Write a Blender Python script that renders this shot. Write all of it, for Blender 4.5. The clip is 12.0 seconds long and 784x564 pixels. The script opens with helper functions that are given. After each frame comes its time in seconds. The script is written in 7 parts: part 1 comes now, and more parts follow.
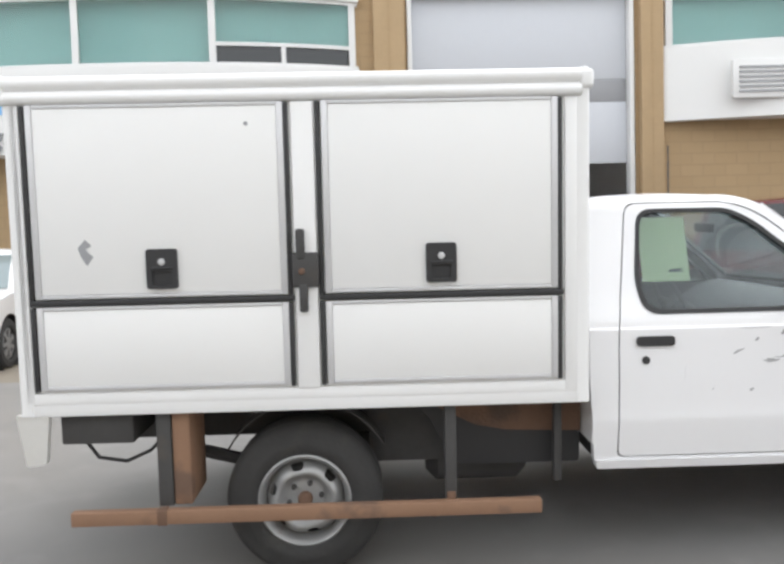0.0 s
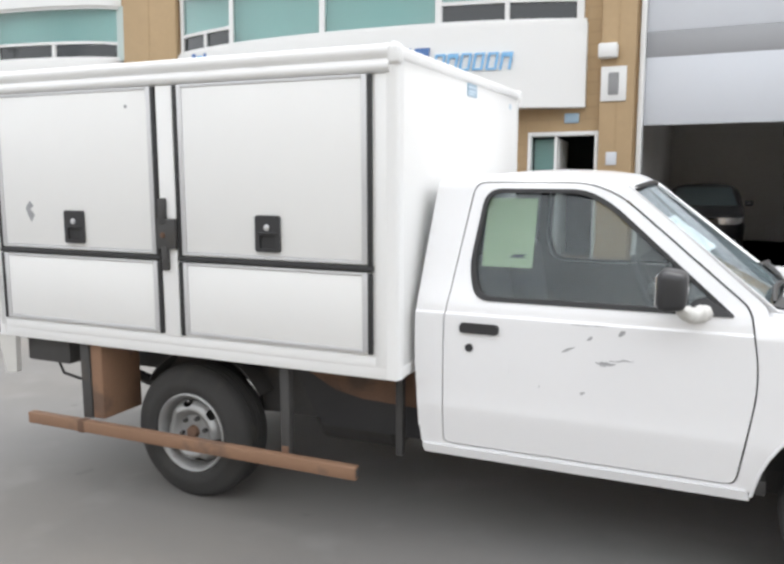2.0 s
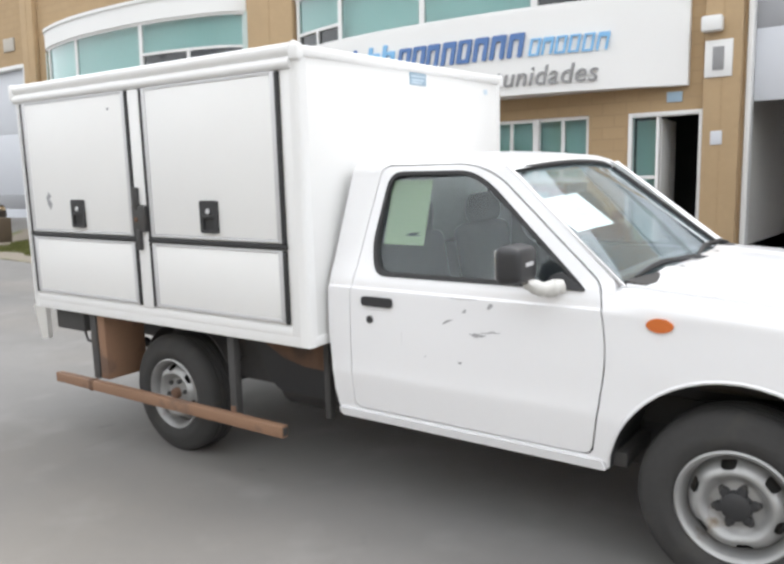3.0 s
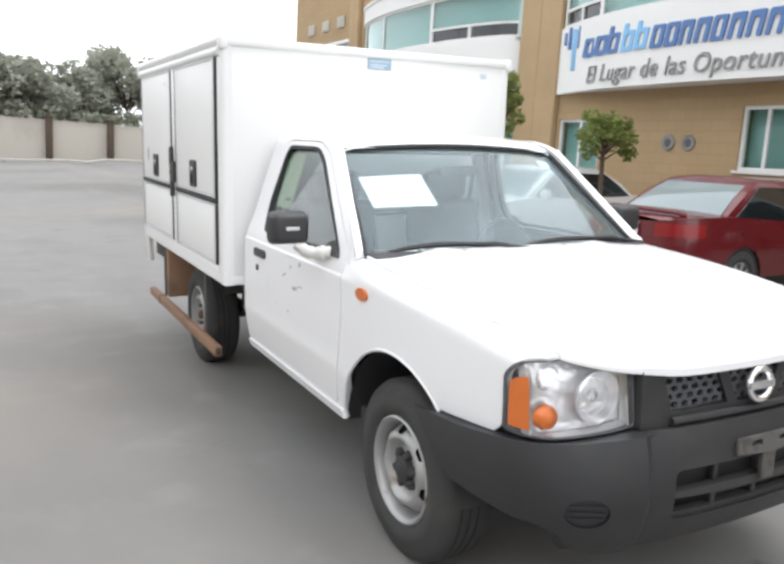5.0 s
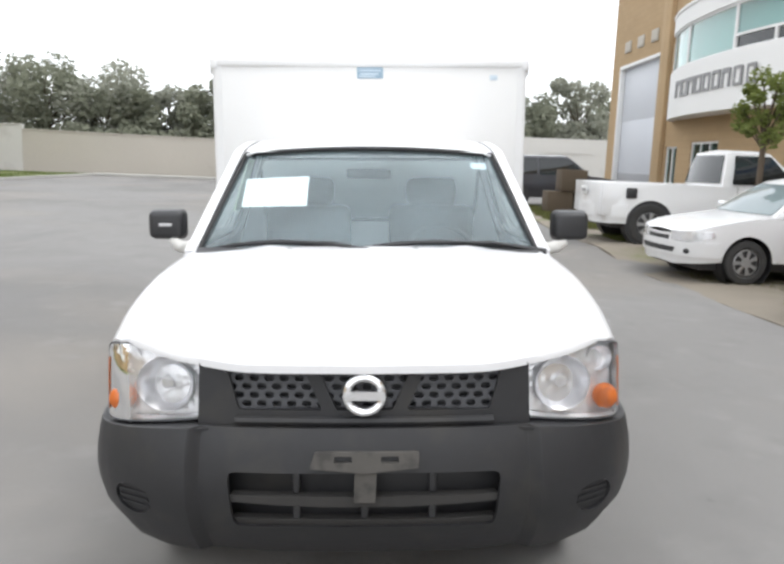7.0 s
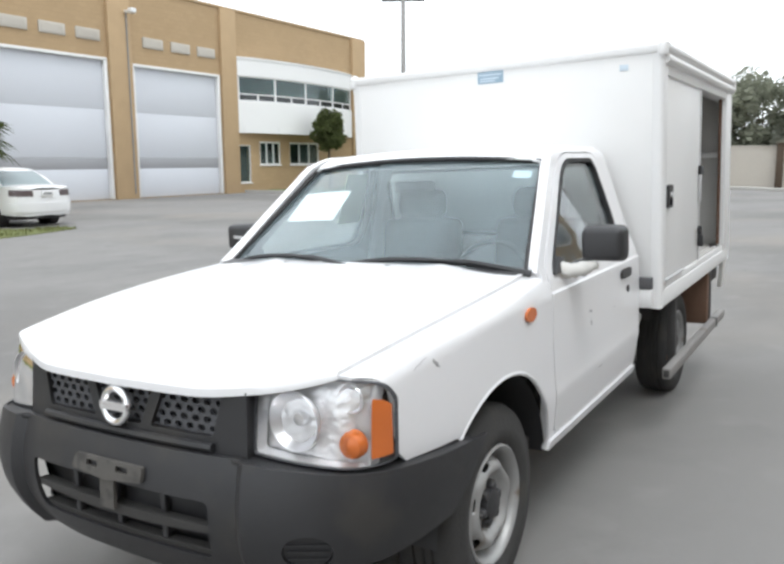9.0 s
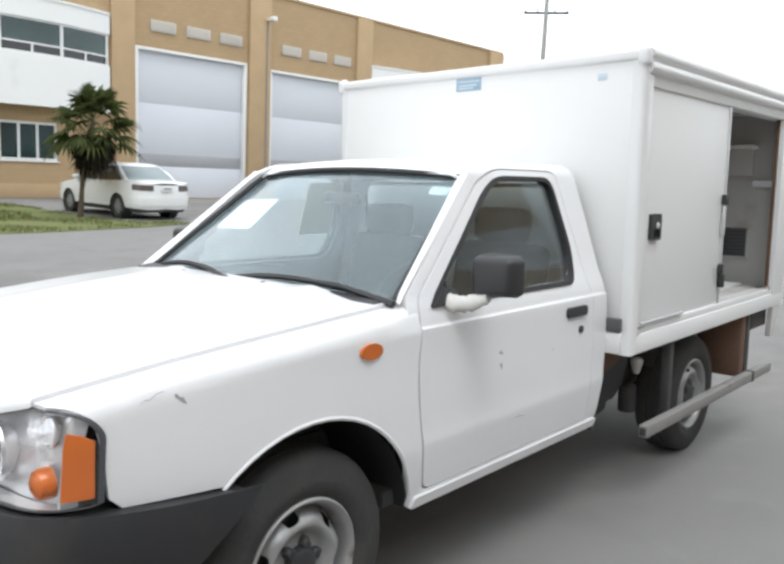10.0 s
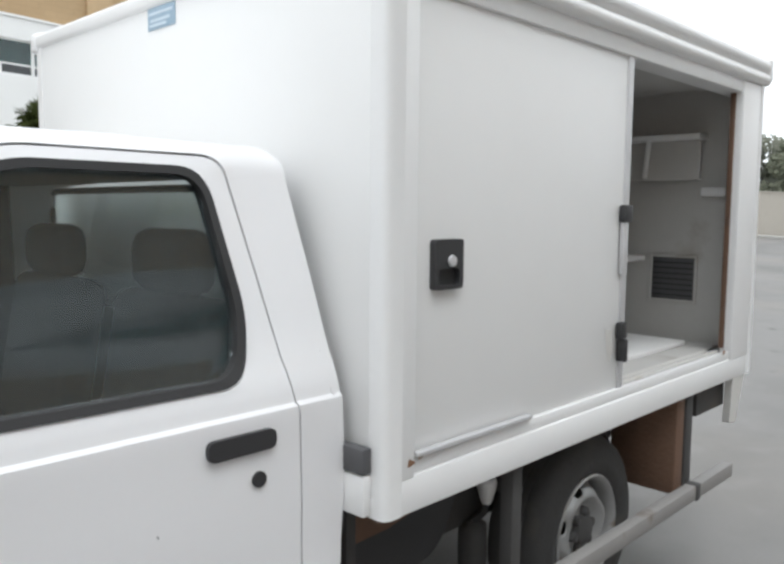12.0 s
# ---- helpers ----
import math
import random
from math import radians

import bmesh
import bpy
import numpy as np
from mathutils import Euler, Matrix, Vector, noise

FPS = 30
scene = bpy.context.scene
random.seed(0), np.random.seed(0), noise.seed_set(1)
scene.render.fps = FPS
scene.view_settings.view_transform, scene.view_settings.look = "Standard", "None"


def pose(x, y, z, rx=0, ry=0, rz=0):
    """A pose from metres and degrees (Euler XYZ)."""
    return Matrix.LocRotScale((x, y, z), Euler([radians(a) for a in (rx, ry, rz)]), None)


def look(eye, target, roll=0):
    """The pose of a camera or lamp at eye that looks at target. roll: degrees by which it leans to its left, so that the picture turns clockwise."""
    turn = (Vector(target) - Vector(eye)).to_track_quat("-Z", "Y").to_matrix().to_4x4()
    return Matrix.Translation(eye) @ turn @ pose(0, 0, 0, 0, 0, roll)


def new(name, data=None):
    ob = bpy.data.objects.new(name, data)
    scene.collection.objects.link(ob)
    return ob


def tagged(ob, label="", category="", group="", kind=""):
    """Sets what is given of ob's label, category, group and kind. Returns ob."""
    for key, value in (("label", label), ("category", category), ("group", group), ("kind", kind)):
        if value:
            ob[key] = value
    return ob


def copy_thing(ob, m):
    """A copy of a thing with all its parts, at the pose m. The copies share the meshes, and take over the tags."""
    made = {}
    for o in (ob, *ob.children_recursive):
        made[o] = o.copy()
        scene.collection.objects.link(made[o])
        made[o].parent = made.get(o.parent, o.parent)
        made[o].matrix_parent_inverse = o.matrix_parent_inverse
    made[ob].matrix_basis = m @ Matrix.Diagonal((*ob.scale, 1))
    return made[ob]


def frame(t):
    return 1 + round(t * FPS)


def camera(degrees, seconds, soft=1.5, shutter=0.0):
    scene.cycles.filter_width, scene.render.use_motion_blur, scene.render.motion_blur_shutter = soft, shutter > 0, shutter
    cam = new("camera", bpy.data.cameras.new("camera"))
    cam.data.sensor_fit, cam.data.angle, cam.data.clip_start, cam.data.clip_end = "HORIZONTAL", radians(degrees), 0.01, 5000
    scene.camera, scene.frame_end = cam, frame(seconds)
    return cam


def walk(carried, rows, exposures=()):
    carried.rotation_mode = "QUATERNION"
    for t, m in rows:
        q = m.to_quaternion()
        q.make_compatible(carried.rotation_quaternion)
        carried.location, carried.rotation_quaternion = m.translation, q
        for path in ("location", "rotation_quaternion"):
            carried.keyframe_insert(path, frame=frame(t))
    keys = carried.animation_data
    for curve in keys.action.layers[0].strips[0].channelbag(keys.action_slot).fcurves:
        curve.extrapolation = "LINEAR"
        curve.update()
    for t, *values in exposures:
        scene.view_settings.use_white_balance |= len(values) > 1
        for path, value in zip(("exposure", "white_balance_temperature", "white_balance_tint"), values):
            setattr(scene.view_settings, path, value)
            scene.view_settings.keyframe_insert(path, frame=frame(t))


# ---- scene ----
cam = camera(54.9, 12.0, soft=2.9)
PATH = [
    (0, (0.321, -4.045, 1.381), (0.371, -2.048, 1.276), -1.6),
    (0.5, (0.837, -4.022, 1.392), (0.659, -2.038, 1.221), -0.7),
    (1, (1.295, -3.921, 1.437), (0.946, -1.96, 1.257), -1.0),
    (1.5, (1.86, -3.882, 1.454), (1.241, -1.988, 1.277), -0.1),
    (2, (2.408, -3.786, 1.451), (1.61, -1.965, 1.232), 0.5),
    (2.5, (2.931, -3.667, 1.431), (1.963, -1.927, 1.239), -1.4),
    (3, (3.489, -3.494, 1.425), (2.33, -1.883, 1.178), -0.7),
    (3.5, (3.98, -3.273, 1.428), (2.647, -1.8, 1.196), -2.0),
    (3.7, (4.214, -3.146, 1.433), (2.822, -1.736, 1.162), -0.8),
    (5.3, (5.446, -1.873, 1.485), (3.649, -1.044, 1.201), 2.6),
    (5.5, (5.528, -1.669, 1.484), (3.687, -0.927, 1.232), 1.9),
    (6, (5.719, -1.092, 1.479), (3.81, -0.605, 1.139), 1.5),
    (6.5, (5.801, -0.594, 1.481), (3.846, -0.294, 1.184), 1.1),
    (7, (5.87, -0.023, 1.483), (3.896, 0.033, 1.166), 2.2),
    (7.5, (5.793, 0.394, 1.48), (3.827, 0.151, 1.203), 2.3),
    (7.7, (5.756, 0.576, 1.479), (3.802, 0.243, 1.215), 2.3),
    (9.3, (5.023, 1.945, 1.535), (3.425, 0.794, 1.181), 0.4),
    (9.5, (4.866, 2.054, 1.518), (3.311, 0.854, 1.14), 1.4),
    (10, (4.387, 2.332, 1.542), (2.919, 1.006, 1.251), 2.6),
    (10.5, (3.892, 2.464, 1.539), (2.471, 1.092, 1.228), 4.1),
    (11, (3.331, 2.418, 1.515), (1.858, 1.086, 1.279), 3.3),
    (11.5, (2.847, 2.324, 1.523), (1.503, 0.864, 1.277), 3.9),
    (12, (2.385, 2.033, 1.502), (0.948, 0.661, 1.271), 2.2),
]
walk(cam, [(t, look(eye, target, roll)) for t, eye, target, roll in PATH], [(0, 0.16, 6480, 10), (3.7, 0.15, 6480, 10), (5.3, 0.10, 6450, 10), (7.7, 0.0, 6450, 10), (9.3, -0.04, 6320, 8), (12, -0.13, 6320, 8)])

# ---- light ----
world = bpy.data.worlds.new("overcast_sky")
scene.world = world
world.use_nodes = True
wn = world.node_tree
wn.nodes.clear()
w_out = wn.nodes.new("ShaderNodeOutputWorld")
w_bg = wn.nodes.new("ShaderNodeBackground")
w_sky = wn.nodes.new("ShaderNodeTexSky")
w_sky.sky_type = "NISHITA"
w_sky.sun_disc = False
w_sky.sun_elevation = radians(52)
w_sky.sun_rotation = radians(120)
w_sky.air_density, w_sky.dust_density = 1.0, 3.0
w_scale = wn.nodes.new("ShaderNodeMixRGB")
w_scale.blend_type = "MULTIPLY"
w_scale.inputs[0].default_value = 1.0
w_scale.inputs[2].default_value = (0.14, 0.14, 0.14, 1)
w_co = wn.nodes.new("ShaderNodeTexCoord")
w_noise = wn.nodes.new("ShaderNodeTexNoise")
w_noise.inputs["Scale"].default_value = 2.3
w_noise.inputs["Detail"].default_value = 5.0
w_ramp = wn.nodes.new("ShaderNodeValToRGB")
w_ramp.color_ramp.elements[0].position = 0.30
w_ramp.color_ramp.elements[0].color = (0.55, 0.55, 0.55, 1)
w_ramp.color_ramp.elements[1].position = 0.46
w_ramp.color_ramp.elements[1].color = (1, 1, 1, 1)
w_mix = wn.nodes.new("ShaderNodeMixRGB")
w_mix.inputs[2].default_value = (1.685, 1.735, 1.80, 1)
wn.links.new(w_sky.outputs[0], w_scale.inputs[1])
wn.links.new(w_co.outputs["Generated"], w_noise.inputs["Vector"])
wn.links.new(w_noise.outputs["Fac"], w_ramp.inputs[0])
wn.links.new(w_ramp.outputs[0], w_mix.inputs[0])
wn.links.new(w_scale.outputs[0], w_mix.inputs[1])
wn.links.new(w_mix.outputs[0], w_bg.inputs[0])
w_bg.inputs[1].default_value = 1.0
wn.links.new(w_bg.outputs[0], w_out.inputs[0])

sun = new("sun", bpy.data.lights.new("sun", "SUN"))
sun.data.energy = 1.3
sun.data.angle = radians(25)
sun.data.color = (1.0, 0.985, 0.97)
sun.matrix_world = look((8, 14, 42), (0, 0, 0))


# ---- materials ----
def mat(name, color, rough=0.5, metal=0.0, vary=0.08, scale=3.0, fine=40.0, bump=0.0, bump_scale=120.0, coat=0.0,
        stain=None, stain_at=0.6, stain_scale=1.2, spec=0.5, transmission=0.0, island=False):
    """A painted, worn or grainy surface: a base colour varied at two scales, an optional stain colour and fine relief."""
    m = bpy.data.materials.new(name)
    m.use_nodes = True
    nt = m.node_tree
    b = nt.nodes["Principled BSDF"]
    b.inputs["Roughness"].default_value = rough
    b.inputs["Metallic"].default_value = metal
    b.inputs["Coat Weight"].default_value = coat
    b.inputs["Coat Roughness"].default_value = 0.06
    b.inputs["Specular IOR Level"].default_value = spec
    b.inputs["Transmission Weight"].default_value = transmission
    co = nt.nodes.new("ShaderNodeTexCoord")

    def tex(s, detail=4.0):
        n = nt.nodes.new("ShaderNodeTexNoise")
        n.inputs["Scale"].default_value = s
        n.inputs["Detail"].default_value = detail
        nt.links.new(co.outputs["Object"], n.inputs["Vector"])
        return n

    def mix(a, b2, fac, mode="MIX"):
        n = nt.nodes.new("ShaderNodeMixRGB")
        n.blend_type = mode
        for slot, v in ((0, fac), (1, a), (2, b2)):
            if isinstance(v, (int, float)):
                n.inputs[slot].default_value = v
            elif isinstance(v, tuple):
                n.inputs[slot].default_value = (*v, 1)
            else:
                nt.links.new(v, n.inputs[slot])
        return n.outputs[0]

    col = tuple(color)
    if vary > 0:
        dark = tuple(c * (1 - vary) for c in color)
        light = tuple(min(1, c * (1 + vary)) for c in color)
        col = mix(dark, light, tex(scale).outputs["Fac"])
        grain = tuple(c * (1 - vary * 1.5) for c in color)
        f = nt.nodes.new("ShaderNodeMath")
        f.operation = "MULTIPLY"
        f.inputs[1].default_value = 0.5
        nt.links.new(tex(fine, 2.0).outputs["Fac"], f.inputs[0])
        col = mix(col, grain, f.outputs[0])
    if island:
        info = nt.nodes.new("ShaderNodeObjectInfo")
        geo = nt.nodes.new("ShaderNodeNewGeometry")
        add = nt.nodes.new("ShaderNodeMath")
        nt.links.new(info.outputs["Random"], add.inputs[0])
        nt.links.new(geo.outputs["Random Per Island"], add.inputs[1])
        fr = nt.nodes.new("ShaderNodeMath")
        fr.operation = "FRACT"
        nt.links.new(add.outputs[0], fr.inputs[0])
        col = mix(col, mix(col, tuple(c * 0.45 for c in color), 0.8), fr.outputs[0])
    if stain:
        r = nt.nodes.new("ShaderNodeValToRGB")
        r.color_ramp.elements[0].position = stain_at
        r.color_ramp.elements[1].position = min(1.0, stain_at + 0.12)
        nt.links.new(tex(stain_scale, 7.0).outputs["Fac"], r.inputs[0])
        col = mix(col, stain, r.outputs[0])
    if isinstance(col, tuple):
        b.inputs["Base Color"].default_value = (*col, 1)
    else:
        nt.links.new(col, b.inputs["Base Color"])
    if bump > 0:
        bp = nt.nodes.new("ShaderNodeBump")
        bp.inputs["Strength"].default_value = bump
        bp.inputs["Distance"].default_value = 0.01
        nt.links.new(tex(bump_scale, 3.0).outputs["Fac"], bp.inputs["Height"])
        nt.links.new(bp.outputs[0], b.inputs["Normal"])
    return m


def brick_mat(name, c1, c2, joint, bw, bh, squash=1.0):
    """Coursed split-faced block laid in running bond, upright in x-z."""
    m = mat(name, c1, 0.9, vary=0.12, scale=0.7, fine=18)
    nt = m.node_tree
    b = nt.nodes["Principled BSDF"]
    co = nt.nodes.new("ShaderNodeTexCoord")
    mp = nt.nodes.new("ShaderNodeMapping")
    mp.inputs["Rotation"].default_value = (radians(-90), 0, 0)
    br = nt.nodes.new("ShaderNodeTexBrick")
    br.inputs["Color1"].default_value = (*c1, 1)
    br.inputs["Color2"].default_value = (*c2, 1)
    br.inputs["Mortar"].default_value = (*joint, 1)
    br.inputs["Scale"].default_value = 1.0
    br.inputs["Mortar Size"].default_value = 0.008
    br.inputs["Brick Width"].default_value = bw
    br.inputs["Row Height"].default_value = bh
    nt.links.new(co.outputs["Object"], mp.inputs["Vector"])
    nt.links.new(mp.outputs[0], br.inputs["Vector"])
    old = b.inputs["Base Color"].links[0].from_socket
    mx = nt.nodes.new("ShaderNodeMixRGB")
    mx.inputs[0].default_value = 0.36
    nt.links.new(old, mx.inputs[1])
    nt.links.new(br.outputs["Color"], mx.inputs[2])
    nt.links.new(mx.outputs[0], b.inputs["Base Color"])
    bp = nt.nodes.new("ShaderNodeBump")
    bp.inputs["Strength"].default_value = 0.6
    bp.inputs["Distance"].default_value = 0.012
    nt.links.new(br.outputs["Fac"], bp.inputs["Height"])
    bp.invert = True
    nt.links.new(bp.outputs[0], b.inputs["Normal"])
    return m


def glass_mat(name, tint, rough=0.02, veil=0.0):
    """Clear glass, with an uneven film over it where given: dust plus a painted veil of reflected sky."""
    m = bpy.data.materials.new(name)
    m.use_nodes = True
    nt = m.node_tree
    b = nt.nodes["Principled BSDF"]
    b.inputs["Base Color"].default_value = (*tint, 1)
    b.inputs["Roughness"].default_value = rough
    b.inputs["Transmission Weight"].default_value = 1.0
    b.inputs["IOR"].default_value = 1.45
    if veil:
        co = nt.nodes.new("ShaderNodeTexCoord")
        nz = nt.nodes.new("ShaderNodeTexNoise")
        nz.inputs["Scale"].default_value = 3.2
        nz.inputs["Detail"].default_value = 6.0
        nt.links.new(co.outputs["Object"], nz.inputs["Vector"])
        ramp = nt.nodes.new("ShaderNodeMapRange")
        ramp.inputs["From Min"].default_value, ramp.inputs["From Max"].default_value = 0.3, 0.7
        ramp.inputs["To Min"].default_value, ramp.inputs["To Max"].default_value = veil * 0.6, veil * 1.4
        nt.links.new(nz.outputs["Fac"], ramp.inputs["Value"])
        # The pale blue diffuse colour stands for reflected sky as well as dust.
        film = nt.nodes.new("ShaderNodeBsdfDiffuse")
        film.inputs["Color"].default_value = (0.60, 0.75, 0.81, 1)
        mx = nt.nodes.new("ShaderNodeMixShader")
        nt.links.new(ramp.outputs[0], mx.inputs[0])
        nt.links.new(b.outputs[0], mx.inputs[1])
        nt.links.new(film.outputs[0], mx.inputs[2])
        nt.links.new(mx.outputs[0], nt.nodes["Material Output"].inputs["Surface"])
    return m


M = {}
M["paint"] = mat("white_truck_paint", (0.83, 0.83, 0.84), 0.28, vary=0.02, scale=2, coat=0.5)
M["box_paint"] = mat("white_box_panel", (0.82, 0.82, 0.81), 0.42, vary=0.025, scale=1.6, fine=9, stain=(0.70, 0.69, 0.66), stain_at=0.72, stain_scale=2.2)
M["box_trim"] = mat("white_box_trim", (0.84, 0.84, 0.835), 0.38, vary=0.03, scale=2.5)
M["dirty_white"] = mat("grimy_white_paint", (0.66, 0.65, 0.62), 0.55, vary=0.08, scale=4, stain=(0.42, 0.35, 0.26), stain_at=0.62, stain_scale=3.5)
M["rubber"] = mat("black_rubber", (0.032, 0.032, 0.033), 0.65, vary=0.15, scale=8)
M["tyre"] = mat("tyre_rubber", (0.046, 0.045, 0.044), 0.85, vary=0.2, scale=7, stain=(0.055, 0.052, 0.047), stain_at=0.57, stain_scale=7, bump=0.25, bump_scale=60)
M["plastic"] = mat("grey_bumper_plastic", (0.025, 0.025, 0.027), 0.48, vary=0.18, scale=4, bump=0.15, bump_scale=300, stain=(0.036, 0.034, 0.032), stain_at=0.54, stain_scale=4.5)
M["dusty_plastic"] = mat("dusty_grey_plastic", (0.047, 0.045, 0.043), 0.75, vary=0.2, scale=9, stain=(0.038, 0.036, 0.034), stain_at=0.55, stain_scale=9)
M["bracket"] = mat("dust_caked_bracket", (0.092, 0.086, 0.078), 0.8, vary=0.2, scale=12, stain=(0.05, 0.047, 0.044), stain_at=0.52, stain_scale=14)
M["plastic_dark"] = mat("black_plastic", (0.034, 0.034, 0.036), 0.45, vary=0.1, scale=6)
M["mesh_grey"] = mat("grey_grille_plastic", (0.075, 0.077, 0.084), 0.5, vary=0.1, scale=9)
M["steel"] = mat("silver_wheel_steel", (0.39, 0.39, 0.385), 0.45, 0.5, vary=0.12, scale=9, stain=(0.20, 0.16, 0.12), stain_at=0.63, stain_scale=8)
M["alu"] = mat("aluminium_trim", (0.66, 0.66, 0.67), 0.45, 0.4, vary=0.06, scale=5)
M["chrome"] = mat("chrome", (0.92, 0.92, 0.93), 0.18, 0.85, vary=0.0)
M["rust"] = mat("rusty_brown_steel", (0.17, 0.098, 0.064), 0.8, vary=0.22, scale=5, fine=35, bump=0.3, bump_scale=70, stain=(0.09, 0.06, 0.045), stain_at=0.58, stain_scale=4)
M["rust_light"] = mat("brown_painted_tube", (0.27, 0.155, 0.095), 0.75, vary=0.15, scale=6, fine=40, stain=(0.16, 0.10, 0.07), stain_at=0.58, stain_scale=6)
M["grey_tube"] = mat("grey_painted_tube", (0.27, 0.26, 0.25), 0.7, vary=0.15, scale=6, fine=40, stain=(0.16, 0.13, 0.11), stain_at=0.6, stain_scale=6)
M["chassis"] = mat("black_chassis_steel", (0.066, 0.064, 0.063), 0.7, vary=0.25, scale=6, stain=(0.09, 0.075, 0.06), stain_at=0.6, stain_scale=4)
M["orange"] = mat("amber_plastic", (0.62, 0.16, 0.035), 0.22, vary=0.1, scale=12)
M["red_lens"] = mat("red_lamp_plastic", (0.24, 0.010, 0.012), 0.2, vary=0.1, scale=12)
M["tail_dull"] = mat("dull_tail_lamp", (0.10, 0.075, 0.075), 0.25, vary=0.1, scale=12)
M["lamp_back"] = mat("bright_lamp_reflector", (0.90, 0.90, 0.91), 0.22, 0.55, vary=0.05, scale=20, bump=0.9, bump_scale=22)
M["lamp_bowl"] = mat("polished_lamp_bowl", (0.84, 0.84, 0.86), 0.3, 0.8, vary=0.0)
M["glass"] = glass_mat("car_glass", (0.64, 0.69, 0.69), veil=0.014)
M["screen_glass"] = glass_mat("dusty_sky_veiled_windscreen", (0.84, 0.92, 0.93), veil=0.060)
M["clear"] = glass_mat("lamp_glass", (0.97, 0.97, 0.97))
M["teal_glass"] = glass_mat("teal_window_glass", (0.62, 0.83, 0.81))
M["dark_glass"] = mat("dark_car_glass", (0.012, 0.015, 0.016), 0.05, vary=0.0, spec=0.7)
# The grey-blue base colour paints in the sky mirrored by parked cars' screens.
M["car_screen"] = mat("sky_toned_car_screen", (0.20, 0.25, 0.26), 0.07, vary=0.1, scale=1.5, spec=0.8)
M["paper_green"] = mat("pale_green_paper", (0.58, 0.73, 0.47), 0.8, vary=0.03, scale=9)
M["paper_white"] = mat("white_paper", (0.86, 0.89, 0.90), 0.8, vary=0.03, scale=9)
M["ink"] = mat("dark_ink", (0.05, 0.06, 0.09), 0.7, vary=0.1)
M["ink_pale"] = mat("pale_green_ink", (0.45, 0.62, 0.37), 0.8, vary=0.05)
M["seat"] = mat("grey_seat_cloth", (0.055, 0.055, 0.058), 0.9, vary=0.10, scale=6, fine=9)
M["dash"] = mat("grey_dashboard", (0.085, 0.09, 0.096), 0.6, vary=0.1, scale=8, bump=0.08, bump_scale=80)
M["cloth_roof"] = mat("pale_headliner", (0.42, 0.42, 0.41), 0.9, vary=0.05, scale=10)
M["label_blue"] = mat("blue_sticker", (0.34, 0.47, 0.58), 0.4, vary=0.06, scale=30)
M["label_pale"] = mat("pale_sticker", (0.62, 0.72, 0.80), 0.4, vary=0.05, scale=30)
M["inside"] = mat("box_interior_panel", (0.56, 0.55, 0.53), 0.6, vary=0.07, scale=3, stain=(0.36, 0.33, 0.29), stain_at=0.63, stain_scale=2.5)
M["grey_patch"] = mat("dark_grey_grille", (0.10, 0.10, 0.105), 0.6, vary=0.1, scale=12)
M["scratch"] = mat("scratched_primer", (0.40, 0.40, 0.41), 0.7, vary=0.2, scale=60)
M["stone"] = brick_mat("tan_block", (0.44, 0.312, 0.178), (0.38, 0.265, 0.145), (0.29, 0.205, 0.12), 0.40, 0.20)
M["stone_pale"] = mat("tan_stone_band", (0.455, 0.325, 0.188), 0.88, vary=0.12, scale=1.5, fine=14, bump=0.3, bump_scale=30)
M["stucco"] = mat("white_stucco", (0.80, 0.80, 0.79), 0.85, vary=0.025, scale=0.6, fine=20, stain=(0.66, 0.655, 0.64), stain_at=0.66, stain_scale=0.5)
M["shutter"] = mat("pale_grey_roll_door", (0.60, 0.62, 0.66), 0.5, vary=0.03, scale=0.8, fine=10)
M["shutter_band"] = mat("grey_roll_door_band", (0.33, 0.335, 0.35), 0.5, vary=0.05, scale=1)
M["frame_white"] = mat("white_window_frame", (0.76, 0.76, 0.75), 0.45, vary=0.03, scale=3)
M["blind"] = mat("pale_teal_blind", (0.56, 0.65, 0.63), 0.85, vary=0.05, scale=2)
# Near-black colour stands in for the shade inside the office rooms.
M["room_shade"] = mat("office_room_shade", (0.05, 0.06, 0.06), 0.9, vary=0.2, scale=0.8)
M["dark_room"] = mat("dim_hall_wall", (0.74, 0.72, 0.69), 0.9, vary=0.15, scale=0.6)
M["roofing"] = mat("grey_roofing", (0.30, 0.30, 0.29), 0.9, vary=0.1, scale=0.4)
M["sign_blue"] = mat("dark_blue_sign_letters", (0.085, 0.18, 0.41), 0.45, vary=0.04, scale=5)
M["sign_sky"] = mat("light_blue_sign_letters", (0.22, 0.48, 0.76), 0.45, vary=0.04, scale=5)
M["sign_grey"] = mat("grey_sign_letters", (0.27, 0.27, 0.275), 0.5, vary=0.04, scale=5)
M["concrete"] = mat("pale_concrete_kerb", (0.42, 0.41, 0.385), 0.9, vary=0.12, scale=1.2, fine=30, bump=0.3, bump_scale=60, stain=(0.28, 0.265, 0.24), stain_at=0.6, stain_scale=1.5)
M["wall_paint"] = mat("cream_wall_plaster", (0.50, 0.465, 0.41), 0.9, vary=0.08, scale=0.35, fine=6, stain=(0.36, 0.33, 0.285), stain_at=0.58, stain_scale=0.25)
M["wall_pale"] = mat("whitewashed_wall", (0.62, 0.61, 0.58), 0.9, vary=0.06, scale=0.4, fine=6, stain=(0.46, 0.44, 0.41), stain_at=0.6, stain_scale=0.3)
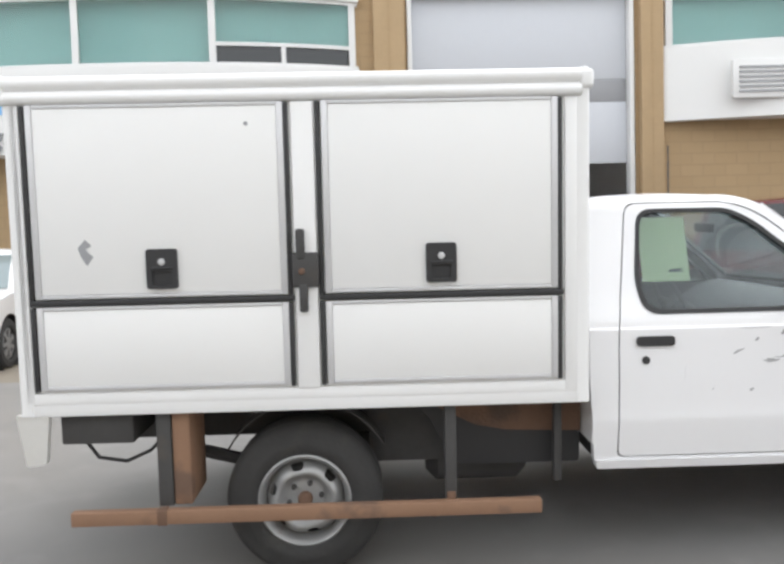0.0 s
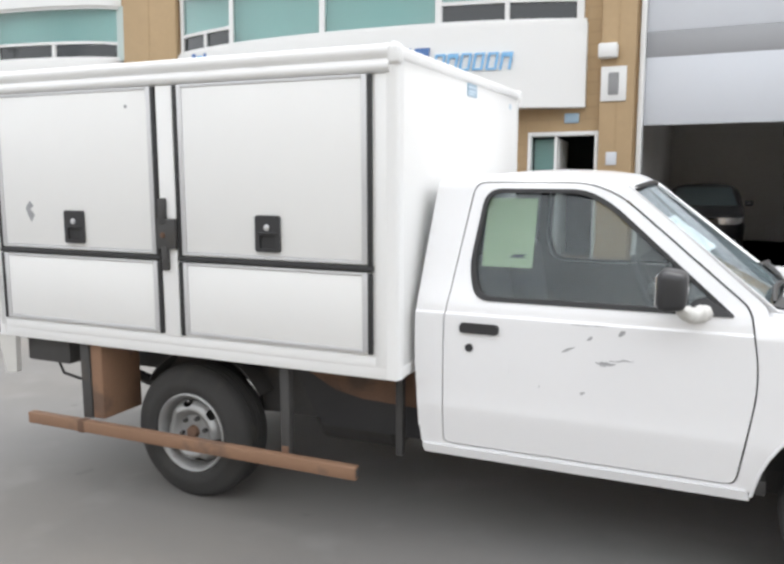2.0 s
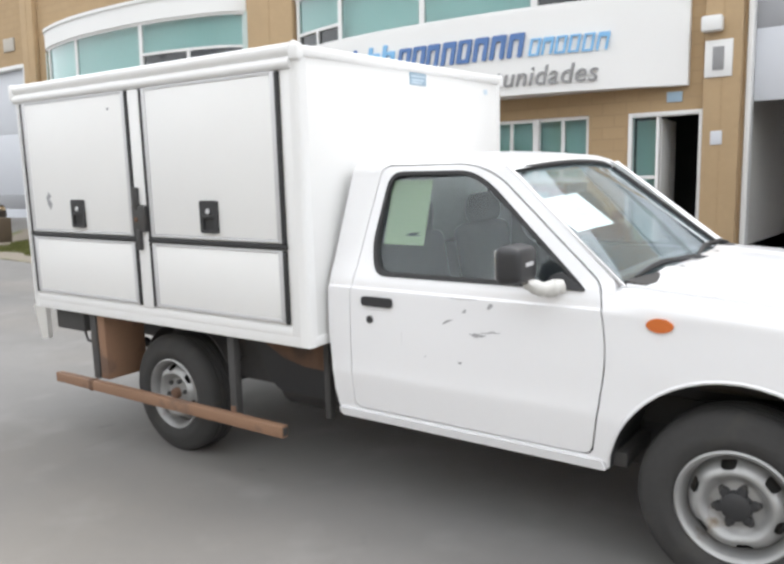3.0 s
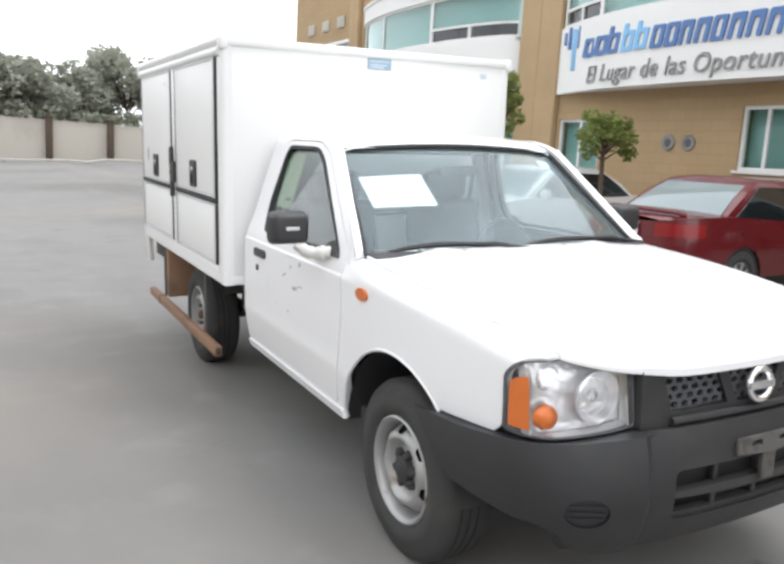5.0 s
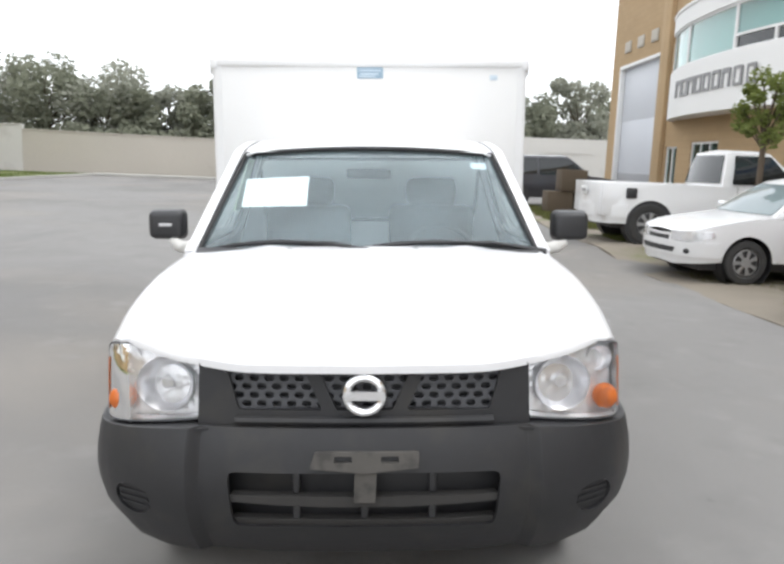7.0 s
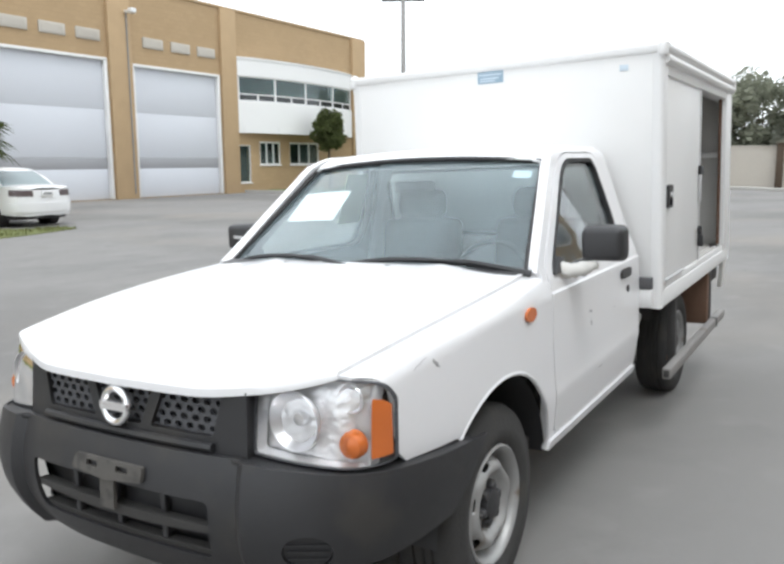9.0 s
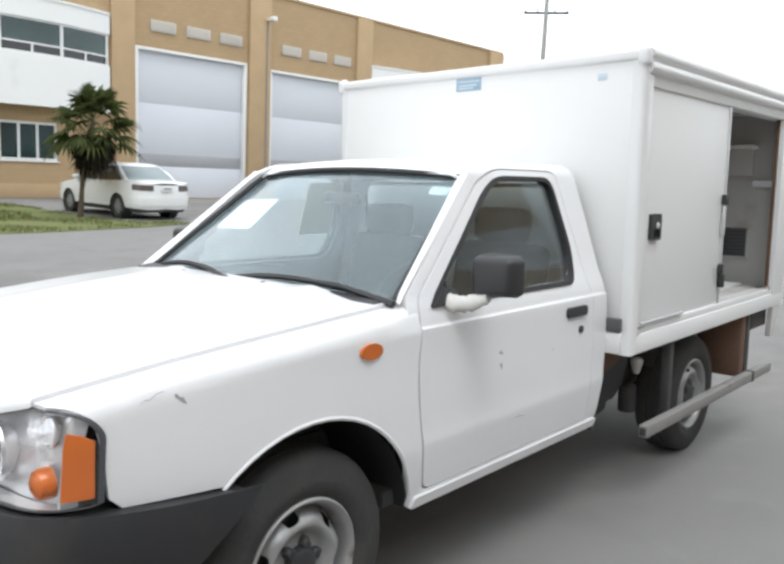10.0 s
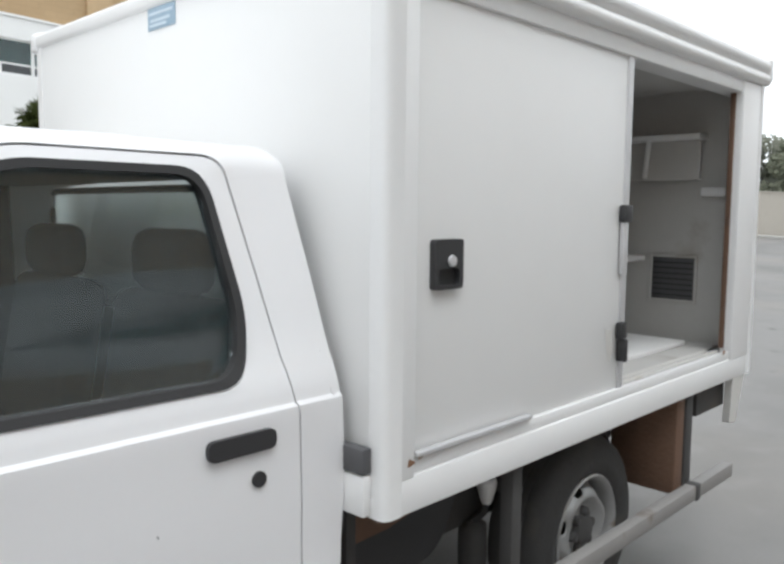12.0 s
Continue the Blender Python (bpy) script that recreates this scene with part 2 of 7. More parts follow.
M["post_brown"] = mat("dark_brown_post", (0.085, 0.06, 0.04), 0.85, vary=0.2, scale=2)
M["bark"] = mat("grey_brown_bark", (0.12, 0.09, 0.065), 0.95, vary=0.25, scale=6, bump=0.6, bump_scale=30)
M["leaf"] = mat("bright_green_leaf", (0.28, 0.33, 0.105), 0.6, vary=0.25, scale=2, island=True, spec=0.06)
M["leaf_dark"] = mat("dull_green_leaf", (0.15, 0.18, 0.075), 0.7, vary=0.25, scale=1, island=True, spec=0.06)
M["leaf_grey"] = mat("grey_green_leaf", (0.125, 0.135, 0.10), 0.75, vary=0.25, scale=1, island=True, spec=0.06)
# Far foliage is paled in its base colour to stand for distance haze.
M["leaf_far"] = mat("haze_paled_grey_green_leaf", (0.42, 0.43, 0.36), 0.8, vary=0.2, scale=0.5, spec=0.06)
M["leaf_far_dull"] = mat("haze_paled_dull_green_leaf", (0.31, 0.325, 0.25), 0.8, vary=0.2, scale=0.5, spec=0.06)
M["turf"] = mat("mown_grass_soil", (0.15, 0.172, 0.055), 0.95, vary=0.25, scale=1.1, fine=25, stain=(0.20, 0.155, 0.085), stain_at=0.60, stain_scale=0.7)
M["leaf_palm"] = mat("dull_green_strap_leaf", (0.105, 0.13, 0.045), 0.65, vary=0.3, scale=1.5, island=True, spec=0.1)
M["leaf_dead"] = mat("dry_palm_frond", (0.060, 0.050, 0.038), 0.85, vary=0.3, scale=1.5, island=True, spec=0.05)
M["blade"] = mat("grass_blades", (0.125, 0.18, 0.045), 0.8, vary=0.25, scale=1.5, island=True, spec=0.06)
M["blade_olive"] = mat("olive_grass_blades", (0.19, 0.205, 0.075), 0.8, vary=0.25, scale=1.5, island=True, spec=0.06)
M["blade_dry"] = mat("dry_grass_blades", (0.24, 0.23, 0.11), 0.8, vary=0.25, scale=1.5, island=True, spec=0.06)
M["dirt"] = mat("dry_dirt", (0.235, 0.205, 0.165), 0.95, vary=0.18, scale=1.2, fine=30, bump=0.4, bump_scale=40, stain=(0.15, 0.155, 0.075), stain_at=0.55, stain_scale=1.0)
M["red_paint"] = mat("dark_red_car_paint", (0.115, 0.006, 0.009), 0.25, vary=0.04, scale=2, coat=0.6)
M["car_white"] = mat("white_car_paint", (0.78, 0.78, 0.78), 0.25, vary=0.02, scale=2, coat=0.6)
M["car_grey"] = mat("dark_grey_car_paint", (0.045, 0.045, 0.052), 0.28, 0.3, vary=0.05, scale=2, coat=0.6)
M["pole"] = mat("grey_concrete_pole", (0.38, 0.37, 0.36), 0.9, vary=0.1, scale=2)
M["brown_door"] = mat("dark_brown_crate", (0.10, 0.075, 0.05), 0.85, vary=0.2, scale=4)


def ground_mat():
    """Worn pale asphalt: large tonal drift, warm dusty areas, driven streaks, spots and fine aggregate."""
    m = mat("worn_pale_asphalt", (0.226, 0.219, 0.211), 0.9, vary=0.11, scale=0.3, fine=85, bump=0.35, bump_scale=160,
            stain=(0.168, 0.162, 0.155), stain_at=0.48, stain_scale=0.13)
    nt = m.node_tree
    b = nt.nodes["Principled BSDF"]
    co = nt.nodes.new("ShaderNodeTexCoord")

    def layer(old, colour, scale, low, high, amount, stretch=(1, 1, 1), turn=0.0):
        mp = nt.nodes.new("ShaderNodeMapping")
        mp.inputs["Scale"].default_value = stretch
        mp.inputs["Rotation"].default_value = (0, 0, turn)
        nz = nt.nodes.new("ShaderNodeTexNoise")
        nz.inputs["Scale"].default_value = scale
        nz.inputs["Detail"].default_value = 6.0
        mr = nt.nodes.new("ShaderNodeMapRange")
        mr.inputs["From Min"].default_value, mr.inputs["From Max"].default_value = low, high
        mr.inputs["To Min"].default_value, mr.inputs["To Max"].default_value = 0.0, amount
        mx = nt.nodes.new("ShaderNodeMixRGB")
        mx.inputs[2].default_value = (*colour, 1)
        nt.links.new(co.outputs["Object"], mp.inputs["Vector"])
        nt.links.new(mp.outputs[0], nz.inputs["Vector"])
        nt.links.new(nz.outputs["Fac"], mr.inputs["Value"])
        nt.links.new(mr.outputs[0], mx.inputs[0])
        nt.links.new(old, mx.inputs[1])
        return mx.outputs[0]

    col = b.inputs["Base Color"].links[0].from_socket
    col = layer(col, (0.255, 0.232, 0.205), 0.22, 0.50, 0.68, 0.7)
    col = layer(col, (0.150, 0.147, 0.145), 0.55, 0.52, 0.72, 0.55, (0.25, 1.0, 1.0), 0.25)
    col = layer(col, (0.165, 0.160, 0.155), 1.7, 0.50, 0.75, 0.45)
    col = layer(col, (0.300, 0.292, 0.280), 2.6, 0.56, 0.78, 0.32)
    col = layer(col, (0.085, 0.082, 0.080), 3.4, 0.70, 0.76, 0.5)
    nt.links.new(col, b.inputs["Base Color"])
    return m


M["asphalt"] = ground_mat()
# light passing through leaves and blades
for key in ("leaf", "leaf_palm", "leaf_dead", "leaf_dark", "leaf_grey", "leaf_far", "leaf_far_dull", "blade", "blade_olive", "blade_dry"):
    nt = M[key].node_tree
    b = nt.nodes["Principled BSDF"]
    thin = nt.nodes.new("ShaderNodeBsdfTranslucent")
    nt.links.new(b.inputs["Base Color"].links[0].from_socket, thin.inputs["Color"])
    mx = nt.nodes.new("ShaderNodeMixShader")
    mx.inputs[0].default_value = 0.42
    nt.links.new(b.outputs[0], mx.inputs[1])
    nt.links.new(thin.outputs[0], mx.inputs[2])
    nt.links.new(mx.outputs[0], nt.nodes["Material Output"].inputs["Surface"])


# ---- building helpers ----
def finish(bm, material, name, sharp=29):
    bmesh.ops.recalc_face_normals(bm, faces=bm.faces)
    me = bpy.data.meshes.new(name)
    bm.to_mesh(me)
    bm.free()
    me.materials.append(material)
    me.shade_smooth()
    me.set_sharp_from_angle(angle=radians(sharp))
    return me


def part(name, bm, material, parent, label="", sharp=29, shadow=True):
    ob = new(name, finish(bm, material, name, sharp))
    if parent:
        ob.parent = parent
    if label:
        ob["label"] = label
    ob.visible_shadow = shadow
    return ob


def thing(name, m, label, category, group=""):
    ob = new(name)
    ob.empty_display_size = 0.2
    ob.matrix_basis = m
    return tagged(ob, label, category, group)


def single(name, bm, material, label, category, m=None, group="", kind="", sharp=29):
    ob = part(name, bm, material, None, "", sharp)
    if m is not None:
        ob.matrix_basis = m
    return tagged(ob, label, category, group, kind)


def BM():
    return bmesh.new()


def add_box(bm, x0, x1, y0, y1, z0, z1, bevel=0.0, seg=2):
    vs = [bm.verts.new((x, y, z)) for x in (min(x0, x1), max(x0, x1)) for y in (min(y0, y1), max(y0, y1)) for z in (min(z0, z1), max(z0, z1))]
    fs = [bm.faces.new([vs[i] for i in f]) for f in ((0, 1, 3, 2), (4, 6, 7, 5), (0, 4, 5, 1), (2, 3, 7, 6), (0, 2, 6, 4), (1, 5, 7, 3))]
    if bevel > 0:
        es = list({e for f in fs for e in f.edges})
        bmesh.ops.bevel(bm, geom=es, offset=bevel, segments=seg, affect="EDGES", profile=0.5)
    return bm


def box(x0, x1, y0, y1, z0, z1, bevel=0.0, seg=2):
    return add_box(BM(), x0, x1, y0, y1, z0, z1, bevel, seg)


def add_tube(bm, pts, r, seg=10, closed=False, cap=True):
    """A round tube along points; r may be one radius or one for each point."""
    pts = [Vector(p) for p in pts]
    rs = r if isinstance(r, (list, tuple)) else [r] * len(pts)
    rings, up = [], Vector((0, 0, 1))
    n = len(pts)
    for i, p in enumerate(pts):
        a, b = pts[(i - 1) % n] if closed or i else p, pts[(i + 1) % n] if closed or i < n - 1 else p
        d = (b - a).normalized()
        side = d.cross(up)
        if side.length < 0.05:
            side = d.cross(Vector((0, 1, 0)))
        side.normalize()
        other = side.cross(d)
        rings.append([bm.verts.new(p + rs[i] * (math.cos(2 * math.pi * k / seg) * side + math.sin(2 * math.pi * k / seg) * other)) for k in range(seg)])
    for i in range(n if closed else n - 1):
        a, b = rings[i], rings[(i + 1) % n]
        for k in range(seg):
            bm.faces.new((a[k], a[(k + 1) % seg], b[(k + 1) % seg], b[k]))
    if cap and not closed:
        bm.faces.new(rings[0][::-1])
        bm.faces.new(rings[-1])
    return bm


def tube(pts, r, seg=10, closed=False):
    return add_tube(BM(), pts, r, seg, closed)


def add_lathe(bm, profile, seg=32, axis="y", at=(0, 0, 0)):
    """Turns (radius, along) points about an axis through at."""
    rings = []
    for r, h in profile:
        ring = []
        for k in range(seg):
            c, s = math.cos(2 * math.pi * k / seg) * r, math.sin(2 * math.pi * k / seg) * r
            v = {"y": (c, h, s), "z": (c, s, h), "x": (h, c, s)}[axis]
            ring.append(bm.verts.new((v[0] + at[0], v[1] + at[1], v[2] + at[2])))
        rings.append(ring)
    for a, b in zip(rings, rings[1:]):
        for k in range(seg):
            bm.faces.new((a[k], a[(k + 1) % seg], b[(k + 1) % seg], b[k]))
    return bm


def rounded(pts, r, seg=5):
    """A closed outline with its corners rounded; r is one radius or one for each corner."""
    out, n = [], len(pts)
    for i, p in enumerate(pts):
        rr = r[i] if isinstance(r, (list, tuple)) else r
        p, a, b = Vector(p), Vector(pts[i - 1]), Vector(pts[(i + 1) % n])
        da, db = a - p, b - p
        k = min(rr, da.length * 0.48, db.length * 0.48)
        if k < 1e-4:
            out.append(tuple(p))
            continue
        s, e = p + da.normalized() * k, p + db.normalized() * k
        for j in range(seg + 1):
            t = j / seg
            q = s * (1 - t) ** 2 + p * 2 * t * (1 - t) + e * t * t
            out.append(tuple(q))
    return out


def panel(outline, where, thick=0.006, holes=(), us=(), vs=()):
    """A sheet cut to an outline in (u, v), bent by where(u, v, depth) and given a thickness."""
    bm = BM()
    for loop in (outline, *holes):
        ring = [bm.verts.new((p[0], p[1], 0)) for p in loop]
        for i in range(len(ring)):
            bm.edges.new((ring[i], ring[(i + 1) % len(ring)]))
    bmesh.ops.triangle_fill(bm, edges=bm.edges[:], use_beauty=True, use_dissolve=False)
    for axis, cuts in ((0, us), (1, vs)):
        for c in cuts:
            co, no = [0, 0, 0], [0, 0, 0]
            co[axis], no[axis] = c, 1
            bmesh.ops.bisect_plane(bm, geom=bm.verts[:] + bm.edges[:] + bm.faces[:], dist=1e-5, plane_co=co, plane_no=no)
    faces = bm.faces[:]
    rim = [e for e in bm.edges if len(e.link_faces) == 1]
    inner = {}
    flat = {v: (v.co.x, v.co.y) for v in bm.verts}
    for v, (a, b) in flat.items():
        inner[v] = None
    for v, (a, b) in flat.items():
        inner[v] = bm.verts.new(where(a, b, thick))
        v.co = where(a, b, 0)
    for f in faces:
        bm.faces.new([inner[v] for v in reversed(f.verts)])
    for e in rim:
        a, b = e.verts
        bm.faces.new((a, b, inner[b], inner[a]))
    return bm


def grid_sheet(nu, nv, where, thick=0.0):
    """A smooth patch from where(s, t) with s and t from 0 to 1."""
    bm = BM()
    vs = [[bm.verts.new(where(i / nu, j / nv)) for j in range(nv + 1)] for i in range(nu + 1)]
    for i in range(nu):
        for j in range(nv):
            bm.faces.new((vs[i][j], vs[i + 1][j], vs[i + 1][j + 1], vs[i][j + 1]))
    if thick:
        bmesh.ops.recalc_face_normals(bm, faces=bm.faces)
        bmesh.ops.solidify(bm, geom=bm.faces[:], thickness=thick)
    return bm


def lerp(table, x):
    """Straight lines through a table of (x, value)."""
    if x <= table[0][0]:
        return table[0][1]
    for (a, va), (b, vb) in zip(table, table[1:]):
        if x <= b:
            return va + (vb - va) * (x - a) / (b - a)
    return table[-1][1]


def smooth(table, x):
    """The same, eased at each point."""
    if x <= table[0][0]:
        return table[0][1]
    n = len(table)
    for i in range(n - 1):
        (a, va), (b, vb) = table[i], table[i + 1]
        if x <= b:
            t = (x - a) / (b - a)
            pa = table[i - 1] if i else table[i]
            pb = table[i + 2] if i + 2 < n else table[i + 1]
            ma = (vb - pa[1]) / (b - pa[0]) * (b - a)
            mb = (pb[1] - va) / (pb[0] - a) * (b - a)
            return (2 * t**3 - 3 * t * t + 1) * va + (t**3 - 2 * t * t + t) * ma + (-2 * t**3 + 3 * t * t) * vb + (t**3 - t * t) * mb
    return table[-1][1]


def circle(cx, cy, r, n=20, ry=None):
    return [(cx + r * math.cos(2 * math.pi * k / n), cy + (ry or r) * math.sin(2 * math.pi * k / n)) for k in range(n)]


def lengths(a, b, n):
    return [a + (b - a) * (i + 1) / (n + 1) for i in range(n)]


# ---- ground and setting ----
def ground_z(x, y):
    """The yard: level, with a slight fall under the van and a rise towards the near offices."""
    w = 1 - min(1, max(0, (abs(y) - 1.2) / 2.2))
    v = 1 - min(1, max(0, (abs(x - 1.5) - 2.5) / 4.0))
    w, v = w * w * (3 - 2 * w), v * v * (3 - 2 * v)
    z = 0.04 * y * w + (0.016 * x - 0.041) * w * v - 0.01 * (1 - w * v)
    if y > 3.0 and x < -5.4:
        z += 0.19 * min(1, (y - 3.0) / 0.9) * min(1, (-5.4 - x) / 1.4)
    if y > 7.0:
        z += 0.44 * min(1, (y - 7.0) / 2.0)
    return z


def spread(near, far, step, grow):
    out, a, s = [], near[0], step
    while a < near[1]:
        out.append(a)
        a += step
    out.append(near[1])
    lo, hi, s = near[0], near[1], step
    while lo > far[0] or hi < far[1]:
        s *= grow
        lo, hi = lo - s, hi + s
        out += [max(lo, far[0]), min(hi, far[1])]
    return sorted(set(out))


gx = spread((-10, 10), (-900, 900), 1.0, 1.35)
gy = spread((-4, 9.2), (-900, 900), 0.4, 1.35)
bm = BM()
gv = [[bm.verts.new((x, y, ground_z(x, y))) for y in gy] for x in gx]
for i in range(len(gx) - 1):
    for j in range(len(gy) - 1):
        bm.faces.new((gv[i][j], gv[i + 1][j], gv[i + 1][j + 1], gv[i][j + 1]))
single("ground", bm, M["asphalt"], "worn pale grey asphalt yard with faint stains", "ground", kind="structure")


def lawn(name, outline, z0, material, label, nx=40, thick=0.10, follow=False):
    """A raised patch cut to an outline, gently uneven."""
    xs = [p[0] for p in outline]
    ys = [p[1] for p in outline]

    def where(u, v, d):
        base = ground_z(u, v) if follow else 0.0
        return (u, v, base + (z0 + 0.02 * noise.noise(Vector((u * 0.8, v * 0.8, 0))) if d == 0 else -0.15))

    bm = panel(outline, where, thick, us=lengths(min(xs), max(xs), nx), vs=lengths(min(ys), max(ys), 10))
    return single(name, bm, material, label, "ground", kind="structure")


def kerb(pts, name="kerb", w=0.16, h=0.15):
    bm = BM()
    for a, b in zip(pts, pts[1:]):
        a, b = Vector((*a, 0)), Vector((*b, 0))
        d = (b - a).normalized()
        n = Vector((-d.y, d.x, 0)) * w / 2
        length, k = (b - a).length, 0.0
        while k < length - 0.02:
            e = min(k + 1.0, length)
            p, q = a + d * (k + 0.006), a + d * (e - 0.006)
            zp, zq = ground_z(p.x, p.y), ground_z(q.x, q.y)
            ring = []
            for c, zz in ((p, zp), (q, zq)):
                ring.append([bm.verts.new((c.x + s * n.x, c.y + s * n.y, zz + t)) for s, t in ((-1, -0.15), (-1, h - 0.02), (-0.85, h), (0.85, h), (1, h - 0.02), (1, -0.15))])
            for i in range(6):
                bm.faces.new((ring[0][i], ring[0][(i + 1) % 6], ring[1][(i + 1) % 6], ring[1][i]))
            bm.faces.new(ring[0][::-1])
            bm.faces.new(ring[1])
            k = e
    return single(name, bm, M["concrete"], "pale weathered concrete kerb stones", "kerb", kind="structure", sharp=25)


far_lawn = [(-2.0, -13.1), (40, -12.2), (40, -25.4), (-4.9, -25.4), (-4.9, -15.6), (-5.5, -14.95), (-6.3, -14.75), (-6.2, -14.2), (-4.6, -13.6)]
lawn("lawn_far", far_lawn, 0.012, M["turf"], "mown green lawn before the far offices", 60)
lawn("lawn_end", [(-24.5, -16.2), (-39, -16.2), (-39, -25.4), (-24.5, -25.4)], 0.10, M["turf"], "dry grass strip beside the driveway", 30)
kerb([(-24.4, -25.4), (-24.4, -16.1), (-38.6, -16.1)], "kerb_end")
near_strip = [(-17.5, 4.2), (-9.0, 3.75), (-0.6, 4.15), (0.7, 4.6), (0.7, 9.0), (-17.5, 9.0)]
def dirt_place(u, v, d):
    """Level dirt that thins out unevenly towards the asphalt."""
    edge = lerp([(-17.5, 4.2), (-9.0, 3.75), (-0.6, 4.15), (0.7, 4.6)], u)
    thin = max(0.0, 1 - (v - edge) / 0.5)
    up = 0.026 + 0.02 * noise.noise(Vector((u * 0.8, v * 0.8, 0))) - 0.026 * thin + 0.02 * thin * noise.noise(Vector((u * 2.1, v * 2.6, 5)))
    return (u, v, ground_z(u, v) + (up if d == 0 else -0.15))


single("dirt_strip", panel(near_strip, dirt_place, 0.1, us=lengths(-17.5, 0.7, 120), vs=lengths(3.75, 5.2, 16) + lengths(5.4, 9.0, 10)), M["dirt"],
       "dry dirt and patchy grass parking strip", "ground", kind="structure")
kerb([(-38.4, -16.1), (-38.4, 12)], "kerb_wall", w=0.9, h=0.16)


def blades(name, count, area, material, label, h=0.07, follow=False, zoff=0.1, keep=None, bare=-0.12, wide=0.012):
    rnd = random.Random(5)
    verts, faces = [], []
    while len(faces) < count:
        x, y = rnd.uniform(area[0], area[1]), rnd.uniform(area[2], area[3])
        if noise.noise(Vector((x * 0.6, y * 0.6, 3))) < bare or (keep and not keep(x, y)):
            continue
        a, hh = rnd.uniform(0, 6.28), h * rnd.uniform(0.5, 1.5)
        lean = rnd.uniform(-0.03, 0.03), rnd.uniform(-0.03, 0.03)
        c, s = math.cos(a) * wide, math.sin(a) * wide
        z = zoff + (ground_z(x, y) if follow else 0)
        i = len(verts)
        verts += [(x - c, y - s, z - 0.03), (x + c, y + s, z - 0.03), (x + lean[0], y + lean[1], z + hh)]
        faces.append((i, i + 1, i + 2))
    me = bpy.data.meshes.new(name)
    me.from_pydata(verts, [], faces)
    me.materials.append(material)
    return tagged(new(name, me), label, "grass", kind="stuff")


blades("grass_far", 30000, (-6.4, 9, -25.2, -13.0), M["blade_olive"], "short olive green mown grass blades", 0.06, False, 0.012, lambda x, y: y < -13.1 - max(0.0, -2.0 - x) * 0.22 + 0.2 * noise.noise(Vector((x * 1.3, 4.0, 0.0))) and (x > -4.95 or (y > -14.9 and x > -6.2)))
blades("grass_end", 6000, (-38, -24.7, -24, -16.4), M["blade"], "short dry grass blades", 0.09)
blades("grass_near", 15000, (-18.5, -7.2, 4.25, 6.6), M["blade_olive"], "patchy olive green grass along the parking strip", 0.055, True, 0.03, lambda x, y: y > 4.35 + 0.35 * noise.noise(Vector((x * 0.9, 2.0, 1.0))), -0.12, 0.012)
blades("weeds", 14000, (-16, 0.3, 4.45, 8.6), M["blade_dry"], "patchy dry weeds in the dirt", 0.035, True, 0.025, lambda x, y: y < 6.2 or x < -9, 0.08, 0.007)

# the end wall of the yard and what stands behind it
bm = BM()
add_box(bm, -40.2, -40.0, -20.9, 8.6, -0.2, 2.15)
add_box(bm, -40.24, -39.96, -20.9, 8.6, 2.15, 2.22, 0.01)
for v in bm.verts:
    if v.co.z > 2:
        v.co.z += 0.02 * max(0.0, -v.co.y) - 0.1
single("wall_end", bm, M["wall_paint"], "long cream plastered boundary wall", "wall", kind="structure")
bm = BM()
add_box(bm, -40.3, -40.05, -60, -20.9, -0.2, 2.75)
add_box(bm, -40.34, -40.0, -60, -20.9, 2.75, 2.82, 0.01)
single("wall_corner", bm, M["wall_pale"], "tall pale weathered boundary wall", "wall", kind="structure")
bm = BM()
add_box(bm, -41.2, -40.6, 8.6, 30, -0.2, 3.2)
add_box(bm, -40.6, -40.56, 10.2, 13.2, 2.3, 2.75)
single("wall_back", bm, M["wall_pale"], "low whitewashed building wall at the yard end", "wall", kind="structure")
post_proto = None
for k in range(5):
    y = -8.2 + 3.12 * k
    if post_proto is None:
        bm = BM()
        add_box(bm, -0.16, 0.16, -0.17, 0.17, -0.1, 2.32, 0.02)
        add_box(bm, -0.2, 0.2, -0.21, 0.21, 2.32, 2.42, 0.015)
        post_proto = single("wall_post", bm, M["post_brown"], "dark brown post of the boundary wall", "post", pose(-39.84, y, 0), "posts along the boundary wall")
    else:
        copy_thing(post_proto, pose(-39.84, y, 0))


# ---- the delivery van ----
TILT = Matrix(((0.9999875, 0.000175, 0.005, 0), (0, 0.999388, -0.034979, 0), (-0.004997, 0.034978, 0.999376, 0), (0, 0, 0, 1)))
truck = thing("box_truck", TILT, "white pickup with white cargo box, scratched door and rusty side bars", "truck")

SIDE = [(0.36, 0.775), (0.42, 0.80), (0.46, 0.818), (0.57, 0.834), (0.625, 0.841), (0.68, 0.8385), (0.80, 0.84), (0.98, 0.835),
        (1.018, 0.8335), (1.026, 0.8245), (1.045, 0.820), (1.09, 0.805), (1.12, 0.790), (1.30, 0.735), (1.50, 0.672), (1.55, 0.655), (1.60, 0.60)]


def side_y(x, z):
    """Half width of the cab and wings at a height."""
    y = smooth(SIDE, z)
    if x > 2.85:
        y *= 1 - 0.105 * ((x - 2.85) / 0.9) ** 2
    return y


def on_side(s, lift=0.0):
    return lambda u, v, d: Vector((u, s * (side_y(u, v) + lift - d), v))


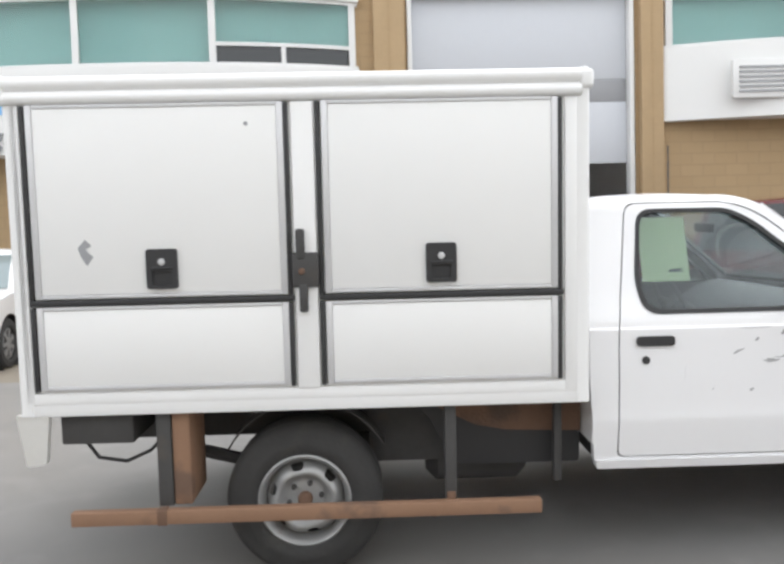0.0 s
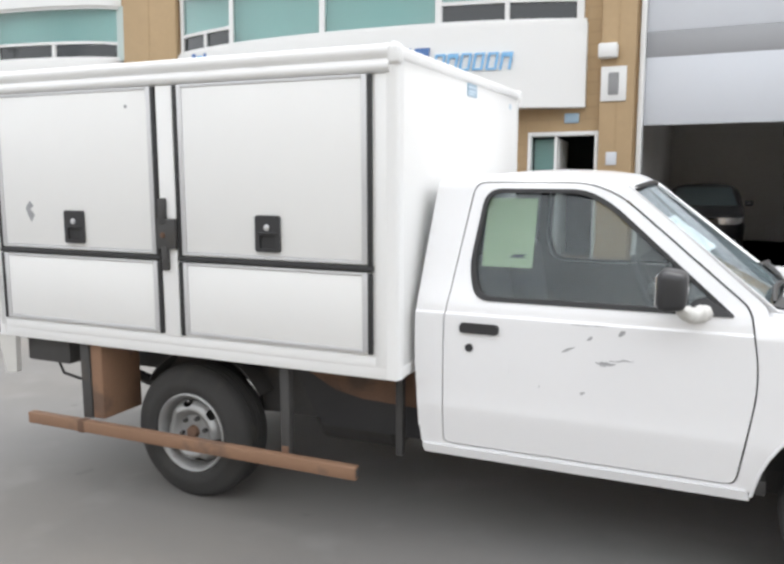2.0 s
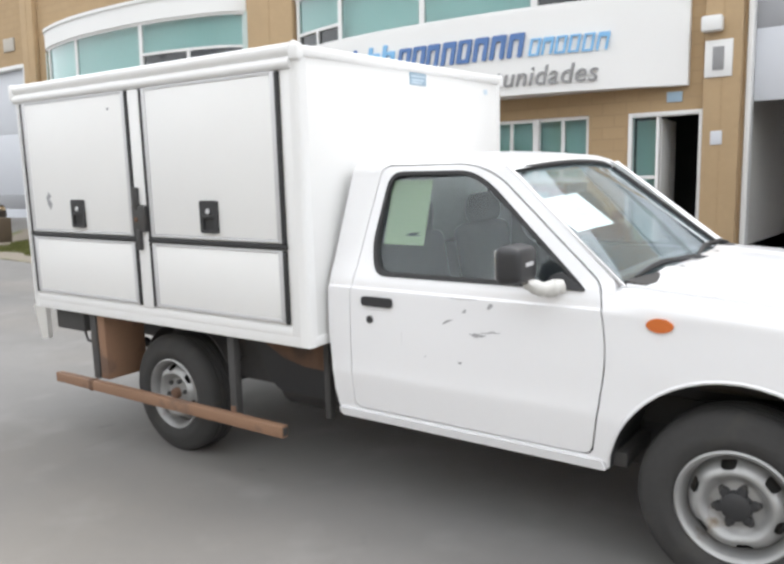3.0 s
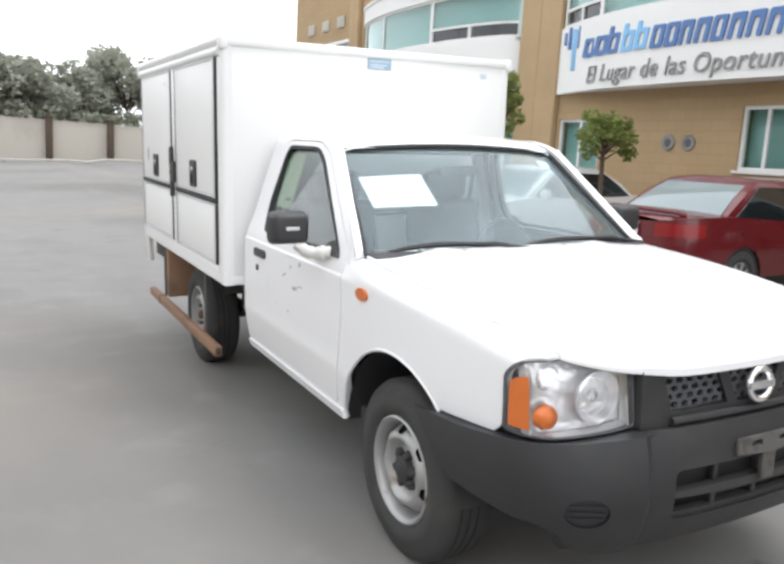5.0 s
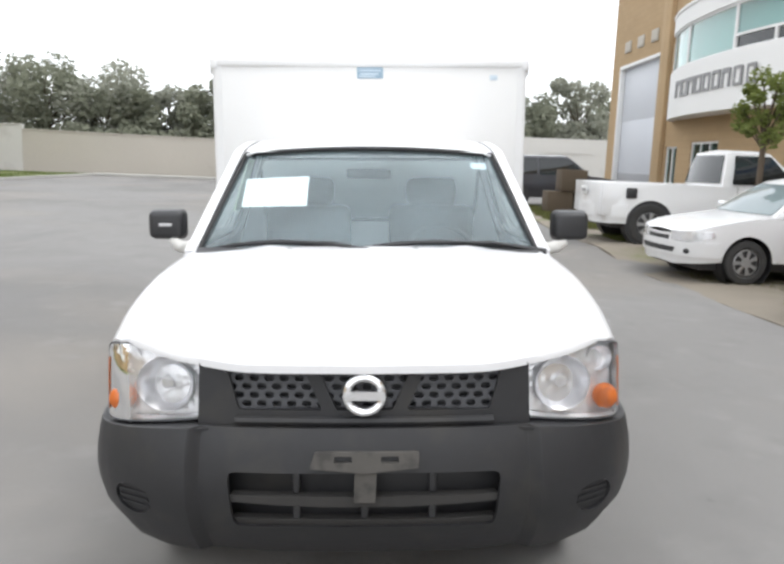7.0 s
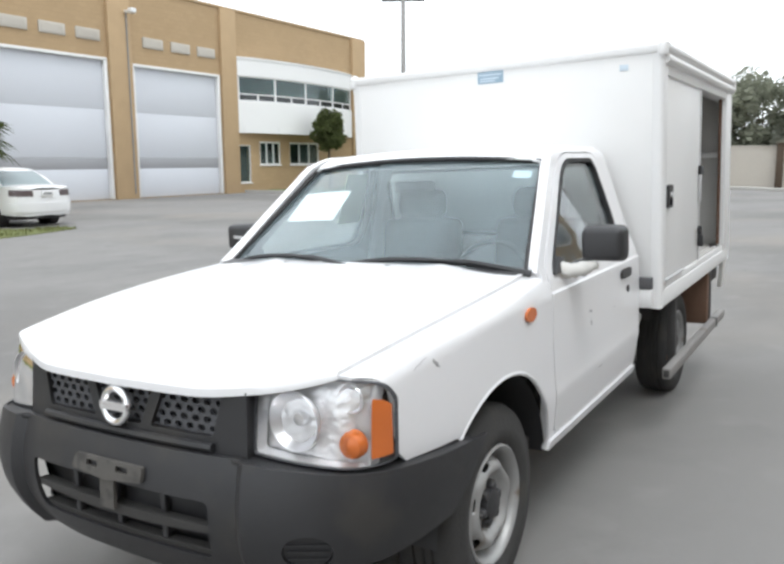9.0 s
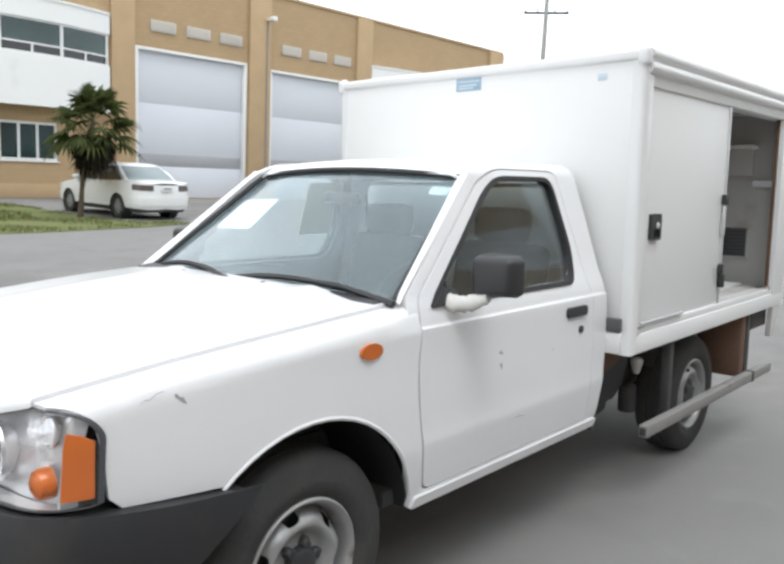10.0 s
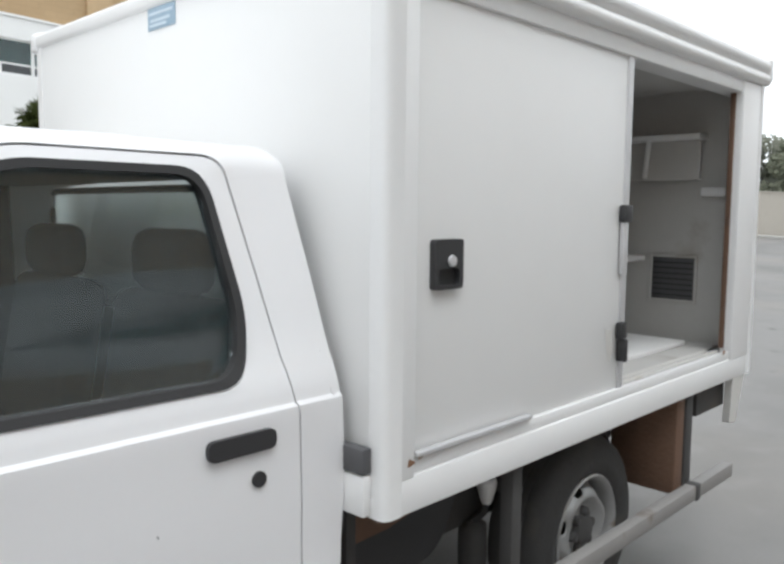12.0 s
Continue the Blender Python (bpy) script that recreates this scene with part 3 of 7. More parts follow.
ARCH = [(2.985 + 0.437 * math.cos(a), 0.375 + 0.437 * math.sin(a)) for a in [math.pi * (1 - k / 18) for k in range(19)]]
DOOR = rounded([(1.362, 0.462), (1.362, 1.0), (1.44, 1.552), (1.90, 1.552), (2.03, 1.50), (2.505, 1.108), (2.548, 0.86), (2.488, 0.462)],
               [0.03, 0.0, 0.05, 0.15, 0.08, 0.04, 0.25, 0.04], 6)
WINDOW = rounded([(1.50, 1.095), (1.468, 1.22), (1.50, 1.512), (1.885, 1.512), (1.985, 1.46), (2.425, 1.098)], [0.09, 0.05, 0.06, 0.12, 0.05, 0.02], 6)
WIN_OUT = rounded([(1.478, 1.078), (1.447, 1.22), (1.485, 1.53), (1.895, 1.53), (2.005, 1.472), (2.462, 1.08)], [0.10, 0.05, 0.07, 0.13, 0.05, 0.02], 6)
zs_side = [0.43, 0.46, 0.5, 0.55, 0.6, 0.62, 0.635, 0.65, 0.67, 0.72, 0.8, 0.9, 0.98, 1.005, 1.018, 1.022, 1.026, 1.035, 1.045, 1.06, 1.09, 1.12, 1.2, 1.3, 1.4, 1.5]


def crest(x):
    """Height of the wing's crest along the bonnet."""
    return smooth([(2.4, 1.115), (2.6, 1.095), (2.85, 1.079), (3.1, 1.060), (3.35, 1.035), (3.55, 1.008), (3.7, 0.984), (3.85, 0.950)], x)


def on_wing(s):
    r = 0.07

    def where(u, v, d):
        zc = crest(u) - r
        if v <= zc:
            return Vector((u, s * (side_y(u, v) - d), v))
        a = min((v - zc) / r, 1.45)
        run = max(0.0, (v - zc) - 1.45 * r)
        return Vector((u, s * (side_y(u, zc) - (r - d) * 0 - r * (1 - math.cos(a)) - run - d * math.cos(a)), zc + (r - d) * math.sin(a)))

    return where


def wing_top_y(x):
    return side_y(x, crest(x) - 0.07) - 0.07


for s in (-1, 1):
    where = on_side(s)
    # door with its parts
    door = part("door", panel(DOOR, where, 0.03, [WIN_OUT], lengths(1.4, 2.5, 6), zs_side), M["paint"], truck,
                "white door with dark scratches and dents" if s < 0 else "white door with small dark chips", 28)
    part("window_seal", panel(WIN_OUT, on_side(s, 0.004), 0.03, [WINDOW], (), [1.1, 1.2, 1.3, 1.4, 1.5]), M["rubber"], door)
    part("window_pane", panel(WINDOW, on_side(s, -0.014), 0.004, (), (), [1.1, 1.2, 1.3, 1.4, 1.5]), M["glass"], door, shadow=False)
    hb = panel(rounded([(1.432, 0.946), (1.432, 0.988), (1.596, 0.988), (1.596, 0.946)], 0.018), on_side(s, 0.012), 0.02)
    handle = part("door_handle", hb, M["plastic_dark"], door)
    part("keyhole", panel(circle(1.473, 0.885, 0.017, 14), on_side(s, 0.006), 0.008), M["plastic_dark"], door)
    # belt crease strip and scratches
    rnd = random.Random(3 + s)
    if s < 0:
        marks = [((1.98, 0.872), (2.055, 0.872), 0.018), ((2.03, 0.884), (2.12, 0.893), 0.010), ((2.06, 0.985), (2.085, 1.0), 0.026), ((1.945, 0.955), (1.965, 0.97), 0.018),
                 ((1.85, 0.905), (1.90, 0.925), 0.012), ((1.925, 0.745), (1.945, 0.75), 0.014), ((1.64, 0.79), (1.645, 0.86), 0.004), ((1.76, 0.752), (1.77, 0.757), 0.006),
                 ((1.88, 1.012), (2.02, 1.018), 0.004), ((1.985, 0.872), (2.02, 0.858), 0.009)]
    else:
        marks = [((2.058, 0.873), (2.088, 0.878), 0.012), ((2.066, 0.82), (2.078, 0.834), 0.020), ((1.90, 0.60), (1.97, 0.605), 0.004), ((1.70, 0.83), (1.705, 0.835), 0.006), ((3.385, 0.948), (3.415, 0.968), 0.024), ((3.44, 0.985), (3.50, 0.965), 0.003)]
    for (ax, az), (bx, bz), wd in marks:
        n = 7
        top, low = [], []
        for k in range(n + 1):
            t = k / n
            j = wd * (0.25 + 0.75 * math.sin(math.pi * t)) * rnd.uniform(0.3, 1.0) * 0.5
            px, pz = ax + (bx - ax) * t, az + (bz - az) * t + rnd.uniform(-1, 1) * 0.003
            top.append((px, pz + j))
            low.append((px, pz - j))
        part("scratch", panel(top + low[::-1], on_side(s, 0.0012), 0.001), M["scratch"], door if ax < 2.5 else truck)

    # cab side frame round the door
    frame_out = rounded([(1.258, 0.43), (1.222, 0.95), (1.272, 1.585), (1.93, 1.588), (2.07, 1.535), (2.56, 1.118), (2.6, 0.86), (2.545, 0.43)],
                        [0.03, 0.3, 0.06, 0.1, 0.08, 0.02, 0.1, 0.02], 6)
    gap = [(x + (0.006 if x > 1.9 else -0.006), z + (0.006 if z > 1.0 else -0.006)) for x, z in DOOR]
    part("cab_side", panel(frame_out, on_side(s, -0.002), 0.04, [gap], (), zs_side + [1.53, 1.55, 1.57]), M["paint"], truck, sharp=28)
    part("rocker", panel(rounded([(1.27, 0.405), (1.262, 0.445), (2.53, 0.445), (2.545, 0.405)], 0.01), lambda u, v, d, s=s: Vector((u, s * (0.826 - d - 0.3 * (0.445 - v)), v)), 0.05), M["paint"], truck)
    part("door_jamb", panel(DOOR, on_side(s, -0.06), 0.004, [WIN_OUT]), M["plastic_dark"], truck)

    # wing with its wheel arch
    top = [(x, crest(x) + 0.05) for x in (2.60, 2.8, 3.0, 3.2, 3.4, 3.54, 3.65, 3.702)]
    wing = [(2.552, 0.86), (2.50, 0.47), (2.535, 0.43)] + [p for p in ARCH if p[1] > 0.43 and not (p[0] > 3.2 and p[1] < 0.70)] + [(3.27, 0.705), (3.40, 0.712), (3.55, 0.722), (3.580, 0.75), (3.588, 0.84), (3.594, 0.890), (3.602, 0.925), (3.618, 0.952), (3.645, 0.976), (3.690, 0.996)] + top[::-1] + [(2.56, 1.14), (2.515, 1.108)]
    part("wing", panel(wing, on_wing(s), 0.012, (), lengths(2.55, 3.7, 18), [0.5, 0.6, 0.635, 0.68, 0.74, 0.8, 0.85, 0.9, 0.93, 0.95, 0.97, 0.99, 1.0, 1.01, 1.02, 1.04, 1.06, 1.08, 1.1, 1.13]), M["paint"], truck, sharp=30)
    lip = [(2.985 + 0.441 * math.cos(a), s * (side_y(2.985 + 0.441 * math.cos(a), 0.375 + 0.441 * math.sin(a)) - 0.004), 0.375 + 0.441 * math.sin(a)) for a in [math.pi * (0.97 - 0.72 * k / 18) for k in range(19)]]
    part("arch_lip", tube(lip, 0.008, 6), M["paint"], truck)
    liner = BM()
    ring0 = [(2.985 + 0.44 * math.cos(a), 0.375 + 0.44 * math.sin(a)) for a in [math.pi * (0.98 - 0.96 * k / 20) for k in range(21)]]
    rows = [[liner.verts.new((x, s * yy, z)) for x, z in ring0] for yy in (0.80, 0.45)]
    for i in range(20):
        liner.faces.new((rows[0][i], rows[0][i + 1], rows[1][i + 1], rows[1][i]))
    liner.faces.new(rows[1])
    part("wheel_liner", liner, M["plastic_dark"], truck)
    # amber side marker
    part("side_marker", panel(circle(2.735 if s < 0 else 2.768, 0.985, 0.047, 22, 0.025), on_side(s, 0.009), 0.014), M["orange"], truck)
    # mirror on its arm
    mx = -0.035 if s < 0 else 0.0
    bm = box(2.235, 2.335, s * 0.868, s * 1.045, 1.118, 1.262, 0.03, 4)
    for v in bm.verts:
        if v.co.x > 2.30:
            v.co.y = s * 0.955 + (v.co.y - s * 0.955) * 0.92
            v.co.z = 1.19 + (v.co.z - 1.19) * 0.92
    bmesh.ops.translate(bm, verts=bm.verts, vec=(mx, 0, 0))
    mirror = part("mirror", bm, M["plastic_dark"], truck, "black boxy door mirror housing")
    part("mirror_glass", box(2.231 + mx, 2.236 + mx, s * 0.886, s * 1.028, 1.136, 1.244, 0.002), M["chrome"], mirror)
    arm_bm = tube([Vector((2.37, s * 0.79, 1.095)).lerp(Vector((2.30 + mx, s * 0.945, 1.125)), t) + Vector((0, 0, -0.022 * math.sin(math.pi * t))) for t in lengths(0, 1, 13)], [0.024, 0.030, 0.027, 0.033, 0.028, 0.031, 0.026, 0.031, 0.027, 0.029, 0.024, 0.022, 0.017], 12)
    for v in arm_bm.verts:
        v.co += 0.009 * Vector(noise.noise_vector(v.co * 38))
    part("mirror_arm", arm_bm, M["dirty_white"], mirror, "mirror arm wrapped in grimy off-white cloth", 60)
    if s < 0:
        part("mirror_mark", box(2.334 + mx, 2.3375 + mx, -0.985, -0.925, 1.184, 1.199, 0.001), M["alu"], mirror)
    part("mirror_base", panel(rounded([(2.30, 1.083), (2.31, 1.13), (2.36, 1.145), (2.455, 1.083)], 0.012), on_side(s, 0.012), 0.03), M["plastic_dark"], mirror)

# bonnet
def bonnet(a, b):
    y = (2 * b - 1)
    x0 = 2.655 - 0.07 * y * y
    x1 = smooth([(0, 3.838), (0.5, 3.822), (0.68, 3.788), (0.8, 3.763), (0.92, 3.728), (1.0, 3.700)], abs(y))
    lip = max(0.0, (a - 0.89) / 0.11)
    a = min(1.0, a / 0.89)
    x = x0 + (x1 - x0) * a
    half = wing_top_y(x) - 0.0085
    yy = y * half
    nose = max(0.0, (a - 0.90) / 0.10)
    z = crest(x) + 0.030 * (1 - y * y) * (1 - 0.55 * a) + 0.010 * math.exp(-((abs(yy) - 0.42) / 0.05) ** 2) * (1 - a) - 0.016 * nose**2 * (1 - y**4)
    # the front edge turns down over the grille
    x += 0.013 * math.sin(min(1.0, lip * 1.6) * math.pi / 2) * (1 - y**6)
    z -= (0.020 * (1 - y**6) + 0.008) * lip**1.5
    return Vector((x, yy, z))


part("bonnet", grid_sheet(36, 32, bonnet, -0.012), M["paint"], truck, "plain white bonnet", 30)

# windscreen, pillars and roof
def ws_point(a, b):
    """a from the foot to the top, b across."""
    y = 2 * b - 1
    half = 0.742 + (0.612 - 0.742) * a
    x = 2.565 + (2.030 - 2.565) * a + (0.085 - 0.03 * a) * (1 - y * y)
    z = 1.098 + (1.513 - 1.098) * a + (0.008 + 0.022 * a) * (1 - y * y)
    return Vector((x, half * y, z))


part("windscreen", grid_sheet(12, 20, ws_point, 0.005), M["screen_glass"], truck, "clear windscreen with a paper behind it", shadow=False)
seal = [ws_point(a, b) + Vector((0.006, 0, 0.006)) for a, b in [(0, k / 20) for k in range(21)] + [(k / 10, 1) for k in range(1, 11)] + [(1, 1 - k / 20) for k in range(1, 21)] + [(1 - k / 10, 0) for k in range(1, 10)]]
part("windscreen_seal", tube(seal, 0.0115, 8, True), M["rubber"], truck)
for s in (-1, 1):
    def pillar(a, b, s=s):
        w = ws_point(a, 1 if s > 0 else 0)
        ex = 2.60 + (2.055 - 2.60) * a
        ez = 1.105 + (1.548 - 1.105) * a
        e = Vector((ex, s * (side_y(ex, ez)), ez))
        w = w + Vector((0.004, s * 0.004, 0.0))
        out = (w + e) / 2 + Vector((0.018, s * 0.016, 0.016))
        return w * (1 - b) ** 2 + out * 2 * b * (1 - b) + e * b * b
    part("windscreen_pillar", grid_sheet(14, 8, pillar, 0.01), M["paint"], truck)


def roof(a, b):
    y = 2 * b - 1
    xf = 2.045 + 0.05 * (1 - y * y)
    x = xf + (1.268 - xf) * a
    edge = abs(y)
    half = 0.655 - 0.03 * (1 - a) * 0
    top = 1.548 + 0.062 * math.sin(math.pi * min(1, 0.12 + a * 0.80)) ** 0.8
    z = top - 0.022 * edge**2 - 0.055 * max(0, (edge - 0.86) / 0.14) ** 2
    if a < 0.12:
        z -= 0.03 * (1 - a / 0.12) ** 2
    if a > 0.9:
        z -= 0.04 * ((a - 0.9) / 0.1) ** 2
    z = max(z, 1.515) if edge < 0.99 else z
    return Vector((x, half * y * (1 + 0.012 * (1 - a)), z))


part("roof", grid_sheet(30, 28, roof, 0.01), M["paint"], truck)
REAR = rounded([(-0.63, 1.13), (-0.66, 1.495), (0.66, 1.495), (0.63, 1.13)], 0.06)


def on_back(lift=0.0):
    """The back of the cab: y across, z up."""
    return lambda u, v, d: Vector((1.245 + 0.03 * max(0, (v - 0.954) / 0.616) + lift + d, u, v))


back_out = [(side_y(1.3, z) - 0.004, z) for z in lengths(0.45, 1.57, 15)]
cab_back = part("cab_back", panel([(-y, z) for y, z in back_out] + back_out[::-1], on_back(), 0.01, [REAR], lengths(-0.7, 0.7, 9), [0.7, 0.954, 1.1, 1.3, 1.5]), M["paint"], truck)
part("rear_window_seal", tube([on_back(0.004)(u, v, 0) for u, v in REAR], 0.012, 6, True), M["rubber"], cab_back)
part("rear_window", panel(REAR, on_back(0.002), 0.004), M["glass"], cab_back, shadow=False)
# cowl with wipers
part("cowl", grid_sheet(6, 20, lambda a, b: Vector((2.575 + 0.088 * (1 - (2 * b - 1) ** 2) + 0.075 * a, (2 * b - 1) * (0.735), 1.094 + 0.006 - 0.012 * a + 0.02 * (1 - (2 * b - 1) ** 2) * 0.3)), -0.02), M["plastic_dark"], truck, "black plastic cowl")
part("screen_band", grid_sheet(3, 24, lambda a, b: ws_point(0.004 + 0.062 * a, 0.03 + 0.94 * b) + Vector((-0.008, 0, -0.006)), 0.002), M["plastic_dark"], truck, "black band along the foot of the windscreen")
for y0, y1, z1 in ((-0.12, -0.66, 0.0), (0.62, -0.02, 0.0)):
    wp = [(ws_point(0.018 + 0.045 * math.sin(math.pi * t), 0.5 + (y0 + (y1 - y0) * t) / 1.5) + Vector((0.014, 0, 0.014))) for t in [k / 8 for k in range(9)]]
    wiper = part("wiper", tube(wp, [0.006, 0.010, 0.012, 0.012, 0.012, 0.012, 0.012, 0.010, 0.005], 6), M["plastic_dark"], truck)
    pv = ws_point(-0.03, 0.5 + (y0 + (y1 - y0) * 0.0 + 0.16) / 1.5) + Vector((0.03, 0, 0.02))
    part("wiper_arm", tube([pv, (Vector(pv) + Vector(wp[4])) / 2 + Vector((0.01, 0, 0.02)), wp[4]], [0.014, 0.009, 0.006], 6), M["plastic_dark"], wiper)
for y in (-0.33, 0.20):
    p = bonnet(0.012, 0.5 + y / 1.5)
    part("washer_nozzle", box(p.x, p.x + 0.025, p.y - 0.012, p.y + 0.012, p.z, p.z + 0.012, 0.004), M["plastic_dark"], truck)

# front end
PLAN = [(3.915, 0.0), (3.912, 0.15), (3.905, 0.30), (3.885, 0.44), (3.848, 0.585), (3.78, 0.704), (3.67, 0.783), (3.52, 0.820), (3.38, 0.834), (3.19, 0.842)]
plan_u = [0.0]
for p, q in zip(PLAN, PLAN[1:]):
    plan_u.append(plan_u[-1] + math.dist(p, q))
PX = [(u, p[0]) for u, p in zip(plan_u, PLAN)]
PY = [(u, p[1]) for u, p in zip(plan_u, PLAN)]
END = plan_u[-1]


def on_bumper(lift=0.0):
    def where(u, v, d):
        a = abs(u)
        px, py = smooth(PX, a), smooth(PY, a)
        e = 1e-3
        tx, ty = smooth(PX, a + e) - smooth(PX, a - e), smooth(PY, a + e) - smooth(PY, a - e)
        n = math.hypot(tx, ty) or 1
        nx, ny = ty / n, -tx / n
        bulge = -0.075 * ((v - 0.60) / 0.2) ** 2 if v < 0.60 else -0.035 * ((v - 0.60) / 0.17) ** 2
        k = min(1.0, max(0.0, (a - 0.462) / 0.03))
        off = lift + bulge - d + 0.028 * k * k * (3 - 2 * k)
        return Vector((px + nx * off, math.copysign(py + ny * off, u) if a > 1e-6 else 0.0, v))
    return where


b_top = [(-END, 0.695), (-END + 0.25, 0.712), (-0.86, 0.735), (-0.62, 0.762), (-0.47, 0.772)]
b_low = [(0.30, 0.375), (0.60, 0.39), (0.70, 0.415), (0.735, 0.478), (0.80, 0.498), (0.90, 0.505), (1.02, 0.515), (END - 0.22, 0.525), (END - 0.10, 0.62)]
b_out = b_top + [(-u, v) for u, v in reversed(b_top)] + [(u, v) for u, v in reversed(b_low)] + [(-u, v) for u, v in b_low]
slot = rounded([(-0.370, 0.488), (-0.38, 0.655), (0.38, 0.655), (0.370, 0.488)], 0.025)
fogs = [circle(sg * 0.66, 0.555, 0.062, 20, 0.048) for sg in (-1, 1)]
bumper = part("front_bumper", panel(b_out, on_bumper(), 0.012, [slot, *fogs], lengths(-END, END, 44) + [q * g for q in (0.462, 0.472, 0.482, 0.492) for g in (-1, 1)], [0.42, 0.45, 0.5, 0.55, 0.6, 0.65, 0.7, 0.74]), M["plastic"], truck, "scuffed dark grey plastic bumper")
part("bumper_ledge", panel([(-END + 0.05, 0.0), (END - 0.05, 0.0), (END - 0.05, 0.1), (-END + 0.05, 0.1)],
     lambda u, v, d: on_bumper(-0.004 - v * 0.9)(u, lerp([(0, 0.768), (0.47, 0.768), (0.62, 0.757), (0.86, 0.73), (END, 0.69)], abs(u)), 0) - Vector((0, 0, d)), 0.008, (), lengths(-END, END, 40)), M["plastic"], bumper)
part("bumper_cavity", panel(rounded([(-0.46, 0.42), (-0.46, 0.70), (0.46, 0.70), (0.46, 0.42)], 0.02), on_bumper(-0.045), 0.01, (), lengths(-0.46, 0.46, 9)), M["plastic"], bumper)
for z, hh, sag in ((0.573, 0.010, 0.012), (0.497, 0.012, 0.0)):
    part("bumper_slat", panel([(-0.378, z - hh), (-0.378, z + hh), (-0.10, z + hh), (0.10, z + hh), (0.378, z + hh), (0.378, z - hh), (0.12, z - hh - sag), (-0.12, z - hh - sag)], on_bumper(-0.012), 0.035, (), lengths(-0.37, 0.37, 12)), M["dusty_plastic"], bumper, "dusty grey intake bar")
for y in (-0.19, 0.0, 0.19):
    for z0, z1 in ((0.510, 0.560), (0.586, 0.652)):
        part("bumper_rib", box(3.862, 3.882, y - 0.010, y + 0.010, z0, z1, 0.004), M["plastic_dark"], bumper)
for sg in (-1, 1):
    part("fog_recess", panel(circle(sg * 0.66, 0.555, 0.06, 20, 0.046), on_bumper(-0.009), 0.006), M["plastic"], bumper)
    for z in (0.535, 0.555, 0.575):
        part("fog_slat", panel([(sg * 0.66 - 0.05, z - 0.004), (sg * 0.66 - 0.05, z + 0.004), (sg * 0.66 + 0.05, z + 0.004), (sg * 0.66 + 0.05, z - 0.004)], on_bumper(-0.005), 0.004), M["plastic"], bumper)
bracket = part("plate_bracket", panel(rounded([(-0.150, 0.672), (-0.135, 0.716), (0.150, 0.716), (0.150, 0.674), (0.06, 0.666), (0.0, 0.660), (-0.06, 0.666)], 0.008), on_bumper(0.014), 0.012, [rounded([(y - 0.024, 0.688), (y - 0.024, 0.706), (y + 0.024, 0.706), (y + 0.024, 0.688)], 0.003) for y in (-0.058, 0.070)], lengths(-0.16, 0.16, 6)), M["bracket"], bumper, "bare dusty grey number plate bracket")
part("bracket_tongue", panel([(-0.030, 0.575), (-0.026, 0.665), (0.034, 0.665), (0.030, 0.575)], on_bumper(0.008), 0.012), M["bracket"], bumper)
part("lower_valance", panel([(-0.72, 0.30), (-0.80, 0.44), (0.80, 0.44), (0.72, 0.30)], on_bumper(-0.09), 0.01, (), lengths(-0.7, 0.7, 12)), M["plastic_dark"], truck)

# grille, between the headlamps
def on_grille(x0=3.845):
    return lambda u, v, d: Vector((x0 - 0.10 * u * u - 0.10 * (v - 0.80) - d, u, v))


g_out = rounded([(-0.468, 0.752), (-0.462, 0.944), (0.462, 0.944), (0.468, 0.752)], 0.008)
holes = [rounded([(-0.352, 0.812), (-0.385, 0.935), (-0.172, 0.935), (-0.118, 0.812)], 0.012),
         rounded([(-0.078, 0.812), (-0.132, 0.935), (0.132, 0.935), (0.078, 0.812)], 0.012),
         rounded([(0.352, 0.812), (0.385, 0.935), (0.172, 0.935), (0.118, 0.812)], 0.012)]
grille = part("grille", panel(g_out, on_grille(), 0.03, holes, lengths(-0.46, 0.46, 12), [0.8, 0.87]), M["plastic"], truck, "dark grey plastic grille with punched mesh")
cells = []
for row in range(5):
    z = 0.827 + row * 0.024
    k = 0
    x = -0.372 + (0.021 if row % 2 else 0)
    while x < 0.372:
        cells.append(rounded([(x - 0.0145, z), (x - 0.009, z + 0.0085), (x + 0.009, z + 0.0085), (x + 0.0145, z), (x + 0.009, z - 0.0085), (x - 0.009, z - 0.0085)], 0.0015, 1))
        x += 0.042
part("grille_mesh", panel([(-0.40, 0.805), (-0.40, 0.942), (0.40, 0.942), (0.40, 0.805)], on_grille(3.832), 0.012, cells), M["mesh_grey"], grille)
part("grille_back", panel([(-0.42, 0.79), (-0.42, 0.948), (0.42, 0.948), (0.42, 0.79)], on_grille(3.80), 0.004, (), lengths(-0.4, 0.4, 6)), M["plastic_dark"], grille)
part("grille_lip", tube([on_grille(3.853)(q, 0.786, 0) for q in lengths(-0.42, 0.42, 13)], 0.013, 8), M["plastic"], grille)
# round chrome badge: a ring with a plain bar across
ring = [(3.866 + 0.10 * (0.80 - 0.862 - 0.048 * math.sin(a)), 0.050 * math.cos(a), 0.862 + 0.048 * math.sin(a)) for a in [2 * math.pi * k / 40 for k in range(40)]]
badge = part("badge", tube(ring, 0.0115, 10, True), M["chrome"], grille, "round chrome badge ring with a crossbar")
part("badge_bar", panel(rounded([(-0.058, 0.850), (-0.058, 0.874), (0.058, 0.874), (0.058, 0.850)], 0.006), on_grille(3.878), 0.016), M["chrome"], grille)

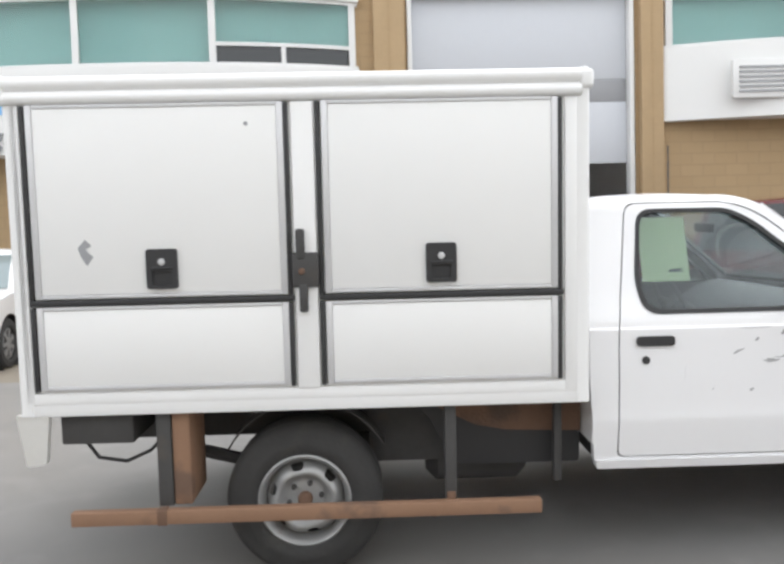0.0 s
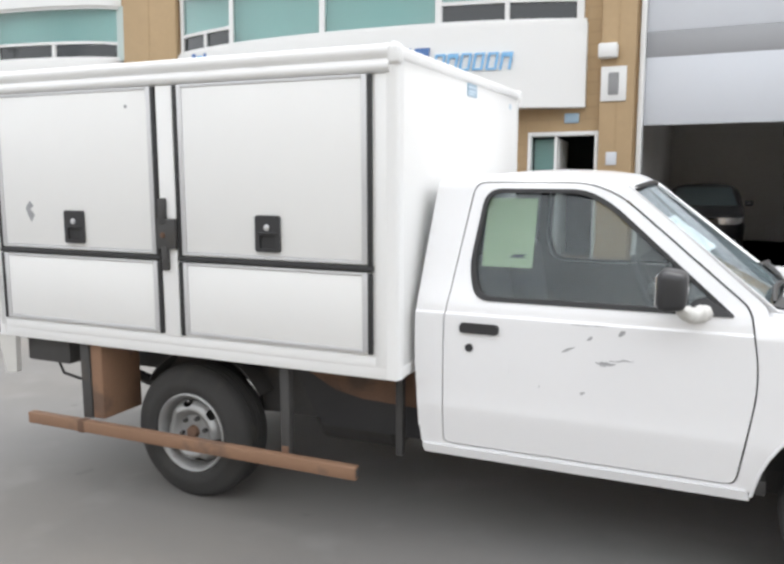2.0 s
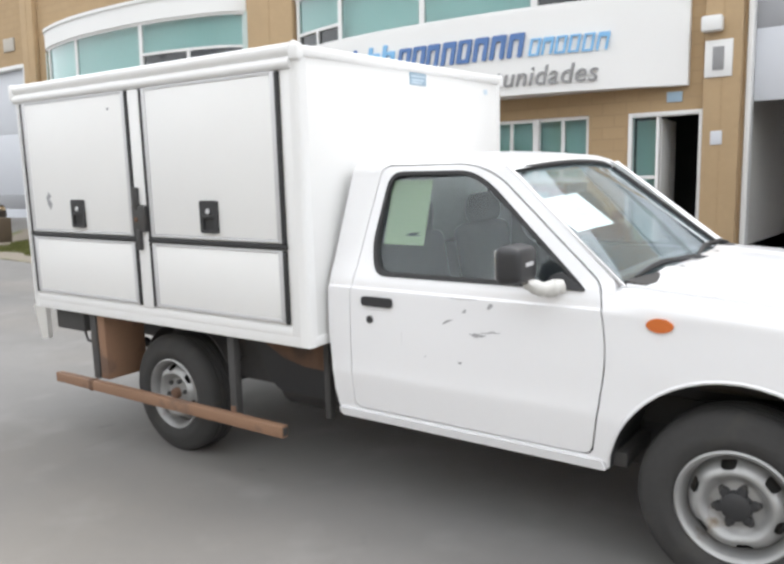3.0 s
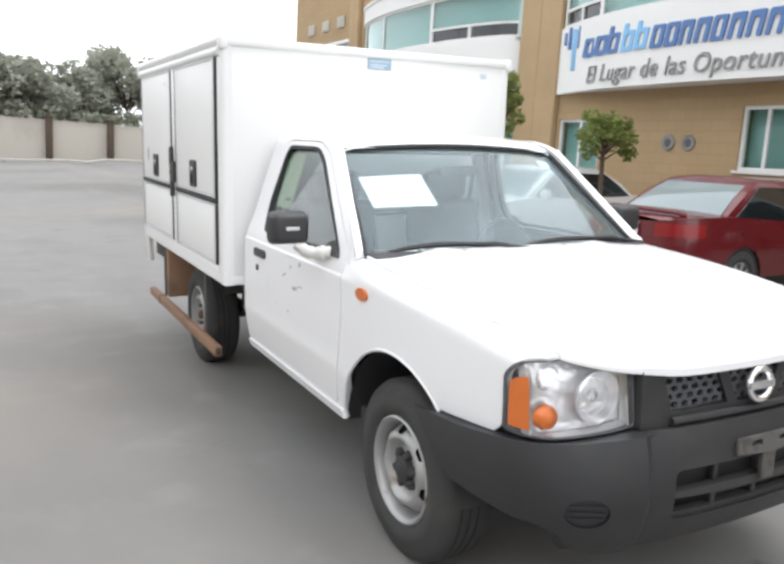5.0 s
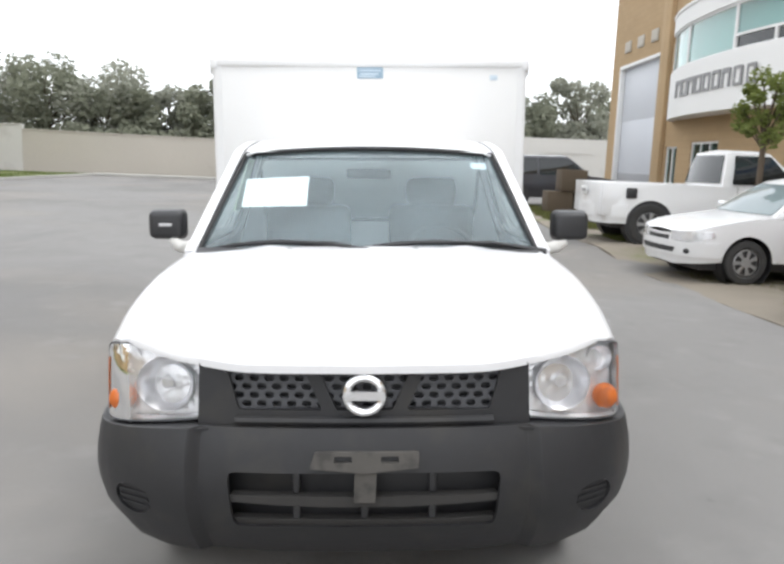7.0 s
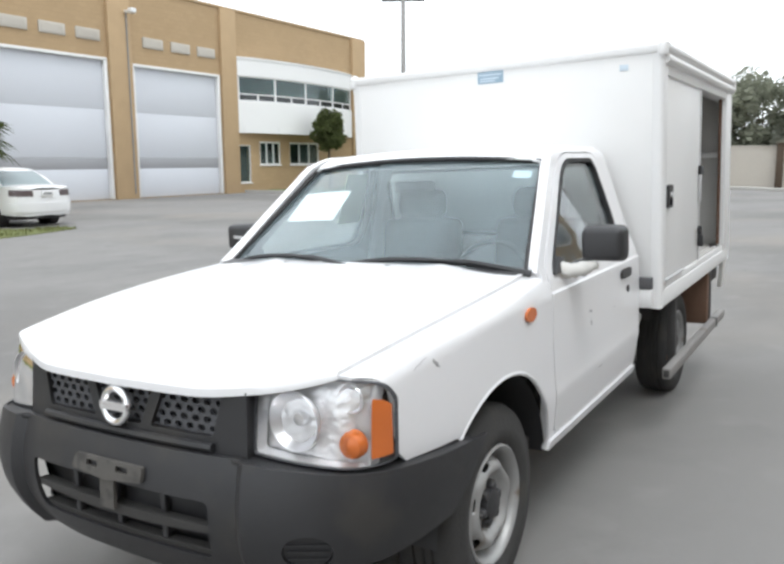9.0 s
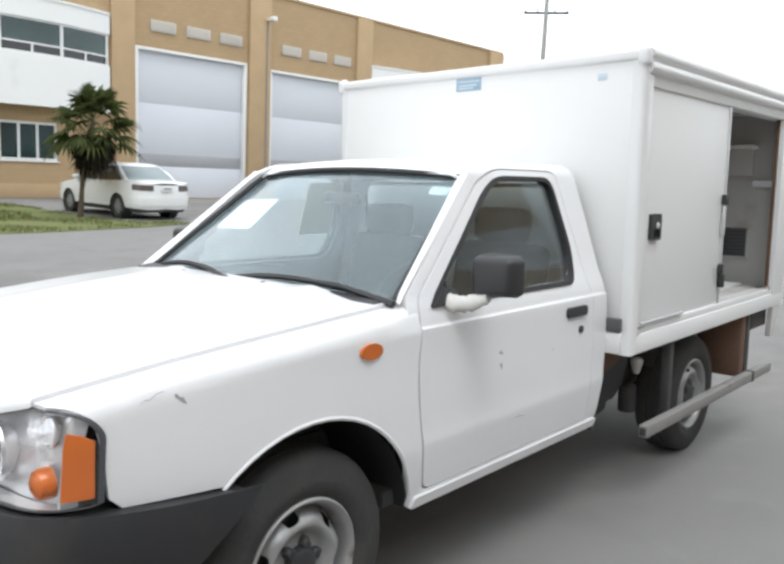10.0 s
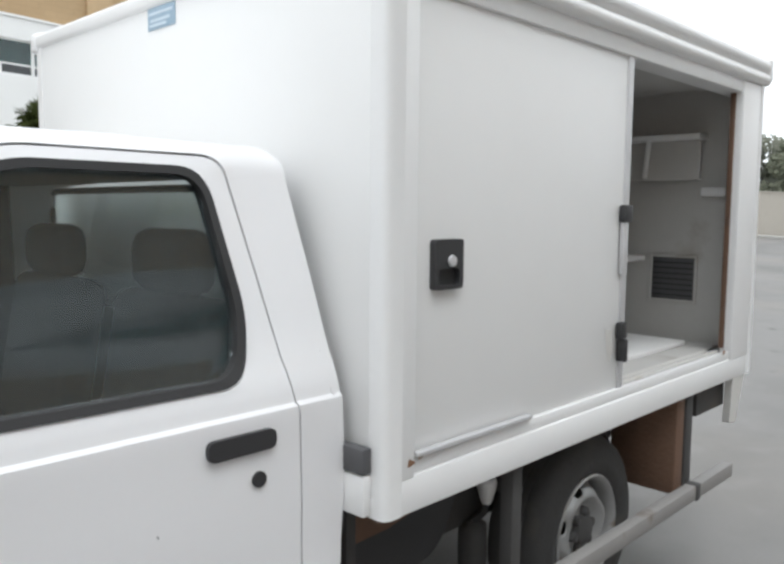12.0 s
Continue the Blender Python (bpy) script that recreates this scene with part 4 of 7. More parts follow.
# headlamps
def lamp_x(y, z):
    y = abs(y)
    t = max(0.0, (y - 0.46) / 0.33)
    return 3.803 - 0.10 * t * t - 0.10 * t**12 - 0.14 * (z - 0.78) - 2.5 * max(0.0, z - 0.88) ** 2


LAMP = rounded([(0.468, 0.776), (0.466, 0.942), (0.545, 0.975), (0.69, 0.977), (0.768, 0.962), (0.787, 0.918), (0.79, 0.745)], [0.01, 0.02, 0.06, 0.05, 0.035, 0.04, 0.01], 5)
for s in (-1, 1):
    put = lambda lift: (lambda u, v, d, s=s, lift=lift: Vector((lamp_x(u, v) + lift - d, s * u, v)))
    us, vs = lengths(0.47, 0.74, 9) + [0.735, 0.75, 0.76, 0.768, 0.774, 0.779, 0.783, 0.786, 0.788], [0.8, 0.85, 0.88, 0.9, 0.92, 0.94, 0.96, 0.975]
    lamp = part("headlamp", panel([(min(u, 0.752), v) for u, v in LAMP], put(-0.060), 0.006, (), us, vs), M["lamp_back"], truck, "clear headlamp with amber indicator")
    rim_hole = [(0.632 + (u - 0.632) * (0.982 if u < 0.7 else 0.993), 0.858 + (v - 0.858) * 0.972) for u, v in LAMP]
    part("lamp_rim", panel(LAMP, put(0.0), 0.012, [rim_hole], us, vs), M["mesh_grey"], lamp)
    part("lamp_shell", panel([(min(u, 0.758), v) for u, v in LAMP], put(-0.013), 0.040, [[(min(u, 0.754), v) for u, v in rim_hole]], us, vs), M["lamp_back"], lamp)
    part("lens", panel(rim_hole, put(-0.004), 0.004, (), us, vs), M["clear"], lamp, shadow=False)
    bowl = add_lathe(BM(), [(0.012, -0.06), (0.04, -0.052), (0.065, -0.03), (0.076, 0.0), (0.080, 0.004), (0.082, -0.004)], 28, "x", (3.758, s * 0.574, 0.864))
    part("reflector", bowl, M["lamp_bowl"], lamp)
    part("bulb_shield", add_lathe(BM(), [(0.0, -0.018), (0.018, -0.02), (0.022, -0.03), (0.022, -0.055)], 14, "x", (3.758, s * 0.574, 0.864)), M["chrome"], lamp)
    part("reflector", add_lathe(BM(), [(0.008, -0.03), (0.03, -0.015), (0.037, 0.0), (0.04, -0.004)], 20, "x", (lamp_x(0.70, 0.93) - 0.040, s * 0.70, 0.918)), M["lamp_bowl"], lamp)
    part("indicator", add_lathe(BM(), [(0.0, 0.012), (0.018, 0.010), (0.032, 0.002), (0.037, -0.012), (0.037, -0.03)], 22, "x", (lamp_x(0.718, 0.80) - 0.018, s * 0.718, 0.806)), M["orange"], lamp)
    part("side_reflector", panel(rounded([(0.763, 0.768), (0.760, 0.922), (0.774, 0.914), (0.7835, 0.898), (0.7868, 0.766)], 0.003), put(0.0015), 0.003, (), [0.764, 0.768, 0.772, 0.776, 0.779, 0.782, 0.7845, 0.786], vs), M["orange"], lamp)


# wheels
TYRE_R = 0.342


def wheel(x, s, zc, cap):
    """A steel wheel: tyre with shoulder and tread grooves, deep rim, dished disc with six slots, hub and nuts."""
    hub = new("wheel")
    hub.empty_display_size = 0.1
    hub.parent = truck
    hub.matrix_basis = pose(x, s * 0.79, zc) @ (pose(0, 0, 0) if s < 0 else pose(0, 0, 0, 0, 0, 180)) @ pose(0, 0, 0, 0, 18, 0)
    R = TYRE_R
    prof = [(0.198, 0.012), (0.213, -0.004), (0.24, -0.012), (0.262, -0.014), (0.268, -0.011), (R - 0.035, -0.006), (R - 0.012, 0.008), (R, 0.03), (R + 0.001, 0.05), (R - 0.008, 0.053), (R - 0.008, 0.061), (R + 0.001, 0.064), (R + 0.001, 0.084), (R - 0.008, 0.087), (R - 0.008, 0.095), (R + 0.001, 0.098), (R + 0.001, 0.118), (R - 0.008, 0.121), (R - 0.008, 0.129), (R + 0.001, 0.132),
            (R, 0.172), (R - 0.012, 0.195), (R - 0.035, 0.208), (0.25, 0.212), (0.198, 0.20)]
    part("tyre", add_lathe(BM(), prof, 60), M["tyre"], hub, sharp=40)
    part("rim", add_lathe(BM(), [(0.168, 0.072), (0.172, 0.050), (0.178, 0.032), (0.182, 0.012), (0.190, -0.002), (0.198, -0.007), (0.205, -0.002), (0.206, 0.008), (0.196, 0.02), (0.188, 0.12)], 60), M["steel"], hub, "worn silver steel wheel rim")

    def dish(u, v, d):
        r = math.hypot(u, v)
        a = math.atan2(v, u)
        wave = 0.5 + 0.5 * math.cos(6 * a)
        k = smooth([(0, 0.030), (0.045, 0.030), (0.070, 0.034), (0.088, 0.036), (0.102, 0.020), (0.114, 0.006), (0.122, 0.004), (0.134, 0.012), (0.150, 0.030), (0.172, 0.062)], r)
        lift = 0.016 * (1 - wave) * max(0.0, 1 - abs(r - 0.145) / 0.03)
        return Vector((u, k - lift + d, v))

    slots = []
    for k in range(6):
        a = 2 * math.pi * k / 6
        c, sn = math.cos(a), math.sin(a)
        slots.append([(c * (0.147 + px) - sn * py, sn * (0.147 + px) + c * py) for px, py in rounded([(-0.015, -0.022), (0.013, -0.031), (0.013, 0.031), (-0.015, 0.022)], 0.013, 4)])
    part("wheel_disc", panel(circle(0, 0, 0.172, 60), dish, 0.006, slots, lengths(-0.17, 0.17, 30), lengths(-0.17, 0.17, 30)), M["steel"], hub, "silver disc with six slots and a raised ring", sharp=60)
    part("brake_drum", add_lathe(BM(), [(0.0, 0.065), (0.14, 0.065), (0.15, 0.08), (0.15, 0.13), (0.0, 0.13)], 32), M["chassis"], hub)
    for k in range(6):
        a = 2 * math.pi * (k + 0.5) / 6
        part("wheel_nut", add_lathe(BM(), [(0.0, 0.012), (0.009, 0.012), (0.012, 0.018), (0.012, 0.045)], 6, "y", (0.072 * math.cos(a), 0, 0.072 * math.sin(a))), M["chassis"], hub)
    part("hub_cap", add_lathe(BM(), [(0.0, -0.004), (0.022, -0.002), (0.030, 0.006), (0.034, 0.034)] if cap == "rust" else [(0.0, -0.004), (0.034, -0.002), (0.050, 0.006), (0.056, 0.036)], 24), M[cap], hub)
    if cap != "rust":
        for k in range(6):
            a = 2 * math.pi * (k + 0.5) / 6
            part("hub_lobe", add_lathe(BM(), [(0.0, 0.006), (0.014, 0.008), (0.018, 0.016), (0.018, 0.036)], 12, "y", (0.058 * math.cos(a), 0, 0.058 * math.sin(a))), M[cap], hub)


wheel(-0.005, -1, 0.295, "rust")
wheel(0.010, 1, 0.305, "chassis")
wheel(2.99, -1, 0.360, "plastic_dark")
wheel(2.99, 1, 0.366, "plastic_dark")

# chassis below the box
for s in (-1, 1):
    part("chassis_rail", box(-1.05, 3.4, s * 0.38, s * 0.46, 0.50, 0.62, 0.01), M["chassis"], truck)
for x in (-0.95, -0.3, 0.5, 1.15, 2.3):
    part("cross_member", box(x - 0.04, x + 0.04, -0.4, 0.4, 0.52, 0.60, 0.01), M["chassis"], truck)
part("rear_axle", tube([(0, -0.7, 0.298), (0, -0.12, 0.30), (0, 0.0, 0.30), (0, 0.12, 0.30), (0, 0.7, 0.303)], [0.045, 0.05, 0.12, 0.05, 0.045], 14), M["chassis"], truck)
part("front_axle", tube([(2.985, -0.7, 0.30), (2.985, 0.7, 0.30)], 0.04), M["chassis"], truck)
part("drive_shaft", tube([(0, 0, 0.33), (2.2, 0, 0.45)], 0.035), M["chassis"], truck)
part("engine_sump", box(2.3, 3.5, -0.33, 0.33, 0.24, 0.75, 0.05), M["chassis"], truck)
part("exhaust", tube([(2.2, 0.28, 0.33), (1.0, 0.28, 0.36), (0.6, 0.30, 0.40), (0.2, 0.33, 0.52), (-0.6, 0.33, 0.50), (-1.05, 0.36, 0.42)], 0.03), M["chassis"], truck)
part("fuel_tank", box(0.62, 1.22, 0.16, 0.58, 0.27, 0.52, 0.06, 3), M["chassis"], truck)
part("spare_tank", tube([(0.55, -0.40, 0.37), (0.60, -0.40, 0.37), (0.98, -0.40, 0.37), (1.03, -0.40, 0.37)], [0.08, 0.13, 0.13, 0.08], 18), M["chassis"], truck)
for s, x, y, z in ((1, 0.365, 0.605, 0.505), (-1, 0.13, 0.475, 0.425)):
    # a white funnel-shaped filler neck with its hose
    part("filler_neck", add_lathe(BM(), [(0.0, 0.040), (0.030, 0.038), (0.036, 0.028), (0.034, 0.010), (0.022, -0.035), (0.016, -0.05)], 16, "z", (x, s * y, z)), M["box_trim"], truck, "white plastic filler neck")
    part("filler_hose", tube([(x, s * y, z - 0.045), (x + 0.01, s * (y - 0.005), z - 0.08), (x + 0.04, s * (y - 0.03), z - 0.11)], 0.014, 8), M["rubber"], truck)
part("damper", add_lathe(BM(), [(0.0, 0.40), (0.030, 0.40), (0.048, 0.385), (0.050, 0.30), (0.048, 0.24), (0.0, 0.24)], 18, "z", (0.40, 0.575, 0)), M["chassis"], truck, "dusty grey damper can")
part("cab_floor", box(1.30, 2.6, -0.74, 0.74, 0.40, 0.46, 0.01), M["chassis"], truck)
part("front_wall", box(2.52, 2.56, -0.72, 0.72, 0.44, 1.06, 0.01), M["plastic_dark"], truck)
part("engine_cover", box(2.60, 3.72, -0.60, 0.60, 0.70, 0.84, 0.02), M["chassis"], truck)
for s in (-1, 1):
    # rusty skirt boards, wing over the wheel, spring, mud plate
    part("skirt_plate", panel([(0.52, 0.70), (0.62, 0.645), (0.76, 0.575), (0.90, 0.548), (1.24, 0.535), (1.24, 0.74), (0.52, 0.74)], lambda u, v, d, s=s: Vector((u, s * (0.66 - d), v)), 0.012), M["rust"], truck, "rusty brown skirt plate")
    part("wheel_housing", grid_sheet(16, 3, lambda a, b, s=s: Vector((0.40 * math.cos(math.pi * (0.16 + 0.68 * a)), s * (0.56 + 0.13 * b), 0.315 + 0.395 * math.sin(math.pi * (0.16 + 0.68 * a)))), 0.008), M["chassis"], truck)
    part("skirt_tank", panel(rounded([(0.44, 0.72), (0.56, 0.60), (0.64, 0.43), (0.70, 0.385), (1.24, 0.385), (1.24, 0.56), (0.60, 0.72)], [0.01, 0.02, 0.05, 0.04, 0.02, 0.01, 0.01]), lambda u, v, d, s=s: Vector((u, s * (0.645 - d - 0.06 * max(0.0, 0.52 - v)), v)), 0.08), M["plastic_dark"], truck, "dark grey tank plate")
    part("inner_shield", box(0.28, 1.22, s * 0.545, s * 0.56, 0.385, 0.735, 0.004), M["chassis"], truck)
    part("leaf_spring", tube([(-0.62, s * 0.52, 0.48), (-0.3, s * 0.52, 0.40), (0, s * 0.52, 0.375), (0.3, s * 0.52, 0.40), (0.62, s * 0.52, 0.48)], 0.03, 6), M["chassis"], truck)
    part("mud_plate", box(-0.538, -0.462, s * 0.62, s * 0.90, 0.335, 0.735, 0.012), M["rust_light"] if s < 0 else M["rust"], truck, "brown painted mud plate")
    part("mud_plate_back", box(-0.60, -0.540, s * 0.615, s * 0.905, 0.335, 0.735, 0.004), M["chassis"], truck)
    part("bar_hanger", box(0.60, 0.648, s * 0.86, s * 0.905, 0.30, 0.735, 0.006), M["chassis"], truck)
    part("bar_hanger", box(0.606, 0.642, s * 0.855, s * 0.912, 0.32, 0.36, 0.004), M["rust"], truck)
    part("bar_hanger", box(1.10, 1.135, s * 0.70, s * 0.74, 0.33, 0.735, 0.005), M["chassis"], truck)
    part("floor_bearer", box(-1.02, 1.19, s * 0.40, s * 0.50, 0.62, 0.735, 0.01), M["chassis"], truck)
    zb = 0.0 if s < 0 else 0.032
    bar = part("side_bar", box(-0.955, 1.0 if s < 0 else 0.975, s * 0.902, s * 0.948, 0.270 + zb, 0.330 + zb, 0.006), M["rust_light"] if s < 0 else M["grey_tube"], truck,
               "rusty brown square side bar" if s < 0 else "weathered grey square side bar")
    part("bar_end", box(0.985 if s < 0 else 0.96, 1.003 if s < 0 else 0.978, s * 0.910, s * 0.940, 0.280 + zb, 0.320 + zb, 0.002), M["chassis"], bar)
    part("bar_bolt", add_lathe(BM(), [(0.0, -0.006), (0.012, -0.006), (0.013, 0.004)], 8, "z", (0.55, s * 0.925, 0.268 + zb)), M["chassis"], bar)
    part("bar_joint", box(-0.60, -0.56, s * 0.899, s * 0.951, 0.267 + zb, 0.333 + zb, 0.003), M["rust"] if s < 0 else M["chassis"], bar)
    fx = 0.0 if s < 0 else 0.085
    part("rear_flap", panel(rounded([(-1.155 + fx, 0.742), (-1.02 + fx, 0.742), (-1.05 + fx, 0.53), (-1.13 + fx, 0.52)], [0.005, 0.005, 0.015, 0.015]), lambda u, v, d, s=s: Vector((u, s * (0.935 - d - 0.10 * max(0.0, 0.70 - v)), v)), 0.03), M["dirty_white"], truck, "grimy white rear flap")
part("tail_bracket", box(-1.0, -0.70, -0.88, 0.88, 0.60, 0.735, 0.01), M["chassis"], truck)
part("tail_cable", tube([(-0.98, -0.72, 0.60), (-0.9, -0.74, 0.50), (-0.78, -0.74, 0.48), (-0.68, -0.72, 0.52), (-0.62, -0.70, 0.58)], 0.008, 6), M["rubber"], truck)
part("tail_lamp", box(-0.99, -0.90, -0.86, -0.80, 0.64, 0.70, 0.01), M["dirty_white"], truck)

# ---- box body ----
BX0, BX1, BY, BZ0, BZ1 = -1.13, 1.20, 0.938, 0.738, 2.065
body = part("box_floor", box(BX0 + 0.02, BX1 - 0.01, -BY + 0.02, BY - 0.02, BZ0, BZ0 + 0.10, 0.006), M["box_trim"], truck)
part("box_front", box(BX1 - 0.035, BX1, -BY + 0.03, BY - 0.03, BZ0 + 0.004, BZ1 - 0.02, 0.004), M["box_paint"], truck, "plain white front panel of the box")
part("box_roof", box(BX0 + 0.01, BX1 - 0.012, -BY + 0.025, BY - 0.025, BZ1 - 0.04, BZ1, 0.012), M["box_trim"], truck)
part("box_rear", box(BX0, BX0 + 0.035, -BY + 0.03, BY - 0.03, BZ0 + 0.004, BZ1 - 0.02, 0.004), M["box_paint"], truck)
for s in (-1, 1):
    # rounded corner posts and gutter rails
    for x, w in ((BX1, 0.055), (BX0, 0.055)):
        sg = 1 if x > 0 else -1
        part("corner_post", panel(rounded([(0, 0), (w, 0), (w, w), (0, w)], [0.002, 0.002, 0.045, 0.002], 7), lambda u, v, d, x=x, sg=sg, s=s, w=w: Vector((x - sg * (w - u) + sg * 0.004, s * (BY - (w - v) + 0.004), BZ0 + d)), BZ1 - BZ0 - 0.01), M["box_trim"], truck)
    prof = [(-0.03, 0.026), (0.0, 0.032), (0.012, 0.028), (0.020, 0.018), (0.023, 0.004), (0.019, -0.012), (0.010, -0.021), (0.006, -0.026), (0.012, -0.031), (0.021, -0.040), (0.024, -0.053), (0.021, -0.066), (0.012, -0.076), (0.0, -0.079), (-0.03, -0.076)]
    rail = BM()
    rings = [[rail.verts.new((x, s * (BY + a), BZ1 + c)) for a, c in prof] for x in (BX0 - 0.005, BX0 + 0.8, BX1 - 0.8, BX1 - 0.035)]
    for a, b in zip(rings, rings[1:]):
        for k in range(len(prof)):
            rail.faces.new((a[k], a[(k + 1) % len(prof)], b[(k + 1) % len(prof)], b[k]))
    rail.faces.new(rings[0][::-1])
    rail.faces.new(rings[-1])
    part("gutter_rail", rail, M["box_trim"], truck, "white rounded gutter rail", 50)
    part("rail_cap", box(BX1 - 0.045, BX1 + 0.016, s * (BY - 0.03), s * (BY + 0.018), BZ1 - 0.048, BZ1 + 0.028, 0.016, 4), M["box_trim"], truck)
    part("rail_cap", box(BX0 - 0.02, BX0 + 0.012, s * (BY - 0.02), s * (BY + 0.026), BZ1 - 0.06, BZ1 + 0.036, 0.010, 3), M["box_trim"], truck)
    if s < 0:
        part("corner_knob", add_lathe(BM(), [(0.0, 0.02), (0.016, 0.015), (0.02, 0.0)], 12, "z", (BX1 - 0.02, s * (BY - 0.005), BZ1 + 0.02)), M["box_trim"], truck)
    part("sill_beam", box(BX0 + 0.004, BX1 - 0.004, s * (BY - 0.05), s * BY, BZ0 - 0.004, BZ0 + 0.088, 0.008), M["box_trim"], truck)
for y0, y1 in ((-BY, BY),):
    part("top_edge", box(BX1 - 0.02, BX1 + 0.012, y0 + 0.02, y1 - 0.02, BZ1 - 0.028, BZ1 + 0.021, 0.012, 3), M["box_trim"], truck)
    part("bottom_edge", box(BX1 - 0.02, BX1 + 0.006, y0 + 0.03, y1 - 0.03, BZ0, BZ0 + 0.05, 0.008), M["box_trim"], truck)
# sticker on the front panel, with its lettering as bars
lab = part("sticker", box(BX1, BX1 + 0.003, -0.078, 0.078, 1.972, 2.036, 0.001), M["label_blue"], truck, "small blue sticker on the box front")
for z, y0, y1 in ((2.018, -0.066, 0.066), (1.998, -0.06, 0.05), (1.984, -0.066, 0.03)):
    part("sticker_bar", box(BX1 + 0.003, BX1 + 0.0042, y0, y1, z - 0.004, z + 0.004), M["label_pale"], lab)
part("corner_mark", box(BX1, BX1 + 0.002, 0.72, 0.765, 1.965, 1.995, 0.001), M["label_pale"], truck)
part("lower_band", box(1.205, 1.235, 0.55, 0.90, 0.845, 0.905, 0.004), M["grey_patch"], truck, "dark grey band between cab and box")
part("lower_filler", box(1.205, 1.232, 0.55, 0.90, 0.745, 0.842, 0.006), M["box_trim"], truck)

# right side: two framed hatches over fixed lower panels
ys = -BY
part("side_skin", box(BX0 + 0.03, BX1 - 0.03, ys + 0.004, ys + 0.03, BZ0 + 0.02, BZ1 - 0.03, 0.002), M["box_paint"], truck)
part("side_post", box(0.0, 0.092, ys - 0.012, ys + 0.01, 0.83, 1.985, 0.006), M["box_trim"], truck)
part("side_post", box(1.098, 1.15, ys - 0.004, ys + 0.01, 0.79, 1.985, 0.004), M["box_trim"], truck)
part("side_post", box(-1.105, -1.068, ys - 0.004, ys + 0.01, 0.79, 1.985, 0.004), M["box_trim"], truck)
part("side_post", box(-1.09, 1.15, ys - 0.003, ys + 0.01, 0.785, 0.832, 0.004), M["box_trim"], truck)
for x0, x1, lx in ((-1.062, -0.004, -0.528), (0.098, 1.092, 0.592)):
    hatch = part("hatch", box(x0 + 0.05, x1 - 0.05, ys - 0.012, ys + 0.006, 1.235, 1.972, 0.004), M["box_paint"], truck, "white lift-up hatch with a black lock")
    low = part("lower_panel", box(x0 + 0.05, x1 - 0.05, ys - 0.012, ys + 0.006, 0.862, 1.172, 0.004), M["box_paint"], truck)
    for a, b, owner in ((1.218, 1.985, hatch), (0.846, 1.186, low)):
        for xx in (x0 + 0.024, x1 - 0.050):
            part("panel_frame", box(xx, xx + 0.026, ys - 0.016, ys + 0.004, a, b, 0.004), M["alu"], owner)
        part("panel_frame", box(x0 + 0.05, x1 - 0.05, ys - 0.0155, ys + 0.004, a, a + 0.016, 0.003), M["alu"], owner)
        part("panel_frame", box(x0 + 0.05, x1 - 0.05, ys - 0.0155, ys + 0.004, b - 0.014, b, 0.003), M["alu"], owner)
        for xx in (x0, x1 - 0.024):
            part("gasket", box(xx, xx + 0.019, ys - 0.015, ys + 0.004, a - 0.006, b - 0.002, 0.004), M["rubber"], owner)
    part("gasket", box(x0, x1, ys - 0.019, ys + 0.004, 1.189, 1.214, 0.005), M["rubber"], hatch)
    plate = rounded([(lx - 0.062, 1.252), (lx - 0.062, 1.412), (lx + 0.062, 1.412), (lx + 0.062, 1.252)], 0.014)
    cup = rounded([(lx - 0.040, 1.268), (lx - 0.040, 1.325), (lx + 0.040, 1.325), (lx + 0.040, 1.268)], 0.01)
    lock = part("paddle_lock", panel(plate, lambda u, v, d: Vector((u, ys - 0.026 + d, v)), 0.014, [cup]), M["plastic_dark"], hatch, "black paddle lock")
    part("lock_cup", box(lx - 0.042, lx + 0.042, ys - 0.016, ys - 0.010, 1.262, 1.33), M["rubber"], hatch)
    part("key_barrel", add_lathe(BM(), [(0.0, -0.008), (0.013, -0.006), (0.015, 0.002)], 14, "y", (lx, ys - 0.026, 1.36)), M["alu"], hatch)
    part("lock_ridge", box(lx - 0.045, lx + 0.045, ys - 0.031, ys - 0.024, 1.332, 1.342, 0.003), M["plastic_dark"], hatch)
scuff = part("scuff_mark", panel([(-0.845, 1.38), (-0.86, 1.42), (-0.83, 1.455), (-0.805, 1.43), (-0.83, 1.415), (-0.80, 1.385), (-0.825, 1.35)], lambda u, v, d: Vector((u, ys - 0.0135 + d, v)), 0.001), M["shutter_band"], truck)
part("chip_mark", panel(circle(-0.175, 1.90, 0.009, 8), lambda u, v, d: Vector((u, ys - 0.0135 + d, v)), 0.001), M["shutter_band"], truck)
# double latch on the middle post
latch = part("hatch_latch", box(-0.008, 0.098, ys - 0.034, ys - 0.010, 1.245, 1.385, 0.006), M["chassis"], truck, "dark worn sliding latch")
part("latch_arm", box(0.008, 0.044, ys - 0.040, ys - 0.012, 1.36, 1.480, 0.008), M["chassis"], latch)
part("latch_arm", box(0.018, 0.052, ys - 0.040, ys - 0.012, 1.145, 1.26, 0.008), M["chassis"], latch)
part("latch_bolt", add_lathe(BM(), [(0.0, -0.01), (0.012, -0.008), (0.014, 0.0)], 10, "y", (0.03, ys - 0.034, 1.31)), M["rust"], latch)

